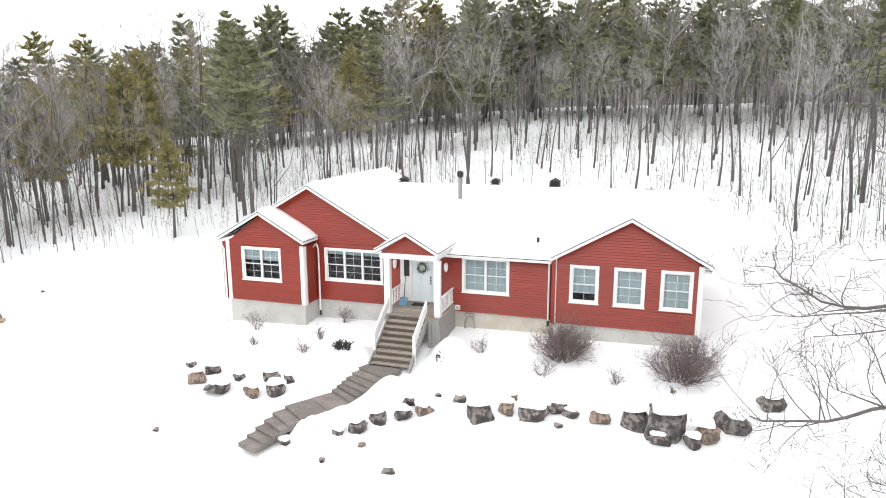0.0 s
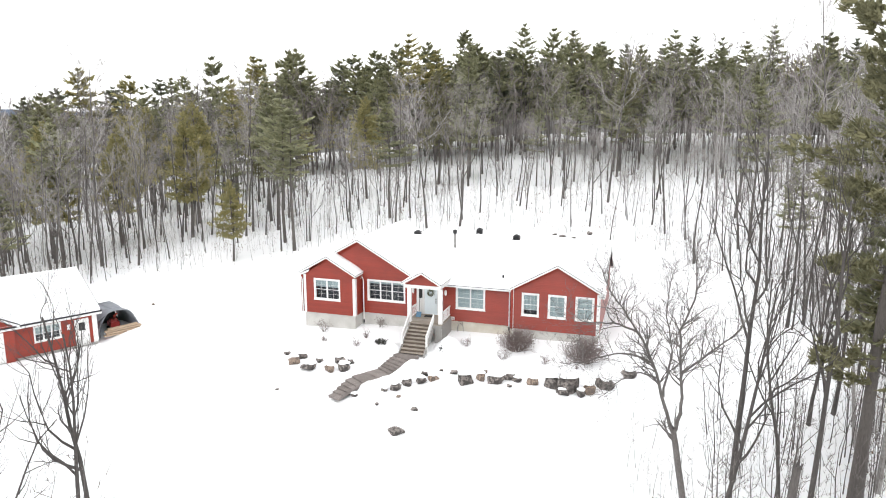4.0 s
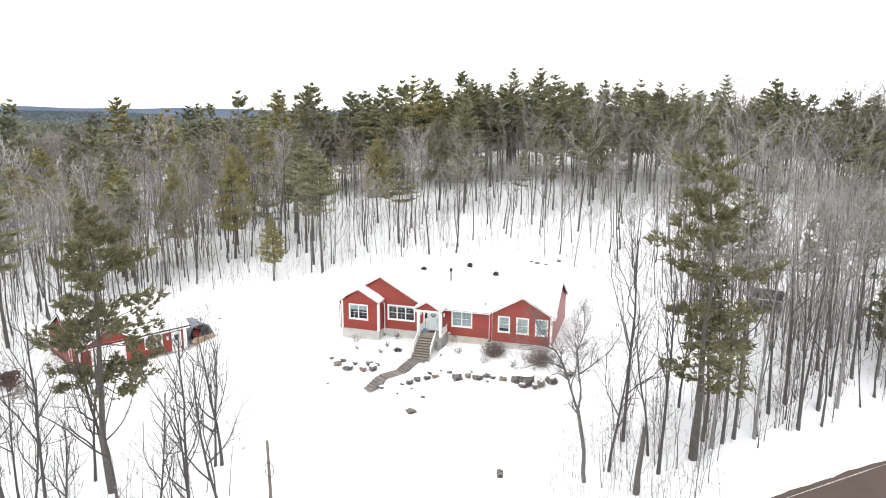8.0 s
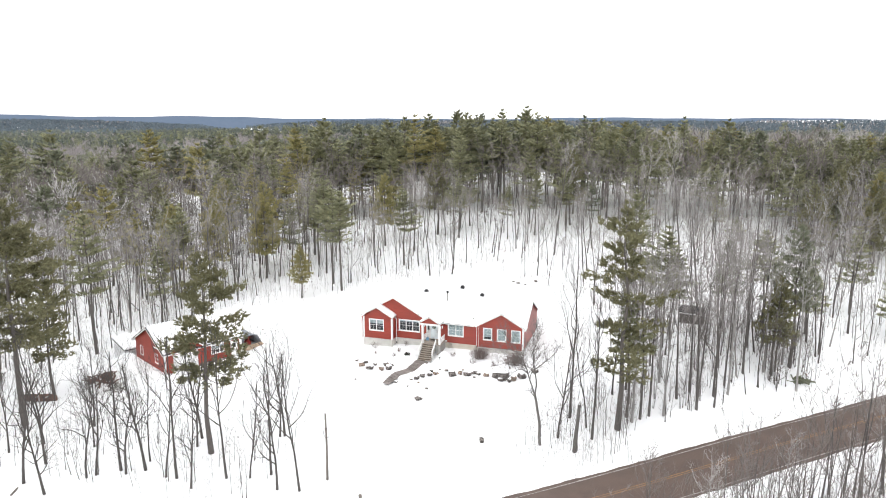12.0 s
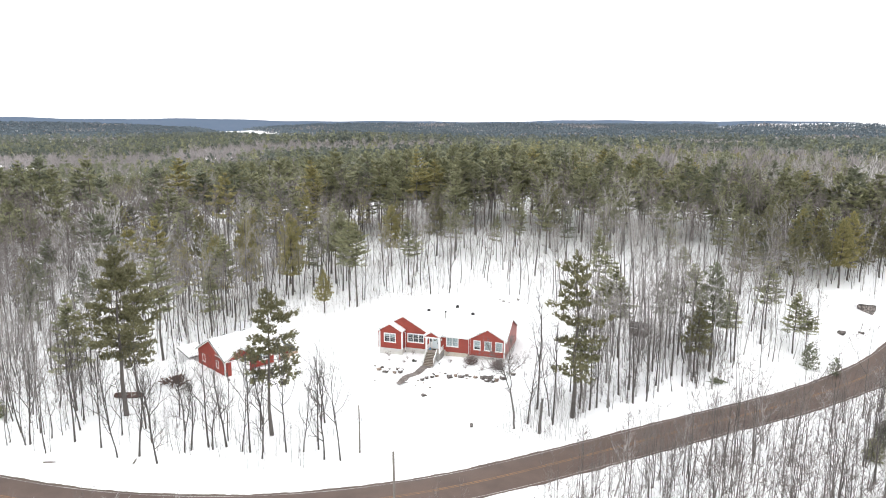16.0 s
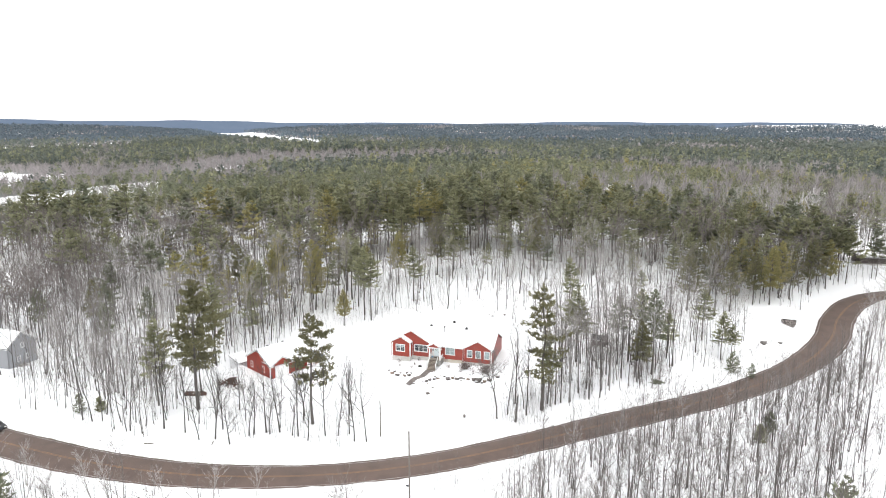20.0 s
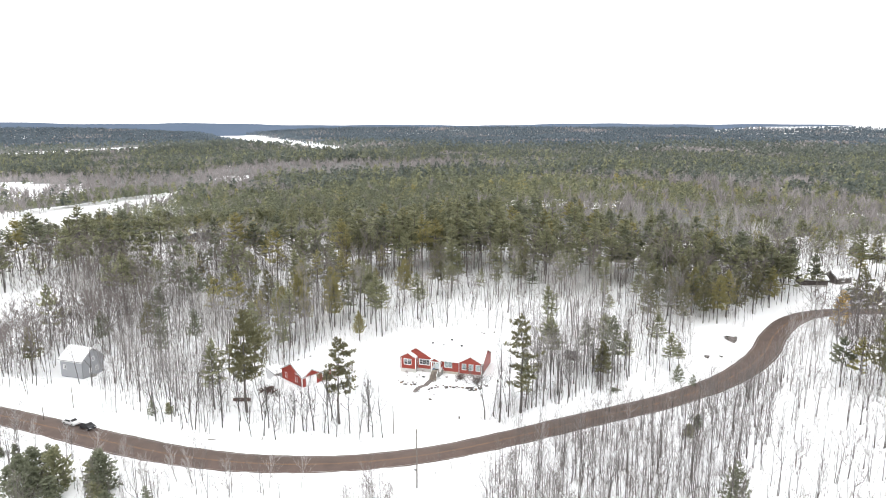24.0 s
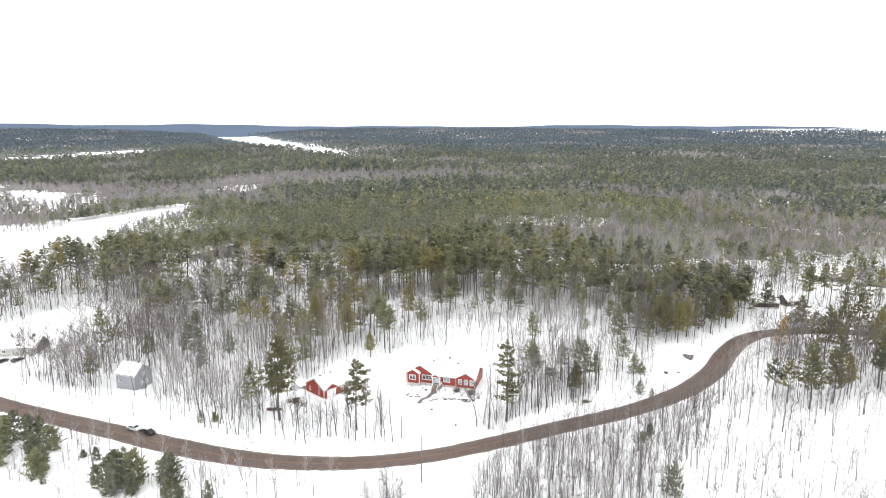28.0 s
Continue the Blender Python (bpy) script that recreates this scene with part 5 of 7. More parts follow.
for k, px, py, size in ((0, 39.4, 3.6, 0.66), (2, -33.4, 21.1, 0.55), (2, -62, 36, 0.95), (2, -55, 27, 0.85), (0, -70, 22, 0.9),
                        (2, 70, 50, 0.85), (0, 76, 58, 0.7), (0, -47.5, -18, 0.8), (2, -46, 30, 0.95), (2, -51, 38, 1.0), (0, -44, 46, 0.95), (2, -66, 46, 1.0), (2, -30, 52, 0.9), (1, -37, 40, 0.6), (0, -20, 58, 0.95), (0, 8, 66, 0.9),
                        (0, 60, 43, 0.75), (2, 73, 56, 0.85), (0, 50, 40, 0.8), (0, 66, 49, 0.7), (0, 82, 66, 0.85), (2, 88, 74, 0.8), (0, 56, 52, 0.85), (0, 104, 14, 1.1), (0, 111, 19, 0.9), (2, 116, 25, 0.75), (0, 115, 48, 1.0), (2, 131, 53, 1.0), (0, 128, 63, 1.0), (1, 137, 66, 0.9), (0, 108.5, 56, 0.98), (0, 122, 58, 0.95), (0, 126, 32, 1.05), (2, 131, 36, 1.0), 
                        (0, 117, 37, 0.9), (1, -108, -2, 0.8), (0, -118, -18, 0.75),
                        (1, 134, 27, 0.85), (0, 129, 114, 0.8), (1, 136, 117, 0.7), (0, 144, 120, 0.75), (1, 152, 124, 0.8), (2, 122, 108, 0.7),
                        (1, 34.5, 12, 0.7), (2, 63, 55, 0.85), (2, 68, 61, 0.8), (0, 60, 60, 0.9), (1, -83, -6, 0.75),
                        (1, -90, 2, 0.85), (0, -98, 6, 0.8), (1, -79, 4, 0.8)):
    copy_thing(mid_pines[k], stand(px, py, px, size))
small = tree_thing("small_spruce", *pine_tree(150, 5, 0.02, 1.9, 56, 6, 2, 0.5, 5, 0.85, False, 0.3, 0.2, 0.08), PINEBARK, SPRUCE, "small dark spruce growing in deep snow")
small.matrix_world = stand(-66, -60)
for px, py, size in ((58, 15.5, 0.9), (-62, -35, 0.7), (-78, -73, 0.6), (-37, -66, 0.8), (66, -36, 1.6), (-104, -58, 0.7), (61.5, 14, 0.6)):
    copy_thing(small, stand(px, py, px, size))
bushy = [tree_thing("young_pine", *pine_tree(160 + s, 8.5, 0.03, 3.2, 70, 12, 3, 0.7, 5, 0.62, False, 0.3, 0.35, 0.16), PINEBARK, (SPRUCE, NEEDLE)[s % 2], "bushy young pine in deep snow south of the road") for s in range(3)]
BUSHY = [(-109, -57, 0.8), (-105, -60, 0.9), (-98, -59, 1.0), (-94, -62, 0.85), (-91, -59, 1.05), (-88, -66, 0.9), (-84, -68, 1.0), (-82, -71, 0.9),
         (-63, -66, 1.0), (-60, -69, 1.0), (-57.5, -66, 1.1), (-59, -72, 0.95), (-55, -70, 1.0), (-51, -63, 0.9), (-48, -65, 0.95), (-66, -69, 0.7),
         (-46, -69, 0.75), (-41, -71, 0.6), (-33, -71, 0.7), (-29, -72, 0.55), (-112, -52, 0.7), (-100, -65, 0.9), (-97, -70, 1.0), (-75, -60, 0.35),
         (-79, -60, 0.4), (-58, -34, 0.4), (-101, -53, 0.6), (-20, -74, 0.5), (59, -14, 0.45), (61, -11, 0.4)]
for k, (px, py, size) in enumerate(BUSHY):
    m = stand(px, py, px, size, 0.85 + 0.1 * (k % 4))
    if k < 3:
        bushy[k].matrix_world = m
        tagged(bushy[k], group="young pines south of the road")
    else:
        copy_thing(bushy[k % 3], m)
golden = tree_thing("yellowing_pine", *pine_tree(171, 12, 0.2, 3.2, 50, 12, 3, 0.55, 6, 0.7, True, 0.26, 0.3, 0.09), PINEBARK, GOLD, "dying golden-yellow pine beside the bend of the road")
golden.matrix_world = stand(102.5, 51, 0, 1.05)


# ---- the red house ----
house = thing("house", "single-storey red clapboard house with white trim and snow-covered gables", "house")


def wall_core(m, s0, s1, z0, z1, holes, depth=0.16, gable=None, shape=None):
    """A wall in its own plane (s along it, z up, outside towards -y), with openings; gable: middle, height of its point."""
    w = shape or Shape()
    ss = sorted({s0, s1, *[h[0] for h in holes], *[h[1] for h in holes]})
    zs = sorted({z0, z1, *[h[2] for h in holes], *[h[3] for h in holes]})
    for a, b in zip(ss[:-1], ss[1:]):
        for c, d in zip(zs[:-1], zs[1:]):
            if not any(h[0] <= a and b <= h[1] and h[2] <= c and d <= h[3] for h in holes):
                w.box(a, b, 0, depth, c, d, m)
    if gable:
        c, top = gable
        p = [(s0, 0, z1), (s1, 0, z1), (c, 0, top), (s0, depth, z1), (s1, depth, z1), (c, depth, top)]
        w.add([m @ Vector(q) for q in p], [(0, 1, 2), (5, 4, 3), (0, 2, 5, 3), (1, 4, 5, 2)])
    return w


def clapboards(m, s0, s1, z0, z1, holes, gable=None, step=0.12):
    w = Shape()
    z = z0
    g = random.Random(int(s0 * 100) + 7)
    while z < (gable[1] if gable else z1) - 0.02:
        t = min(z + step, gable[1] if gable else z1)
        a, b = s0, s1
        if gable and t > z1:
            f = max((gable[1] - t) / (gable[1] - z1), 0)
            a, b = gable[0] + (s0 - gable[0]) * f, gable[0] + (s1 - gable[0]) * f
        cuts = sorted((h[0], h[1]) for h in holes if h[2] < t - 0.01 and h[3] > z + 0.01)
        pieces, at = [], a
        for c, d in cuts:
            if c > at:
                pieces.append((at, min(c, b)))
            at = max(at, d)
        if at < b:
            pieces.append((at, b))
        for c, d in pieces:
            while d - c > 0.02:
                e = min(c + g.uniform(2.2, 3.8), d)
                out = 0.05 + g.uniform(-0.003, 0.003)
                lip = z + 0.02
                q = [(c, -out, lip), (e, -out, lip), (e, -0.012, t), (c, -0.012, t), (c, 0, lip), (e, 0, lip)]
                w.add([m @ Vector(v) for v in q], [(0, 1, 2, 3), (4, 5, 1, 0)])
                c = e
        z = t
    return w


def window_unit(parent, m, s0, s1, z0, z1, units=2, cols=2, curtain=True, drop=0.0, trim=0.11):
    """Trimmed double-hung windows side by side; s0..z1 is the outside of the trim."""
    fr = Shape()
    for a, b, c, d in ((s0, s1, z1 - trim, z1), (s0, s1, z0, z0 + trim), (s0, s0 + trim, z0 + trim, z1 - trim), (s1 - trim, s1, z0 + trim, z1 - trim)):
        fr.box(a, b, -0.045, 0.03, c, d, m)
    fr.box(s0 - 0.03, s1 + 0.03, -0.07, -0.045, z0 - 0.01, z0 + 0.035, m)
    win = part("window", fr, WHITE, parent, "white-trimmed window")
    a0, a1, b0, b1 = s0 + trim, s1 - trim, z0 + trim, z1 - trim
    w = (a1 - a0) / units
    for i in range(units):
        l, r = a0 + i * w, a0 + (i + 1) * w
        zm = (b0 + b1) / 2
        sash = Shape()
        e = 0.045
        for c, d, y in ((zm - 0.02, b1, 0.0), (b0, zm + 0.02, 0.028)):
            sash.box(l, l + e, y, y + 0.028, c, d, m).box(r - e, r, y, y + 0.028, c, d, m)
            sash.box(l + e, r - e, y, y + 0.028, c, c + e, m).box(l + e, r - e, y, y + 0.028, d - e, d, m)
        if i:
            sash.box(l - 0.05, l + 0.05, -0.03, 0.06, b0, b1, m)
        part("sash", sash, WHITE, win)
        for c, d, y in ((zm - 0.02 + e, b1 - e, 0.012), (b0 + e, zm + 0.02 - e, 0.04)):
            pane = part("pane", Shape().box(l + e, r - e, y, y + 0.006, c, d, m), GLASS, win)
            pane.visible_shadow = False
            bars = Shape()
            for k in range(1, cols):
                x = l + e + (r - l - 2 * e) * k / cols
                bars.box(x - 0.007, x + 0.007, y - 0.008, y - 0.001, c, d, m)
            zc = (c + d) / 2
            bars.box(l + e, r - e, y - 0.007, y - 0.0005, zc - 0.007, zc + 0.007, m)
            part("glazing_bar", bars, WHITE, win)
        if curtain:
            cur = Shape()
            n = 14
            low = b0 + drop * (b1 - b0)
            pts = [(l + (r - l) * k / n, 0.10 + 0.018 * math.sin(k * 2.1), zz) for zz in (low, b1) for k in range(n + 1)]
            cur.add([m @ Vector(p) for p in pts], [(k, k + 1, k + n + 2, k + n + 1) for k in range(n)])
            part("curtain", cur, CURTAIN, win, "pale closed curtain")
    # Dark panel added behind the panes in place of an unlit room.
    back = Shape().box(s0, s1, 0.55, 0.6, z0 - 0.1, z1 + 0.1, m)
    part("room_shade", back, DIM, win)
    return win


def at_y(y):
    return Matrix.Translation((0, y, 0))


SB = 0.79
SOFFIT = 3.62
FACES = {
    "A": (-11.5, -7.34, -1.21, (-9.45, 5.1), [(-10.68, -8.53, 1.81, 3.46)]),
    "B": (-7.3, -3.0, 0.0, None, [(-6.88, -3.86, 1.75, 3.38)]),
    "C": (-0.9, 4.1, 0.0, None, [(0.0, 2.17, 1.70, 3.38)]),
    "R": (4.1, 10.1, -0.42, (7.25, 5.4), [(4.85, 6.06, 1.75, 3.41), (6.66, 7.91, 1.74, 3.41), (8.5, 9.75, 1.73, 3.42)]),
}
for key, (s0, s1, y, gable, holes) in FACES.items():
    m = at_y(y)
    inner = [(a + 0.1, b - 0.1, c + 0.1, d - 0.1) for a, b, c, d in holes]
    w = part("wall", wall_core(m, s0, s1, SB, SOFFIT, inner, gable=gable), RED, house)
    part("siding", clapboards(m, s0 + (0.14 if key != "B" and key != "C" else 0), s1 - (0.14 if key != "B" and key != "C" else 0), SB, SOFFIT, holes, gable), RED, w,
         "red lapped clapboards")
window_unit(house, at_y(-1.21), *FACES["A"][4][0], 2, 2, True, 0.62)
window_unit(house, at_y(0), *FACES["B"][4][0], 3, 2, True, 0.85)
window_unit(house, at_y(0), *FACES["C"][4][0], 2, 2, True)
for h, drop in zip(FACES["R"][4], (0.22, 0.0, 0.0)):
    window_unit(house, at_y(-0.42), *h, 1, 2, True, drop)
# big front gable over the left wing, behind the small one
bg = Shape()
bm_ = [(-11.75, 0, SOFFIT), (-3.0, 0, SOFFIT), (-3.35, 0, 3.92), (-7.55, 0, 6.26), (-11.75, 0, 3.92)]
bg.add([Vector(p) for p in bm_] + [Vector(p) + Vector((0, 0.16, 0)) for p in bm_], [(0, 1, 2, 3, 4), (9, 8, 7, 6, 5), (0, 4, 9, 5), (4, 3, 8, 9), (3, 2, 7, 8), (2, 1, 6, 7)])
gw = part("gable_wall", bg, RED, house)
part("siding", clapboards(at_y(0), -11.7, -3.35, SOFFIT, 3.92, [], (-7.55, 6.24)), RED, gw, "red lapped clapboards")
# entrance wall with its openings for door and sidelight
part("wall", wall_core(at_y(0), -3.0, -0.9, SB, SOFFIT, [(-2.98, -1.28, 1.08, 3.16)]), RED, house)
# side and back walls
for name, m, s0, s1, g in (("wall", pose(10.1, -0.42, 0, 0, 0, 90), 0, 10.1, (5.1, 5.85)), ("wall", pose(-11.75, 9.7, 0, 0, 0, -90), 0, 10.9, None),
                           ("wall", pose(-7.34, -1.05, 0, 0, 0, 90), 0, 1.05, None), ("wall", pose(4.1, -0.26, 0, 0, 0, -90), -0.16, 0.26, None),
                           ("wall", pose(10.1, 9.7, 0, 0, 0, 180), 0, 21.85, None)):
    w = part(name, wall_core(m, s0, s1, SB, SOFFIT, [], gable=g), RED, house)
    part("siding", clapboards(m, s0, s1, SB, SOFFIT, [], g), RED, w, "red lapped clapboards")
# foundation
for x0, x1, y0, y1, mat in ((-11.46, -7.38, -1.17, 0.0, CONCRETE), (-11.7, -2.9, 0.04, 9.66, CONCRETE), (-2.9, 4.2, 0.045, 9.66, CONCRETE_TAN), (4.2, 10.06, -0.38, 9.66, CONCRETE)):
    part("foundation", Shape().box(x0, x1, y0, y1, -1.2, SB - 0.003), mat, house, "bare poured concrete foundation")
# corner boards and downpipes
for x, y, z1 in ((-11.42, -1.26, 3.72), (-7.42, -1.26, 3.62), (4.2, -0.47, 3.66), (10.02, -0.47, 3.66)):
    part("corner_board", Shape().box(x - 0.1, x + 0.1, y, y + 0.05, SB, z1), WHITE, house)
part("corner_board", Shape().box(-7.34, -7.3, -1.2, -1.0, SB, 3.6), WHITE, house)
part("corner_board", Shape().box(10.1, 10.14, -0.42, -0.22, SB, 3.66), WHITE, house)
for x, y, z0 in ((-11.62, -1.3, -0.6), (-7.17, -0.09, 0.0), (3.93, -0.1, 0.5)):
    pipe = part("downpipe", Shape().tube([(x, y - 0.15, 3.55), (x, y, 3.3), (x, y, z0 + 0.25)], 0.045, 8), WHITE, house, "white downpipe")
    part("pipe_end", Shape().tube([(x, y, z0 + 0.25), (x, y - 0.02, z0)], 0.055, 8), BLACK, pipe)


def pitched(parent, axis, c, top, half, slope, a0, a1, rake=True, snow=0.13, skew=0.0, mat=SHINGLE, cut=0.0):
    """A gable roof: ridge along `axis` at c, from a0 (front) to a1; half: width of each slope on plan."""
    def P(o, a, z):
        return Vector((c + o, a, z)) if axis == "y" else Vector((a, c + o, z))
    roof = None
    g = random.Random(int(c * 31) + int(top * 7))
    for side in (-1, 1):
        e = side * half
        ez = top - slope * half
        sk = skew if side < 0 else 0.0
        quad = [P(0, a0, top), P(e, a0 + sk, ez), P(e, a1 - cut, ez), P(0, a1, top)]
        if (side > 0) == (axis == "y"):
            quad = quad[::-1]
        sh = Shape().slab(quad[::-1], (0, 0, -0.03))
        p = part("roof", sh, mat, parent, "dark shingle roof under snow")
        roof = roof or p
        # white fascia at the eave and rake boards under the shingles
        fb = Shape()
        q = [P(e - side * 0.02, a0 + sk, ez - 0.032), P(e - side * 0.02, a1 - cut, ez - 0.032), P(e - side * 0.06, a1 - cut, ez - 0.032), P(e - side * 0.06, a0 + sk, ez - 0.032)]
        fb.slab(q, (0, 0, -0.12))
        if rake:
            for aa in ((a0 + 0.01, a0 + 0.05), (a1 - 0.05, a1 - 0.01))[1 if skew else 0:2 if axis == "x" else 1]:
                q = [P(0, aa[0], top - 0.032), P(e, aa[0], ez - 0.032), P(e, aa[1], ez - 0.032), P(0, aa[1], top - 0.032)]
                fb.slab(q, (0, 0, -0.13))
            if skew:
                part("fascia", fb, WHITE, p, "white eave and rake boards")
                fb = Shape()
            q = [P(0, a0 + 0.05, top - 0.06), P(e, a0 + 0.05, ez - 0.06), P(e, a0 + 0.3, ez - 0.06), P(0, a0 + 0.3, top - 0.06)]
            fb.slab(q, (0, 0, -0.02))
        part("fascia", fb, WHITE, p, "white eave and rake boards")
        # snow lies in a soft, uneven sheet
        n, k = max(int(abs(a1 - a0) / 0.45), 2), max(int(half / 0.45), 2)
        v, f = [], []
        for layer in (0, 1):
            for i in range(n + 1):
                for j in range(k + 1):
                    u, w = i / n, j / k
                    edge = min(min(i, n - i), k - j) / 1.0
                    lift = snow * (0.45 if edge < 1 else 1.0) * g.uniform(0.85, 1.1) if layer else 0.004
                    jit = (g.uniform(-0.02, 0.02) if layer else 0) + (0.015 if edge < 1 else 0)
                    a = a0 + 0.012 + sk * w + (a1 - a0 - (sk + cut) * w - 0.024) * u
                    o = (e + side * 0.015) * w
                    v.append(P(o - side * jit * (j == k), a, top - slope * abs(o) + lift))
        m_ = (n + 1) * (k + 1)
        for i in range(n):
            for j in range(k):
                q = (i * (k + 1) + j, i * (k + 1) + j + 1, (i + 1) * (k + 1) + j + 1, (i + 1) * (k + 1) + j)
                f.append(tuple(t + m_ for t in (q if (side < 0) == (axis == "y") else q[::-1])))
        rim = [i * (k + 1) + k for i in range(n + 1)]
        for a, b in zip(rim[:-1], rim[1:]):
            f.append((a, b, b + m_, a + m_))
        for i in (0, n):
            row = [i * (k + 1) + j for j in range(k + 1)]
            for a, b in zip(row[:-1], row[1:]):
                f.append((a, b, b + m_, a + m_))
        part("snow_cover", Shape().add(v, f), ROOF_SNOW, p, "smooth white snow on the roof", smooth=False)
    return roof


RIDGE_Y, RIDGE_Z, MS = 4.7, 5.98, 0.49
pitched(house, "x", RIDGE_Y, RIDGE_Z, 5.05, MS, -7.55, 10.42, skew=4.4)
pitched(house, "y", -7.55, 6.36, 4.5, 0.56, -0.32, 9.75)
pitched(house, "y", -9.5, 5.2, 2.32, 0.56, -1.5, 0.3)
pitched(house, "y", 7.27, 5.52, 3.2, 0.565, -0.75, 3.7, cut=3.3)
pitched(house, "y", -1.82, 4.76, 1.45, 0.57, -2.36, 2.3, cut=1.6)
pitched(house, "y", -1.1, 5.25, 2.6, 0.45, 5.2, 13.0, rake=False)
part("wall", Shape().box(-3.4, 1.2, 9.7, 12.7, -0.5, 4.2), RED, house)

# porch: gable, beam, posts, deck, stairs
porch = thing("porch", "small white entrance porch with red gable and wooden stairs", "porch")
pw = part("gable", wall_core(at_y(-2.1), -3.05, -0.55, 3.78, 3.8, [], 0.1, (-1.82, 4.62)), RED, porch)
part("siding", clapboards(at_y(-2.1), -2.98, -0.62, 3.78, 3.8, [], (-1.82, 4.6)), RED, pw, "red lapped clapboards")
part("beam", Shape().box(-3.1, -0.5, -2.15, -1.95, 3.55, 3.78), WHITE, porch)
for x in (-3.0, -0.6):
    part("beam", Shape().box(x - 0.09, x + 0.09, -1.95, 0, 3.55, 3.78), WHITE, porch)
part("ceiling_board", Shape().box(-2.9, -0.7, -1.95, -0.01, 3.7, 3.76), WHITE, porch)
for x in (-2.78, -0.5):
    part("post", Shape().box(x - 0.13, x + 0.13, -2.16, -1.9, 1.1, 3.55), WHITE, porch)
DZ = 1.1
for k in range(15):
    part("deck_board", Shape().box(-3.0, -0.3, -2.32 + k * 0.155, -2.32 + k * 0.155 + 0.145, DZ - 0.04, DZ), DECK, porch)
part("deck_frame", Shape().box(-2.98, -0.32, -2.28, -0.02, DZ - 0.25, DZ - 0.045), GREYWOOD, porch)
for k in range(13):
    part("skirt_board", Shape().box(-0.35, -0.31, -2.28 + k * 0.172, -2.28 + k * 0.172 + 0.16, -0.35, DZ - 0.05), GREYWOOD, porch)
for k in range(3):
    part("skirt_board", Shape().box(-0.85 + k * 0.165, -0.85 + k * 0.165 + 0.155, -2.3, -2.26, -0.35, DZ - 0.05), GREYWOOD, porch)
for x, y0, y1 in ((-2.93, -1.85, -0.05), (-0.42, -1.85, -0.05)):
    rl = part("railing", Shape().box(x - 0.04, x + 0.04, y0, y1, DZ + 0.74, DZ + 0.8).box(x - 0.03, x + 0.03, y0, y1, DZ + 0.1, DZ + 0.15), WHITE, porch)
    for k in range(9):
        y = y0 + 0.12 + k * (y1 - y0 - 0.24) / 8
        part("baluster", Shape().box(x - 0.018, x + 0.018, y - 0.018, y + 0.018, DZ + 0.15, DZ + 0.74), WHITE, rl)
stairs = thing("stairs", "weathered brown wooden stairs from porch to walk", "stairs")
RISE, RUN, NS = 0.178, 0.262, 8
for k in range(NS):
    z, y = DZ - RISE * (k + 1), -2.34 - RUN * k
    part("tread", Shape().box(-2.62, -0.98, y - RUN - 0.03, y - 0.14, z - 0.04, z).box(-2.62, -0.98, y - 0.135, y + 0.0, z - 0.04, z), DECK, stairs)
    part("riser", Shape().box(-2.6, -1.0, y - 0.03, y - 0.004, z + 0.002, z + RISE - 0.04), RISERWOOD, stairs)
for x in (-2.68, -0.92):
    sp = [(x - 0.03, -2.3, DZ - 0.05), (x - 0.03, -2.34 - RUN * NS, DZ - RISE * NS - 0.0), (x - 0.03, -2.34 - RUN * NS, DZ - RISE * NS - 0.3), (x - 0.03, -2.3, DZ - 0.45)]
    s = Shape().add([Vector(p) for p in sp] + [Vector(p) + Vector((0.06, 0, 0)) for p in sp],
                    [(0, 3, 2, 1), (4, 5, 6, 7), (0, 1, 5, 4), (2, 3, 7, 6), (1, 2, 6, 5), (0, 4, 7, 3)])
    part("stringer", s, GREYWOOD, stairs)
    q = [(x - 0.04, -2.3, DZ + 0.74), (x - 0.04, -3.8, DZ - 0.26), (x - 0.04, -3.8, DZ - 0.74), (x - 0.04, -2.3, DZ + 0.3)]
    s = Shape().add([Vector(p) for p in q] + [Vector(p) + Vector((0.08, 0, 0)) for p in q],
                    [(0, 3, 2, 1), (4, 5, 6, 7), (0, 1, 5, 4), (2, 3, 7, 6), (1, 2, 6, 5), (0, 4, 7, 3)])
    part("stair_rail", s, WHITE, stairs, "white panelled stair rail")
    part("newel", Shape().box(x - 0.06, x + 0.06, -3.9, -3.79, -0.5, DZ - 0.3), WHITE, stairs)

# door with sidelight
door = thing("door_1", "pale blue-white front door with a wreath", "door", kind="structure")
part("door_leaf", Shape().box(-2.38, -1.4, 0.0, 0.045, 1.1, 3.1), DOORBLUE, door)
for a, b, c, d in ((-2.26, -1.95, 1.25, 1.95), (-1.83, -1.52, 1.25, 1.95), (-2.26, -1.95, 2.1, 2.95), (-1.83, -1.52, 2.1, 2.95)):
    part("door_panel", Shape().box(a, b, -0.012, 0.002, c, d), DOORBLUE, door)
part("door_frame", Shape().box(-2.98, -2.9, -0.03, 0.12, 1.08, 3.16).box(-2.46, -2.38, -0.03, 0.12, 1.08, 3.16).box(-1.4, -1.28, -0.03, 0.12, 1.08, 3.16)
     .box(-2.9, -2.46, -0.03, 0.12, 3.1, 3.16).box(-2.38, -1.4, -0.03, 0.12, 3.1, 3.16).box(-2.9, -2.46, -0.02, 0.1, 1.08, 2.2), WHITE, door)
part("sidelight", Shape().box(-2.82, -2.54, 0.03, 0.05, 2.26, 3.04), BLACK, door, "dark narrow glass beside the door")
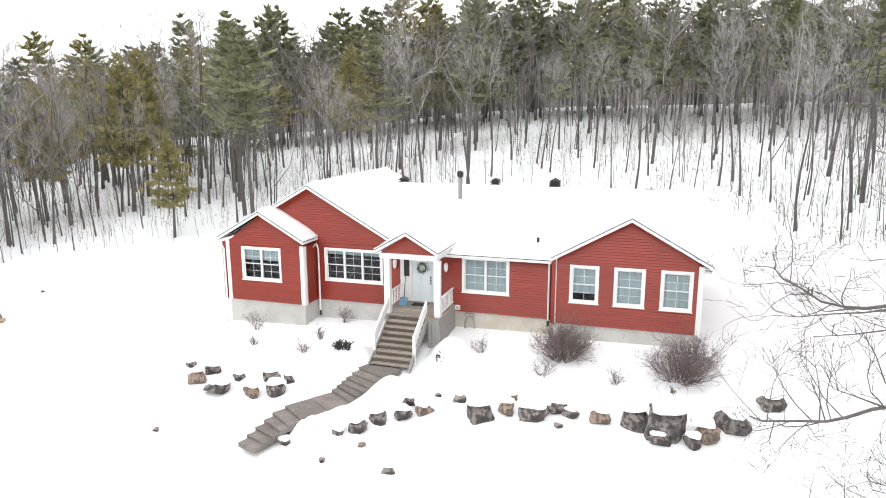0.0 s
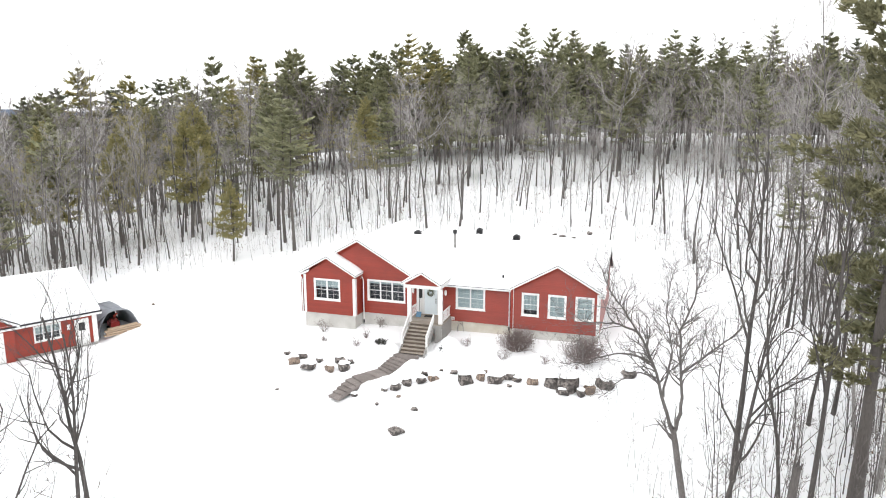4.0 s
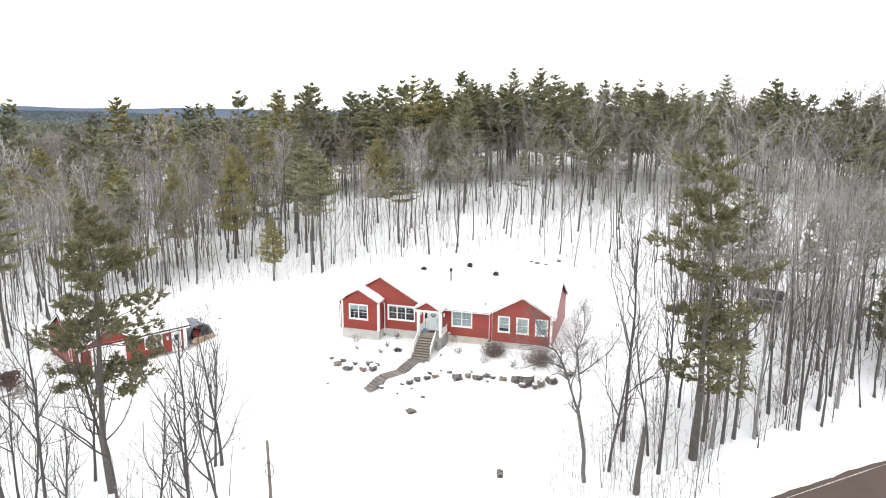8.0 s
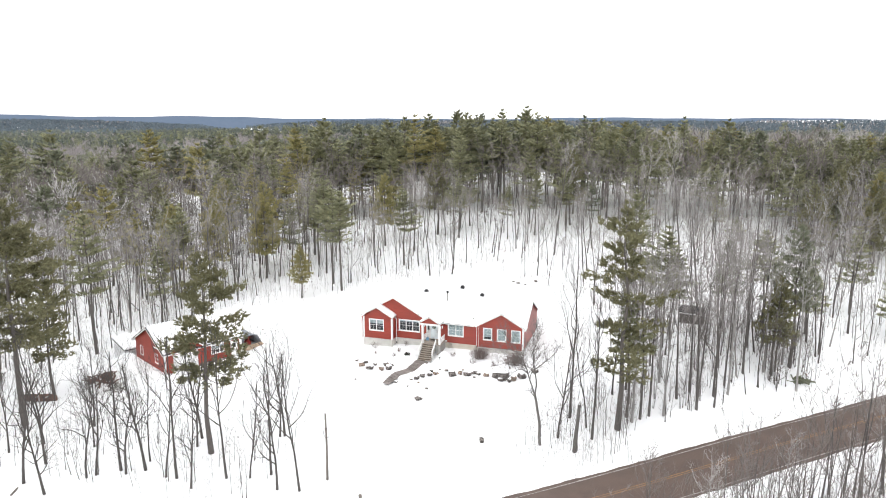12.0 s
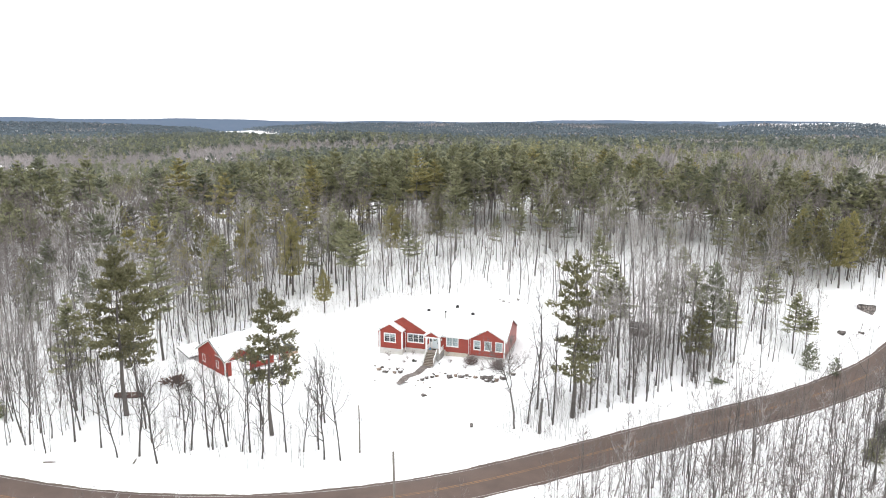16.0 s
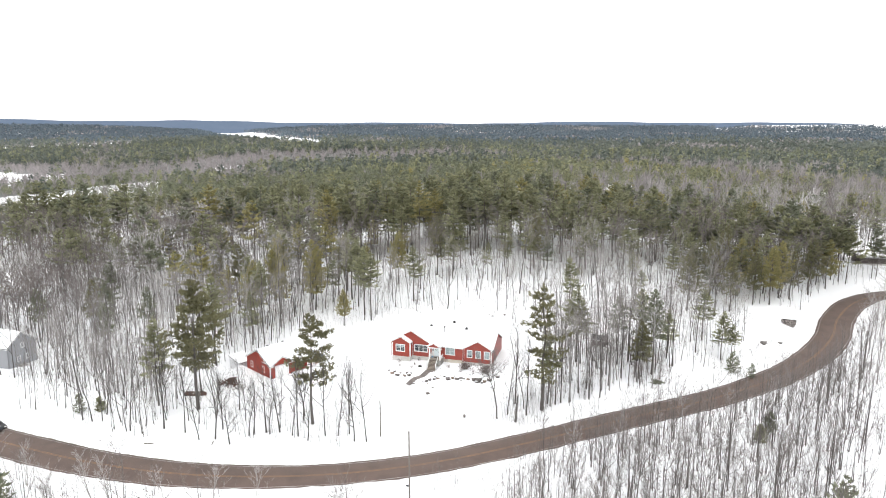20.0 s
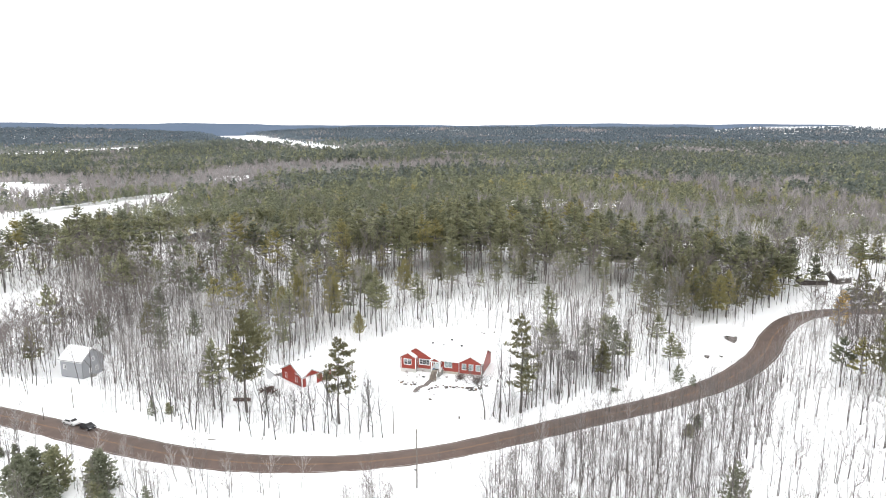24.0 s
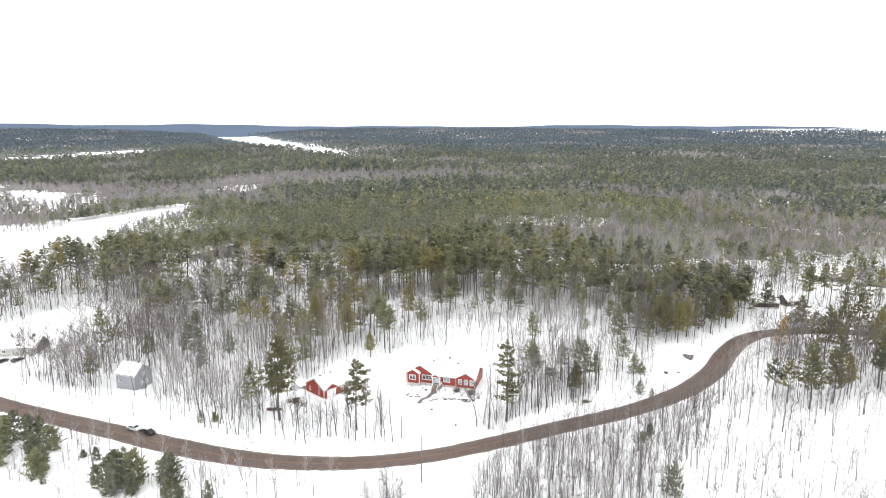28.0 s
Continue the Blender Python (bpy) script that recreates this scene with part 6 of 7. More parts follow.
part("sidelight_frame", Shape().box(-2.9, -2.82, 0, 0.1, 2.2, 3.1).box(-2.54, -2.46, 0, 0.1, 2.2, 3.1).box(-2.82, -2.54, 0, 0.1, 2.2, 2.26).box(-2.82, -2.54, 0, 0.1, 3.04, 3.1), WHITE, door)
for z in (2.0, 2.14, 2.28):
    part("handle", Shape().box(-1.52, -1.47, -0.05, 0.0, z - 0.04, z + 0.04), BLACK, door, "black door hardware")
g = random.Random(3)
wr = Shape()
for k in range(240):
    a = g.uniform(0, 6.283)
    r = 0.2 + g.gauss(0, 0.035)
    p = Vector((-1.89 + math.cos(a) * r, -0.06 + g.uniform(-0.03, 0.03), 2.72 + math.sin(a) * r))
    spike(wr, p, p + Vector((g.gauss(0, 0.06), g.gauss(-0.03, 0.03), g.gauss(0, 0.06))), 0.014)
solid("wreath", wr, SPRUCE, "dark evergreen wreath hanging on the front door", "wreath")
for x in (-3.2, -0.72):
    lamp = thing("wall_lamp", "white lantern lamp beside the front door", "lamp", group="porch lamps")
    part("bracket", Shape().box(x - 0.05, x + 0.05, -0.05, -0.005, 2.75, 3.0), WHITE, lamp)
    part("lantern", Shape().tube([(x, -0.16, 2.62), (x, -0.16, 2.72), (x, -0.16, 2.96), (x, -0.16, 3.06)], [0.03, 0.085, 0.1, 0.02], 8), WHITE, lamp)
shovel = thing("snow_shovel", "blue plastic snow shovel leaning by the door", "shovel")
part("blade", Shape().add([(-2.72, -0.95, 1.12), (-2.36, -0.95, 1.12), (-2.36, -0.72, 1.45), (-2.72, -0.72, 1.45), (-2.72, -0.92, 1.1), (-2.36, -0.92, 1.1), (-2.36, -0.69, 1.43), (-2.72, -0.69, 1.43)],
                          [(0, 1, 2, 3), (7, 6, 5, 4), (0, 4, 5, 1), (1, 5, 6, 2), (2, 6, 7, 3), (3, 7, 4, 0)]), BLUE, shovel)
part("shaft", Shape().tube([(-2.54, -0.72, 1.42), (-2.72, -0.06, 2.3)], 0.017, 6), BLACK, shovel)
solid("doormat", Shape().box(-2.2, -1.5, -0.75, -0.3, DZ + 0.002, DZ + 0.018), RUBBER, "dark mat lying before the front door", "doormat")
for x in (-0.53, -0.2):
    vb = thing("outlet_box", "white square vent box on red siding", "vent box", group="boxes on the wall")
    part("box", Shape().box(x - 0.12, x + 0.12, -0.07, -0.02, 0.87, 1.09), WHITE, vb)
    part("cover", Shape().box(x - 0.075, x + 0.075, -0.085, -0.071, 0.9, 1.04), CONCRETE, vb)
meter = solid("meter_box", Shape().box(-0.9, -0.72, -0.12, -0.02, 1.22, 1.46), WHITE, "white meter box on the wall", "meter box")
reel = thing("hose_reel", "garden hose coiled on a wall hanger", "hose")
part("hanger", Shape().tube([(0.2, -0.1, 0.62), (0.2, -0.12, 0.78), (0.56, -0.12, 0.78), (0.56, -0.1, 0.62)], 0.015, 6), BLACK, reel)
for k in range(4):
    ring = [(0.38 + 0.2 * math.sin(a) * (1 + 0.06 * k), -0.02 - 0.03 * k, 0.22 + 0.42 * math.cos(a) * (1 + 0.04 * k) - 0.02 * k) for a in np.linspace(0, 6.283, 22)]
    part("hose_coil", Shape().tube(ring, 0.018, 6, False), GREYWOOD, reel)

# things on the roof


def roof_z(y):
    return RIDGE_Z - MS * abs(y - RIDGE_Y)


def roof_vent(x, y, z, tall=0.62):
    v = thing("roof_vent", "black louvred square vent on the snowy roof", "roof vent", group="roof vents")
    part("neck", Shape().box(x - 0.17, x + 0.17, y - 0.17, y + 0.17, z - 0.2, z + tall - 0.1), BLACK, v)
    for k in range(4):
        zz = z + tall - 0.42 + k * 0.1
        s = Shape().slab([(x - 0.26, y - 0.26, zz), (x + 0.26, y - 0.26, zz), (x + 0.26, y + 0.26, zz), (x - 0.26, y + 0.26, zz)], (0, 0, -0.045))
        part("louvre", s, BLACK, v)
    part("cap", Shape().add([(x - 0.24, y - 0.24, z + tall - 0.08), (x + 0.24, y - 0.24, z + tall - 0.08), (x + 0.24, y + 0.24, z + tall - 0.08), (x - 0.24, y + 0.24, z + tall - 0.08), (x, y, z + tall + 0.06)],
                            [(0, 1, 4), (1, 2, 4), (2, 3, 4), (3, 0, 4), (3, 2, 1, 0)]), BLACK, v)


roof_vent(-4.72, 5.2, 5.72)
roof_vent(3.34, 4.95, 5.84)
roof_vent(-1.1, 11.0, 5.25, 0.55)
flue = thing("flue_pipe", "steel chimney pipe with black cap on the roof", "chimney pipe")
fz = roof_z(3.25) + 0.1
part("base_collar", Shape().tube([(-1.05, 3.25, fz - 0.2), (-1.05, 3.25, fz + 0.1), (-1.05, 3.25, fz + 0.16)], [0.3, 0.24, 0.1], 12), ROOF_SNOW, flue)
part("pipe", Shape().tube([(-1.05, 3.25, fz - 0.1), (-1.05, 3.25, 6.62)], 0.1, 12), PIPE, flue, smooth=True)
part("cap", Shape().tube([(-1.05, 3.25, 6.58), (-1.05, 3.25, 6.66), (-1.05, 3.25, 6.86), (-1.05, 3.25, 6.9)], [0.1, 0.16, 0.16, 0.05], 12), BLACK, flue)
solid("vent_stub", Shape().tube([(3.3, 0.6, roof_z(0.6) - 0.05), (3.3, 0.6, roof_z(0.6) + 0.32)], 0.06, 8), BLACK, "short black vent pipe in the roof snow", "vent pipe")

# ---- walk, stones and shrubs ----
garden_walk = thing("garden_walk", "brown paver walk with steps through the snow", "walk")


def paver(cx, cy, z, along, wide, yaw):
    m = pose(cx, cy, z, 0, 0, yaw)
    return part("paver", Shape().box(-along / 2, along / 2, -wide / 2, wide / 2, -0.16, 0, m), PAVER, garden_walk)


paver(-2.1, -4.75, -0.42, 1.0, 1.5, 66)
paver(-2.32, -5.35, -0.47, 0.55, 1.45, 66)
for k in range(4):
    paver(-2.4 - 0.11 * k, -5.75 - 0.24 * k, -0.54 - 0.095 * k, 0.5, 1.35, 63 - 2 * k)
paver(-3.07, -6.99, -0.93, 1.06, 1.36, 55)
paver(-3.68, -7.86, -0.95, 1.06, 1.36, 55)
for k in range(5):
    paver(-4.12 - 0.13 * k, -8.5 - 0.36 * k, -1.05 - 0.095 * k, 0.5, 1.3 - 0.12 * k, 57 + 4 * k)


def stone(seed, w):
    """A rough boulder of about width w, resting at the origin."""
    g = random.Random(seed)
    bm = bmesh.new()
    bmesh.ops.create_icosphere(bm, subdivisions=3, radius=0.5)
    for v in bm.verts:
        v.co += Vector((g.uniform(-1, 1), g.uniform(-1, 1), g.uniform(-1, 1))) * 0.02
    g.random()
    o = Vector((g.uniform(0, 50), g.uniform(0, 50), g.uniform(0, 50)))
    sx, sy, sz = g.uniform(0.9, 1.15), g.uniform(0.6, 0.9), g.uniform(0.6, 0.95)
    cuts = [(Vector((g.gauss(0, 1), g.gauss(0, 1), g.gauss(0, 0.8))).normalized(), g.uniform(0.2, 0.38)) for _ in range(12)]
    for v in bm.verts:
        for nrm, d in cuts:
            over = v.co.dot(nrm) - d
            if over > 0:
                v.co -= nrm * over * 0.97
        v.co *= 1.14 + 0.2 * noise.noise(v.co * 3.2 + o) + 0.1 * noise.noise(v.co * 8 + o)
        v.co = Vector((v.co.x * sx * w * 1.15, v.co.y * sy * w * 1.15, min(v.co.z * sz * w * 1.2, 0.4 * w + 0.3 * w * noise.noise(v.co * 4 + o)) + 0.14 * w))
    me = bpy.data.meshes.new("stone")
    bm.to_mesh(me)
    bm.free()
    return me


def stone_cap(me, w, seed):
    """Snow lying on the back and top of a boulder."""
    g = random.Random(seed)
    s = Shape()
    n, k = 16, 5
    top = max(v.co.z for v in me.vertices)
    rx = max(abs(v.co.x) for v in me.vertices) * (0.6 + 0.25 * g.random())
    ry = max(abs(v.co.y) for v in me.vertices) * 0.85
    for i in range(k + 1):
        f = i / k
        for j in range(n):
            a = 6.283 * j / n
            r = math.sin(f * 1.571) * (1 + 0.14 * math.sin(3 * a + seed) + 0.07 * math.sin(5 * a))
            s.v.append((math.cos(a) * r * rx, math.sin(a) * r * ry + 0.12 * ry, top + w * (0.1 - 0.16 * f ** 3 + 0.02 * g.random())))
    for i in range(k):
        s.f += [(i * n + j, (i + 1) * n + j, (i + 1) * n + (j + 1) % n, i * n + (j + 1) % n) for j in range(n)]
    return s


# snow drifted against the walk and the stairs
WALK = spline([(-1.95, -4.3, -0.42), (-2.25, -5.2, -0.47), (-2.5, -5.95, -0.62), (-2.78, -6.55, -0.88), (-3.25, -7.25, -0.94), (-3.85, -8.1, -0.96), (-4.2, -8.7, -1.1), (-4.75, -10.1, -1.5)], 6)
bump = np.random.RandomState(3).uniform(-0.03, 0.03, (4, len(WALK)))
for side in (-1, 1):
    nrm = frames_along(WALK)
    far_z = ground(WALK[:, 0] + nrm[:, 0] * side * 2.4, WALK[:, 1] + nrm[:, 1] * side * 2.4) - 0.06
    fade = smooth(0.0, 0.12, np.linspace(0, 1, len(WALK))) * (1 - smooth(0.8, 0.97, np.linspace(0, 1, len(WALK))))
    near_z = ground(WALK[:, 0] + nrm[:, 0] * side * 0.9, WALK[:, 1] + nrm[:, 1] * side * 0.9) - 0.08
    top = WALK[:, 2] * fade + np.minimum(near_z, WALK[:, 2]) * (1 - fade)
    prof = [((0.64 + bump[0]) * side, top - 0.06), ((0.72 + bump[1]) * side, top + (0.03 + bump[2]) * fade), ((1.1 + bump[1]) * side, top + (0.05 + bump[3]) * fade), (2.4 * side + 0 * far_z, far_z)]
    drift = new("snow_drift", ribbon("snow_drift", WALK, prof if side > 0 else prof[::-1], SNOW))
    tagged(drift, "soft snow drifted against the paver walk", "snow drift", kind="structure")


def mound(cx, cy, rx, ry, top, label):
    s, n, k = Shape(), 28, 7
    for i in range(k + 1):
        for j in range(n):
            a, f = 6.283 * j / n, i / k
            x, y = cx + math.cos(a) * rx * f, cy + math.sin(a) * ry * f
            z = gz(x, y) - 0.06
            s.v.append((x, y, z + max(top - z, 0.1) * (math.cos(f * math.pi) * 0.5 + 0.5) + 0.02 * math.sin(5 * a + 3 * f) * (f < 1)))
    for i in range(k):
        s.f += [(i * n + j, (i + 1) * n + j, (i + 1) * n + (j + 1) % n, i * n + (j + 1) % n) for j in range(n)]
    solid("snow_drift", s, SNOW, label, "snow drift", kind="structure", smooth=True)


mound(0.3, -2.6, 1.3, 1.7, 0.45, "snow heaped beside the stairs and porch")
mound(-0.2, -4.2, 0.85, 1.0, -0.2, "snow heaped at the foot of the stairs")
mound(-3.5, -3.7, 0.95, 1.5, -0.05, "snow heaped against the stair stringer")

STONES_A = [(-10.6, -5.5, 0.39), (-9.4, -6.6, 0.84), (-9.3, -5.8, 0.57), (-8.0, -7.0, 0.99), (-7.8, -6.0, 0.42), (-6.5, -7.0, 0.67), (-6.5, -5.9, 0.69),
            (-5.7, -6.7, 0.85), (-5.6, -5.8, 0.5), (-5.3, -7.4, 0.43), (-3.7, -9.4, 0.47), (-2.0, -8.6, 0.44), (-1.5, -8.2, 0.68), (-1.0, -8.9, 0.27)]
STONES_B = [(-1.0, -7.6, 0.73), (-0.2, -7.2, 0.57), (-0.2, -6.4, 0.55), (0.5, -6.8, 0.66), (0.7, -5.7, 0.26), (1.6, -5.9, 0.46), (2.6, -6.8, 1.04),
            (3.5, -6.2, 0.65), (4.4, -6.4, 0.99), (5.2, -5.9, 0.6), (5.7, -6.0, 0.55), (6.8, -6.2, 0.62), (7.8, -6.2, 0.96), (8.9, -6.4, 1.34)]
STONES_C = [(8.6, -7.0, 0.66), (10.0, -6.4, 0.85), (9.7, -7.0, 0.61), (11.0, -5.8, 1.08), (12.3, -4.3, 0.7), (3.5, -5.4, 0.46), (0.4, -9.9, 0.4), (-2.0, -9.9, 0.23),
            (-8.9, -9.7, 0.25), (-31.4, 5.4, 0.31), (5.4, -6.7, 0.31), (0.2, -12.3, 0.75), (9.1, -18.0, 0.7), (65.8, 29.0, 1.3), (72.8, 42.0, 2.4), (69.7, 31.7, 1.0)]
for k, (px, py, w) in enumerate(STONES_A + STONES_B + STONES_C):
    st = thing("boulder", "rough grey-brown field boulder capped with snow", "boulder", stand(px, py, 0.0, 1, 1, 0.0), group="boulders edging the garden")
    me = stone(k + 1, w * 1.12)
    me.materials.append(ROCK_TAN if k % 4 == 1 and k != 41 else ROCK)
    part("stone", me, None, st)
    if w > 0.35 and k not in (39, 40):
        part("snow_cap", stone_cap(me, w, k), ROOF_SNOW, st, smooth=True)

for k, (px, py, w, hgt) in enumerate(((4.9, -2.2, 2.9, 1.75), (9.4, -2.9, 3.4, 1.9))):
    solid("shrub", shrub(200 + k, hgt * 0.92, w * 0.5, 120, 0.0062, 0.3), SHRUB, "dense round leafless reddish-brown shrub by the house", "shrub", stand(px, py), "large shrubs")
for k, (px, py, w) in enumerate(((-9.6, -1.9, 1.35), (-5.7, -0.5, 1.08), (-6.0, -2.3, 0.77), (-4.6, -3.0, 0.99), (0.0, -3.3, 0.93), (1.5, -2.3, 0.95), (4.3, -3.6, 1.1),
                                 (7.1, -3.7, 0.85), (-6.2, -3.6, 0.74), (-8.9, -3.3, 0.51), (9.1, -3.9, 0.3))):
    if k in (3, 4):
        solid("garden_plant", shrub(220 + k, 0.45 * w, w * 0.5, 16, 0.022, 0.3), EVERGREEN, "low dark evergreen plant half buried in snow", "plant", stand(px, py), "garden plants")
    else:
        solid("garden_plant", shrub(220 + k, 0.85 * w, w * 0.55, 12, 0.005, 0.12), SHRUB, "thin leafless garden plant poking through snow", "plant", stand(px, py), "garden plants")


# ---- garage and the neighbours ----
def simple_house(name, label, m, length, depth, base, eave, ridge, wall_mat, over=0.35, found=0.5, cat="house", snowy=True):
    """A gabled building in its own frame: front along x at y=0, ridge along x. Returns the thing."""
    h = thing(name, label, cat)
    for k, (mm, s1, gab) in enumerate(((m, length, None), (m @ pose(length, 0, 0, 0, 0, 90), depth, (depth / 2, ridge - 0.15)),
                                      (m @ pose(length, depth, 0, 0, 0, 180), length, None), (m @ pose(0, depth, 0, 0, 0, -90), depth, (depth / 2, ridge - 0.15)))):
        if k == 0:
            continue
        w = part("wall", wall_core(mm, 0, s1, base + found, eave, [], gable=gab), wall_mat, h)
        part("siding", clapboards(mm, 0.1, s1 - 0.1, base + found, eave, [], gab, 0.16), wall_mat, w)
    part("foundation", Shape().box(0.03, length - 0.03, 0.03, depth - 0.03, base - 1.5, base + found, m), CONCRETE, h)
    for side in (0, 1):
        y0, sl = (-over, (ridge - eave) / (depth / 2))
        ez = eave - sl * over + 0.12
        e = -over if side == 0 else depth + over
        quad = [(-over, e, ez), (length + over, e, ez), (length + over, depth / 2, ridge + 0.12), (-over, depth / 2, ridge + 0.12)]
        quad = quad if side == 0 else quad[::-1]
        quad = [m @ Vector(q) for q in quad]
        r = part("roof", Shape().slab(quad, (0, 0, -0.1)), SHINGLE, h)
        cen = sum(quad, Vector()) / 4
        sq = [cen + (q - cen) * 0.985 + Vector((0, 0, 0.16)) for q in quad]
        if snowy:
            part("snow_cover", Shape().slab(sq, (0, 0, -0.15)), ROOF_SNOW, r, "thick snow on the roof")
        fa = Shape()
        for xa, xb in ((-over, -over + 0.04), (length + over - 0.04, length + over)):
            q = [(xa, e, ez - 0.1), (xb, e, ez - 0.1), (xb, depth / 2, ridge + 0.02), (xa, depth / 2, ridge + 0.02)]
            q = q if side == 0 else q[::-1]
            fa.slab([m @ Vector(p) for p in q], (0, 0, -0.16))
        q = [(-over, e, ez - 0.1), (length + over, e, ez - 0.1), (length + over, e + (0.04 if side == 0 else -0.04), ez - 0.1), (-over, e + (0.04 if side == 0 else -0.04), ez - 0.1)]
        fa.slab([m @ Vector(p) for p in (q if side == 0 else q[::-1])], (0, 0, -0.16))
        part("fascia", fa, WHITE, r)
    return h


def front_wall(h, m, length, base, eave, holes, mat, found=0.5, step=0.16):
    inner = [(a + 0.08, b - 0.08, c + 0.08, d - 0.08) for a, b, c, d in holes]
    w = part("wall", wall_core(m, 0, length, base + found, eave, [x for x in inner if x[2] > base + found] +
                               [(x[0], x[1], base + found, x[3]) for x in inner if x[2] <= base + found]), mat, h)
    part("siding", clapboards(m, 0.1, length - 0.1, base + found, eave, holes, None, step), mat, w)


GB, GE, GR = -2.85, 0.0, 2.5
gm = pose(-34.0, -13.2, 0, 0, 0, 63.3)
garage = simple_house("garage", "red clapboard garage with white doors and snowy roof", gm, 10.8, 9.2, GB, GE, GR, RED, found=0.2, cat="garage")
front_wall(garage, gm, 10.8, GB, GE, [(0.9, 4.4, GB, -0.35), (6.3, 8.2, -1.75, -0.45), (9.15, 10.2, GB, -0.55)], RED, 0.2)
window_unit(garage, gm, 6.3, 8.2, -1.75, -0.45, 3, 2, True, 0.5, 0.09)
gs = gm @ pose(0, 9.2, 0, 0, 0, -90)
for a in (1.6, 6.3):
    window_unit(garage, gs @ at_y(-0.03), a, a + 0.95, -1.9, -0.55, 1, 2, True, 0.4, 0.1)
gd = part("garage_door", Shape().box(1.0, 4.3, -0.33, -0.28, GB + 0.15, -0.4, gm), WHITE, garage, "white sectional garage door")
for k in range(4):
    part("door_panel", Shape().box(1.05, 4.25, -0.345, -0.331, GB + 0.2 + k * 0.57, GB + 0.2 + k * 0.57 + 0.52, gm), WHITE, gd)
# cross gable above the garage door
cg = part("gable_wall", wall_core(gm @ at_y(-0.3), 0.3, 5.0, -0.4, 0.15, [], 0.3, (2.65, 1.55)), RED, garage)
part("siding", clapboards(gm @ at_y(-0.3), 0.35, 4.95, -0.4, 0.15, [], (2.65, 1.5), 0.14), RED, cg)
for a, b in ((0.3, 1.0), (4.3, 5.0)):
    part("pier", Shape().box(a, b, -0.3, 0, GB, -0.4, gm), RED, garage)
for side in (-1, 1):
    quad = [(2.65, -0.65, 1.72), (2.65 + side * 2.7, -0.65, 0.12), (2.65 + side * 2.7, 3.2, 0.12), (2.65, 3.2, 1.72)]
    quad = [gm @ Vector(q) for q in (quad if side < 0 else quad[::-1])][::-1]
    r = part("roof", Shape().slab(quad, (0, 0, -0.08)), SHINGLE, garage)
    part("snow_cover", Shape().slab([q + Vector((0, 0, 0.16)) for q in quad], (0, 0, -0.15)), ROOF_SNOW, r)
    q = [(2.65, -0.66, 1.62), (2.65 + side * 2.7, -0.66, 0.02), (2.65 + side * 2.7, -0.62, 0.02), (2.65, -0.62, 1.62)]
    part("fascia", Shape().slab([gm @ Vector(p) for p in (q if side > 0 else q[::-1])], (0, 0, -0.16)), WHITE, r)
gdoor = part("side_door", Shape().box(9.23, 10.12, -0.03, 0.03, GB + 0.1, -0.63, gm), WHITE, garage, "white side door with small panes")
part("door_trim", Shape().box(9.15, 9.23, -0.05, 0.04, GB + 0.1, -0.55, gm).box(10.12, 10.2, -0.05, 0.04, GB + 0.1, -0.55, gm).box(9.23, 10.12, -0.05, 0.04, -0.63, -0.55, gm), WHITE, gdoor)
part("door_glass", Shape().box(9.45, 9.9, -0.045, -0.031, -1.5, -0.85, gm), BLACK, gdoor)
part("corner_board", Shape().box(10.45, 10.82, -0.05, 0.02, GB + 0.2, GE, gm), WHITE, garage)
part("corner_board", Shape().box(-0.03, 0.16, -0.05, 0.02, GB + 0.2, GE, gm), WHITE, garage)
part("corner_board", Shape().box(-0.06, -0.02, 0.0, 0.16, GB + 0.2, GE, gm), WHITE, garage)
part("lamp", Shape().box(8.6, 8.82, -0.12, -0.04, -1.2, -0.8, gm), WHITE, garage)
for x_, y_ in ((3.3, 6.2), (7.2, 6.2)):
    gv = gm @ Vector((x_, y_, 1.75))
    roof_vent(gv.x, gv.y, 1.75, 0.6)

# snow banked against the garage
def bank_along(p0, p1, n, top, sign):
    t = np.linspace(0, 1, n)[:, None]
    line = np.array(gm @ Vector(p0)) * (1 - t) + np.array(gm @ Vector(p1)) * t
    nrm = frames_along(line)
    z = [ground(line[:, 0] + nrm[:, 0] * o * sign, line[:, 1] + nrm[:, 1] * o * sign) for o in (0.0, 1.6, 4.5)]
    high = np.maximum(top(t[:, 0]), z[0] + 0.05)
    prof = [(0.0 * high, high), (sign * 0.7 + 0 * high, high - 0.04), (sign * 2.0 + 0 * high, np.maximum(high * 0.62 + z[1] * 0.38, z[1])), (sign * 4.5 + 0 * high, z[2] - 0.08)]
    ob = new("snow_bank", ribbon("snow_bank", line, prof if sign > 0 else prof[::-1], SNOW))
    tagged(ob, "snow banked against the garage wall", "snow bank", kind="structure")


bank_along((-3.6, -0.33, 0), (10.8, -0.33, 0), 40, lambda t: np.interp(t, [0, 0.22, 1], [-4.4, -2.72, -2.78]), -1)
bank_along((-0.02, -3.6, 0), (-0.02, 12.0, 0), 40, lambda t: np.interp(t, [0, 0.22, 1], [-4.4, -2.72, -2.6]), 1)

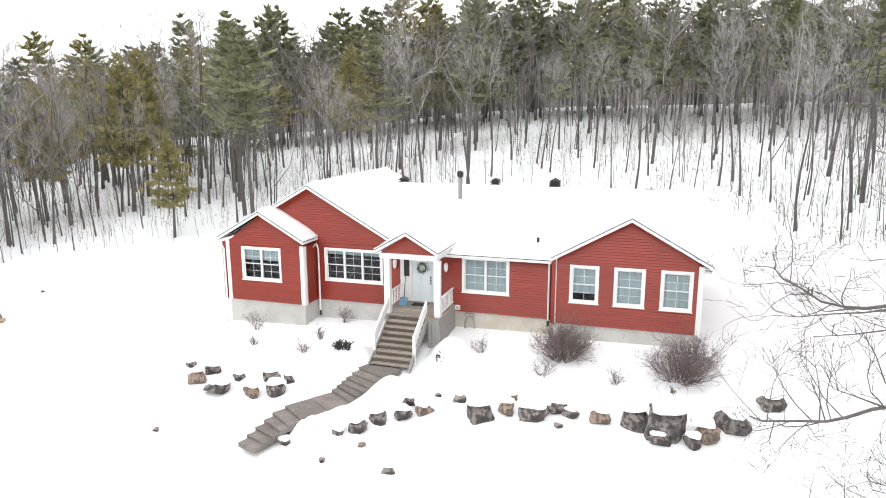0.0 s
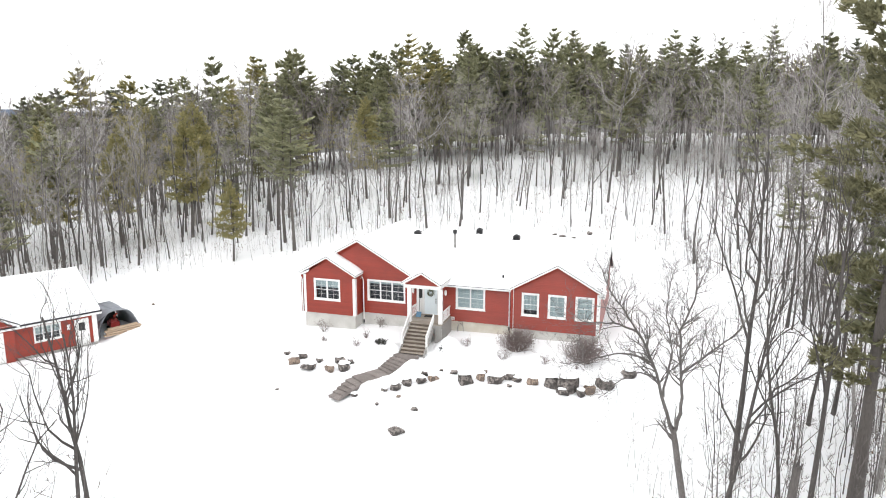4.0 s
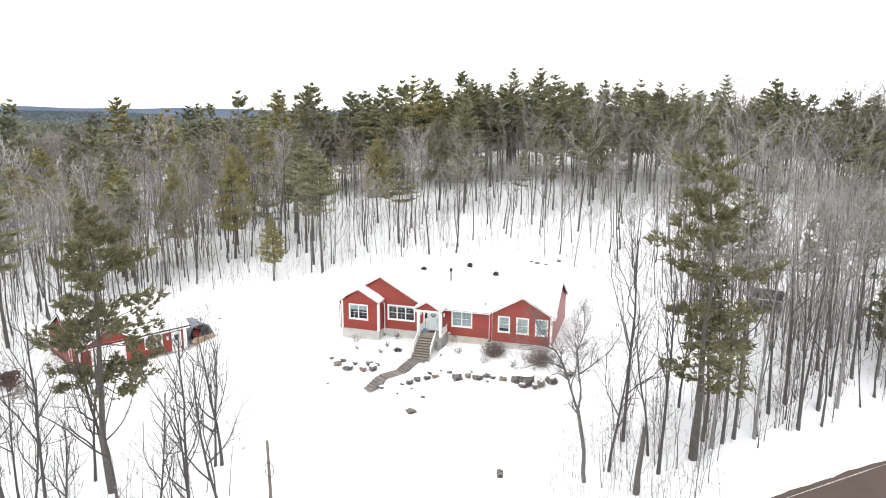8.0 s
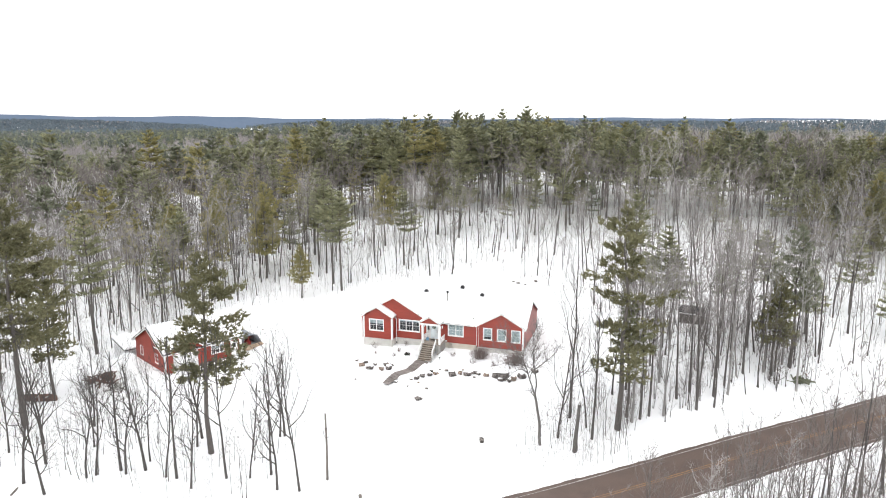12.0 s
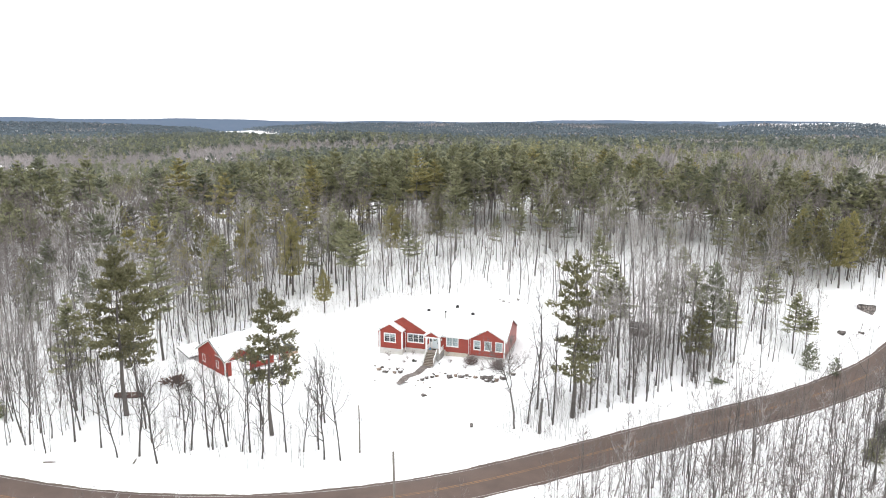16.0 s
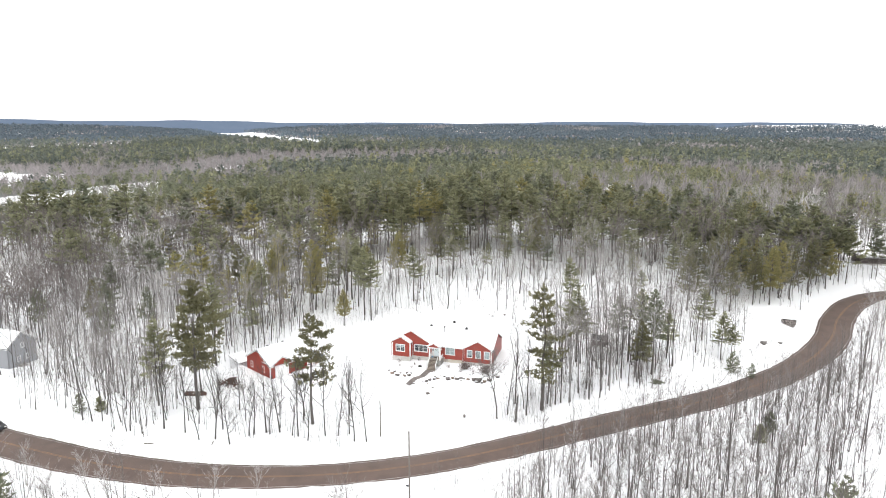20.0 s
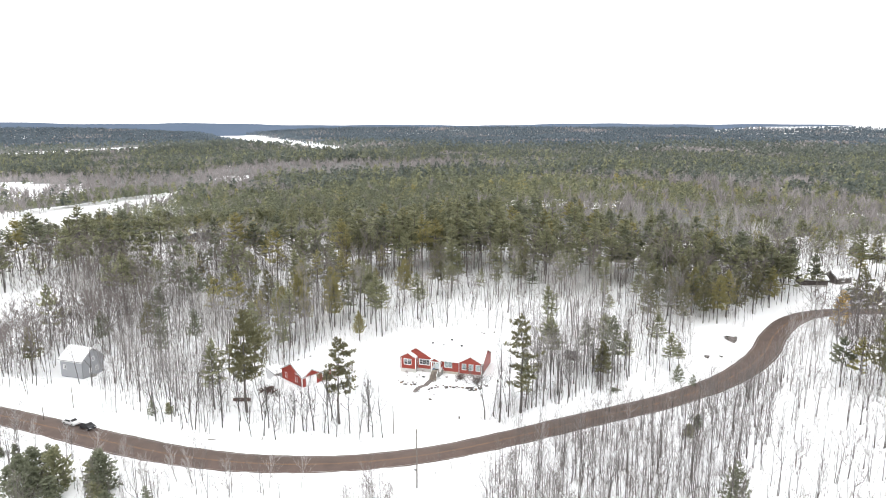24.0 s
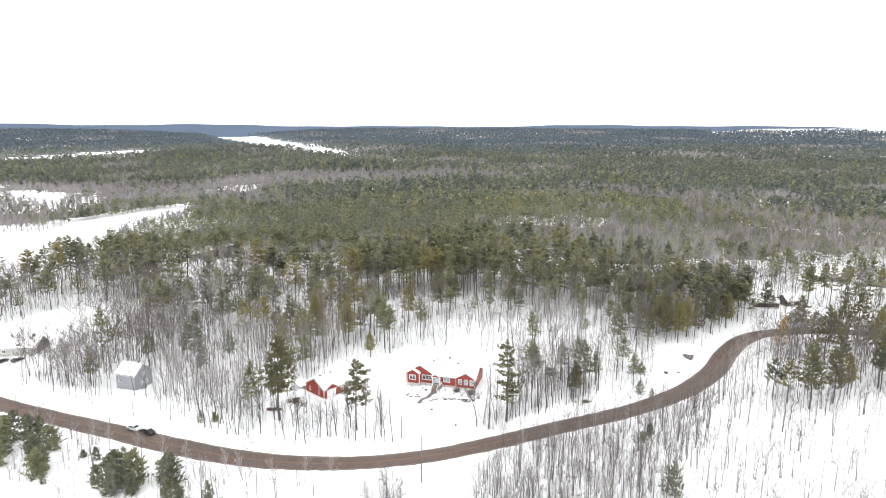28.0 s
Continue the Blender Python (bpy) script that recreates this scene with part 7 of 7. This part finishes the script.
# tarpaulin shelter at the garage's far end
shelter = thing("tarp_shelter", "collapsing grey tarpaulin shelter beside the garage", "shelter")
sm = gm @ pose(12.6, 0.4, gz(-28.5, -2.5), 0, 0, 0)
arch, n = Shape(), 12
for i in range(n + 1):
    a = math.pi * i / n
    for r in (1.0, 0.96):
        for y_, f in ((0.0, 1.0), (1.4, 0.94), (2.8, 1.02), (4.0, 0.85)):
            arch.v.append(tuple(sm @ Vector((-1.6 * math.cos(a) * r * f, y_ + 0.12 * math.sin(i * 2.1), 2.15 * math.sin(a) ** 0.8 * r * f + 0.06 * math.sin(i * 1.7 + y_)))))
for i in range(n):
    for o in (0, 4):
        for j in range(3):
            k = i * 8 + o + j
            arch.f.append((k, k + 1, k + 9, k + 8) if o == 0 else (k + 8, k + 9, k + 1, k))
    k = i * 8
    arch.f += [(k, k + 8, k + 12, k + 4), (k + 3, k + 7, k + 15, k + 11)]
part("tarp", arch, TARP, shelter, "sagging grey tarpaulin", smooth=True)
# Black panel added at the back; the shelter's inner shade is its colour.
part("back_sheet", Shape().add([sm @ Vector(p) for p in ((-1.4, 3.9, 0), (1.4, 3.9, 0), (0.9, 3.9, 1.5), (-0.9, 3.9, 1.5))], [(0, 1, 2, 3)]), BLACK, shelter)
flap = [(-1.75, 0.2, 1.3), (-0.3, 0.0, 2.2), (-1.6, 3.4, 2.9), (-2.6, 2.2, 2.4)]
part("loose_flap", Shape().slab([sm @ Vector(p) for p in flap], (0, 0, -0.05)), TARP, shelter)
for k, (zz, w_) in enumerate(((0.1, 3.0), (0.28, 2.7), (0.46, 2.9), (0.62, 2.4))):
    solid("plank", Shape().box(-w_ / 2, w_ / 2, -0.22, 0.1, zz, zz + 0.13, sm @ pose(0.2, -0.25, 0, 0, 0, -2 + 2 * k)), LUMBER, "rough sawn plank stacked before the shelter", "plank", group="plank stack")
machine = thing("snow_blower", "red snow blower under the tarpaulin", "snow blower")
part("body", Shape().box(-0.35, 0.35, 0.8, 1.7, 0.3, 0.85, sm).box(-0.25, 0.25, 0.95, 1.5, 0.85, 1.1, sm), material("red_enamel", (0.35, 0.04, 0.035), 0.4, grain=0.3), machine)
part("chute", Shape().tube([sm @ Vector(p) for p in ((0, 0.9, 1.0), (0, 0.85, 1.4), (0.1, 0.6, 1.6))], [0.14, 0.12, 0.1], 8), RED, machine)
for x_ in (-0.42, 0.42):
    part("wheel", Shape().tube([sm @ Vector((x_ - 0.06, 1.3, 0.25)), sm @ Vector((x_ + 0.06, 1.3, 0.25))], 0.25, 12), RUBBER, machine)

# white lean-to, scrap heap and boat at the garage's other end
lt = thing("lean_to", "white sheeted lean-to under snow beside the garage", "lean-to")
lm = pose(-44.6, -8.6, -4.4, 0, 0, 63.3)
part("sheet_wall", Shape().box(0, 3.4, 0, 0.06, 0, 2.2, lm).box(0, 0.06, 0.06, 4.2, 0, 2.2, lm), material("white_sheeting", (0.68, 0.68, 0.69), 0.6, grain=0.3, scale=3, second=(0.5, 0.5, 0.52)), lt)
part("roof", Shape().slab([lm @ Vector(p) for p in ((-0.2, -0.2, 2.2), (3.6, -0.2, 2.2), (3.6, 4.4, 3.0), (-0.2, 4.4, 3.0))], (0, 0, -0.08)), SHINGLE, lt)
part("snow_cover", Shape().slab([lm @ Vector(p) for p in ((-0.15, -0.15, 2.42), (3.55, -0.15, 2.42), (3.55, 4.35, 3.22), (-0.15, 4.35, 3.22))], (0, 0, -0.21)), ROOF_SNOW, lt)


def heap(seed, n, r, hgt):
    g = random.Random(seed)
    s = Shape()
    for _ in range(n):
        a, d = g.uniform(0, 6.283), r * g.random() ** 0.7
        p = Vector((math.cos(a) * d, math.sin(a) * d * 0.6, g.uniform(0, hgt) * (1 - d / r * 0.7)))
        q = Vector((g.gauss(0, 1), g.gauss(0, 1), g.gauss(0, 0.5))).normalized() * g.uniform(0.3, 1.1)
        s.tube([p - q, p + q], g.uniform(0.06, 0.14), 6)
    return s


solid("scrap_heap", heap(4, 60, 2.6, 1.3), RUST, "rusty brown heap of logs and scrap in snow", "scrap heap", stand(-43.6, -13.2))
solid("brush_pile", heap(9, 26, 1.7, 0.5), GREYWOOD, "grey pile of cut branches in snow", "brush pile", stand(-39.8, -14.8))
boat = thing("boat", "old dark rowing boat full of snow under a pine", "boat")
bmx = stand(-46.8, -20.8, 0.35)
hull, n = Shape(), 10
for i in range(n + 1):
    u = i / n
    w_ = 0.75 * (1 - (2 * u - 0.9) ** 4 * 0.75) if u < 1 else 0.08
    w_ = max(w_, 0.08)
    for r, zz in ((0.35, 0.05), (0.9, 0.3), (1.0, 0.62 + 0.2 * abs(u - 0.5)), (0.9, 0.6 + 0.2 * abs(u - 0.5)), (0.3, 0.12)):
        for sgn in (-1, 1):
            hull.v.append(tuple(bmx @ Vector((u * 4.4 - 2.2, sgn * w_ * r, zz))))
for i in range(n):
    for j in range(4):
        for sgn in (0, 1):
            k = i * 10 + j * 2 + sgn
            hull.f.append((k, k + 10, k + 12, k + 2) if sgn else (k + 2, k + 12, k + 10, k))
    k = i * 10
    hull.f += [(k + 1, k, k + 10, k + 11), (k + 8, k + 9, k + 19, k + 18)]
hull.f += [(0, 1, 3, 5, 4, 2), tuple(n * 10 + j for j in (2, 4, 5, 3, 1, 0))]
part("hull", hull, RUST, boat)
part("seat", Shape().box(-0.6, -0.3, -0.65, 0.65, 0.42, 0.46, bmx).box(0.7, 1.0, -0.6, 0.6, 0.42, 0.46, bmx), GREYWOOD, boat)

# grey two-storey house
hm = pose(-108.3, -17.2, 0, 0, 0, -1.5)
gh_ = simple_house("grey_house", "small grey two-storey house with snowy roof", hm, 7.9, 7.4, -7.6, -1.6, 1.2, GREYSIDE)
front_wall(gh_, hm, 7.9, -7.6, -1.6, [(1.0, 2.1, -4.5, -3.1)], GREYSIDE)
window_unit(gh_, hm, 1.0, 2.1, -4.5, -3.1, 2, 1, False)
for a in (1.6, 4.9):
    part("basement_window", Shape().box(a, a + 0.8, -0.04, 0.02, -7.0, -6.6, hm), BLACK, gh_)
hs = hm @ pose(7.9, 0, 0, 0, 0, 90)
for a, z_ in ((2.2, -5.6), (4.4, -5.6), (3.4, -2.6)):
    window_unit(gh_, hs @ at_y(-0.05), a, a + 0.9, z_, z_ + 1.3, 1, 2, True, 0.3)
part("steps", Shape().box(2.2, 3.6, -1.2, -0.05, -7.5, -6.3, hs), GREYWOOD, gh_)

# ranch house past the grey one, with two parked cars
rm = pose(-174, -6.5, 0, 0, 0, 20)
rh = simple_house("ranch_house", "low grey ranch house under deep snow", rm, 15, 9, -7.4, -3.5, -0.4, BARNWOOD)
front_wall(rh, rm, 15, -7.4, -3.5, [(2, 3.6, -5.6, -4.3), (9.5, 11.2, -5.6, -4.3)], CONCRETE)
window_unit(rh, rm, 2, 3.6, -5.6, -4.3, 2, 1, False)
window_unit(rh, rm, 9.5, 11.2, -5.6, -4.3, 2, 1, False)
part("dormer", Shape().add([rm @ Vector(p) for p in ((6.6, 0.6, -3.2), (9.4, 0.6, -3.2), (8, 0.6, -2.1), (6.6, 3.2, -3.2), (9.4, 3.2, -3.2), (8, 3.2, -2.1))],
                           [(0, 1, 2), (5, 4, 3), (0, 2, 5, 3), (1, 4, 5, 2)]), RUST, rh)
part("chimney", Shape().box(11.6, 12.6, 4.0, 4.8, -1.2, 0.5, rm), BARNWOOD, rh)


def car(m, paint, label):
    c = thing("car", label, "car")
    side = [(-2.15, 0.35), (-2.2, 0.75), (-1.95, 0.92), (-1.5, 1.0), (-0.95, 1.42), (0.65, 1.46), (1.35, 1.02), (2.0, 0.86), (2.2, 0.6), (2.15, 0.35)]
    n = len(side)
    b = Shape()
    for yy, f in ((-0.88, 1.0), (-0.8, 1.0), (0.8, 1.0), (0.88, 1.0)):
        for x_, z_ in side:
            tuck = 0.2 * max(z_ - 0.95, 0) / 0.5 * (1 if abs(yy) > 0.85 else 0.9)
            b.v.append(tuple(m @ Vector((x_, yy - math.copysign(tuck, yy), z_))))
    for r in range(3):
        for i in range(n):
            j = (i + 1) % n
            b.f.append((r * n + i, r * n + j, (r + 1) * n + j, (r + 1) * n + i))
    b.f += [tuple(range(n - 1, -1, -1)), tuple(3 * n + i for i in range(n))]
    part("body", b, paint, c)
    for sg in (-1, 1):
        q = [(-1.25, 1.03), (-0.85, 1.36), (0.58, 1.4), (1.1, 1.05)]
        pts = [m @ Vector((x_, sg * (0.895 - 0.2 * (z_ - 0.95) / 0.5), z_)) for x_, z_ in q]
        part("side_window", Shape().slab(pts if sg < 0 else pts[::-1], m.to_3x3() @ Vector((0, -0.006 * sg, 0))), BLACK, c)
    for xa, za, xb, zb in ((0.72, 1.43, 1.3, 1.06), (-1.42, 1.05, -1.0, 1.38)):
        dz = Vector((0, 0, 0.012))
        pts = [m @ (Vector(p) + dz) for p in ((xa, -0.62, za), (xa, 0.62, za), (xb, 0.72, zb), (xb, -0.72, zb))]
        part("windscreen", Shape().slab(pts if xa < xb and xa > 0 else pts[::-1], (0, 0, -0.01)), BLACK, c)
    part("roof_snow", Shape().box(-0.85, 0.55, -0.55, 0.55, 1.45, 1.53, m), ROOF_SNOW, c)
    for x_ in (-1.35, 1.38):
        for sg in (-1, 1):
            w_ = part("wheel", Shape().tube([m @ Vector((x_, sg * 0.7, 0.33)), m @ Vector((x_, sg * 0.9, 0.33))], 0.33, 14), RUBBER, c)
            part("rim", Shape().tube([m @ Vector((x_, sg * 0.88, 0.33)), m @ Vector((x_, sg * 0.91, 0.33))], 0.2, 10), STEEL, w_)
    for sg in (-0.6, 0.6):
        part("headlight", Shape().box(2.08, 2.2, sg - 0.17, sg + 0.17, 0.62, 0.76, m), WHITE, c)
        part("tail_light", Shape().box(-2.22, -2.12, sg - 0.15, sg + 0.15, 0.7, 0.84, m), RED, c)
    return c


car(pose(-74.2, -42.3, -6.1, 0, 0, -12), CARDARK, "dark grey car parked on the road's edge")
car(pose(-79.9, -41.3, -6.35, 0, 0, -9), CARWHITE, "white car with snowy roof parked on the road's edge")
car(pose(-168.3, -9.0, gz(-168.3, -9.0), 0, 0, 70), CARDARK, "dark car parked before the ranch house")
car(pose(-163, -7.0, gz(-163, -7.0), 0, 0, 72), CARDARK, "dark car parked beside another before the house")

# houses past the bend
for nm, lab, m_, ln, dp, e_, r_, mt in (("cabin", "dark wooden cabin among trees by the road", pose(112, 95, 0, 0, 0, 35), 6.5, 5.5, 2.6, 4.6, BARNWOOD),
                                        ("snowy_house", "house with wide snow-covered roof in the woods", pose(132, 143, 0, 0, 0, 10), 15, 10, 2.9, 6.4, BARNWOOD),
                                        ("snowy_house", "house half hidden by trees under deep snow", pose(154, 142, 0, 0, 0, -8), 14, 9, 2.8, 6.0, BARNWOOD)):
    b0 = gz(m_.translation.x + 4, m_.translation.y + 3) - 0.3
    hh = simple_house(nm, lab, m_, ln, dp, b0, b0 + e_, b0 + r_, mt)
    front_wall(hh, m_, ln, b0, b0 + e_, [(ln * 0.3, ln * 0.3 + 1.4, b0 + 1.1, b0 + 2.3)], mt)
    window_unit(hh, m_, ln * 0.3, ln * 0.3 + 1.4, b0 + 1.1, b0 + 2.3, 2, 1, False)
lz = gz(104, 93)
ls = simple_house("long_shed", "long low dark shed under snow among trees", pose(100, 91, 0, 0, 0, 12), 9.0, 4.0, lz - 0.3, lz + 1.9, lz + 2.9, BARNWOOD, 0.3, 0.2, "shed")
front_wall(ls, pose(100, 91, 0, 0, 0, 12), 9.0, lz - 0.3, lz + 1.9, [], BARNWOOD, 0.2)
sz = gz(30.6, 15.2)
sh = simple_house("garden_shed", "small weathered dark shed among the trees", pose(29.2, 14.2, 0, 0, 0, -14), 2.9, 2.2, sz - 0.2, sz + 1.5, sz + 2.1, BARNWOOD, 0.15, 0.2, "shed", False)
front_wall(sh, pose(29.2, 14.2, 0, 0, 0, -14), 2.9, sz - 0.2, sz + 1.5, [], BARNWOOD, 0.2)
wl_ = thing("wood_rack", "long low snow-covered wood rack behind the house", "wood rack", stand(-9.2, 18.6, 0.25))
part("logs", Shape().box(-1.6, 1.6, -0.35, 0.35, 0.1, 0.95), RUST, wl_)
part("snow_cover", Shape().box(-1.7, 1.5, -0.45, 0.45, 0.955, 1.15), ROOF_SNOW, wl_)
for x_ in (-1.65, 1.65):
    part("post", Shape().box(x_ - 0.05, x_ + 0.05, -0.35, 0.35, 0, 1.2), GREYWOOD, wl_)
for k, (px, py) in enumerate(((4, 28), (6.7, 29.1), (3.0, 28.6), (5.2, 27.6))):
    st = thing("boulder", "rough grey boulder half buried behind the house", "boulder", stand(px, py), group="boulders behind the house")
    me = stone(90 + k, 0.7 - 0.1 * k)
    me.materials.append(ROCK)
    part("stone", me, None, st)

# poles, snag, marker
for px, py, top, rad, lab in ((-3.0, -28.8, 3.07, 0.1, "weathered grey wooden pole in the front yard"), (9.0, -47.4, 7.9, 0.12, "tall wooden utility pole beside the road"),
                              (-85.6, -35.1, 0.2, 0.09, "thin grey pole on the snow verge"), (-88.9, -40.8, -3.4, 0.1, "short wooden pole at the road's edge"),
                              (106.8, 85.9, 12.0, 0.11, "wooden utility pole past the bend")):
    pl = thing("pole", lab, "pole")
    z0 = gz(px, py)
    part("shaft", Shape().tube([(px, py, z0 - 0.4), (px + 0.05, py, (z0 + top) / 2), (px, py, top)], [rad * 1.2, rad, rad * 0.8], 10), POLEWOOD, pl, smooth=True)
    if rad > 0.11:
        part("bracket", Shape().box(px - 0.5, px, py - 0.06, py + 0.06, z0 + 3.6, z0 + 3.8), BLACK, pl)
    elif px == -3.0:
        part("wire_loop", Shape().tube([(px + 0.1 + 0.3 * math.sin(a), py - 0.08, 1.2 + 0.5 * math.cos(a)) for a in np.linspace(0, 6.283, 16)], 0.02, 5, False), BLACK, pl)
sn = Shape()
g = random.Random(8)
z0 = gz(18.6, -17.9)
sn.tube([(18.55, -17.9, z0 - 0.2), (18.6, -17.9, z0 + 1.5), (18.75, -17.85, z0 + 3.4), (18.85, -17.8, z0 + 5.0)], [0.23, 0.19, 0.17, 0.14], 9)
for k in range(5):
    a = 6.283 * k / 5
    spike(sn, Vector((18.85 + math.cos(a) * 0.1, -17.8 + math.sin(a) * 0.1, z0 + 4.9)), Vector((18.87 + math.cos(a) * 0.16, -17.8 + math.sin(a) * 0.16, z0 + 5.1 + g.uniform(0, 0.35))), 0.08)
solid("dead_snag", sn, GREYBARK, "broken grey dead trunk without branches", "dead tree")
mk = thing("marker_posts", "pair of dark marker posts stuck in snow", "marker", stand(15.8, 8.4))
for x_ in (-0.09, 0.09):
    part("post", Shape().box(x_ - 0.035, x_ + 0.035, -0.03, 0.03, -0.1, 0.42), BLACK, mk)
log = solid("fallen_log", Shape().tube([(-0.9, 0, 0.12), (0.2, 0.05, 0.16), (1.0, 0.2, 0.1)], [0.12, 0.14, 0.09], 8), POLEWOOD, "fallen grey log lying on the snow verge", "log", stand(-41.0, -41.0, 0.2))
copy_thing(log, stand(-30.1, -38.2, 1.9, 0.7))
solid("fallen_boughs", heap(14, 30, 1.5, 0.4), SPRUCE, "fallen pine boughs lying in snow", "boughs", stand(42.5, 4.5))

# birches leaning over the road from its near side
birch = [tree_thing("birch", *bare_tree(170 + s, 9, 20, 8, 0.3, 6, 1 + s, 1.3, 0.0105, 1, 0.09, 0.026), PALE, PALE, "slender pale birch leaning beside the road") for s in range(2)]
for k, (px, py) in enumerate(((-58.9, -55.2), (-66, -56), (-42.6, -60), (-32.8, -58), (-25.6, -56), (-50, -57), (-18, -55), (-83, -53.5), (-90, -52), (-98, -51), (-104, -50.5),
                              (47, -13), (55, -8), (36, -22), (62, -2), (-37, -57.5), (-54, -58), (-76, -54.5), (-12, -53.5), (29, -30), (42, -17.5))):
    m = stand(px, py, k * 2.1, 0.8 + 0.08 * (k % 4))
    if k < 2:
        birch[k].matrix_world = m
        tagged(birch[k], group="birches along the road")
    else:
        copy_thing(birch[k % 2], m)
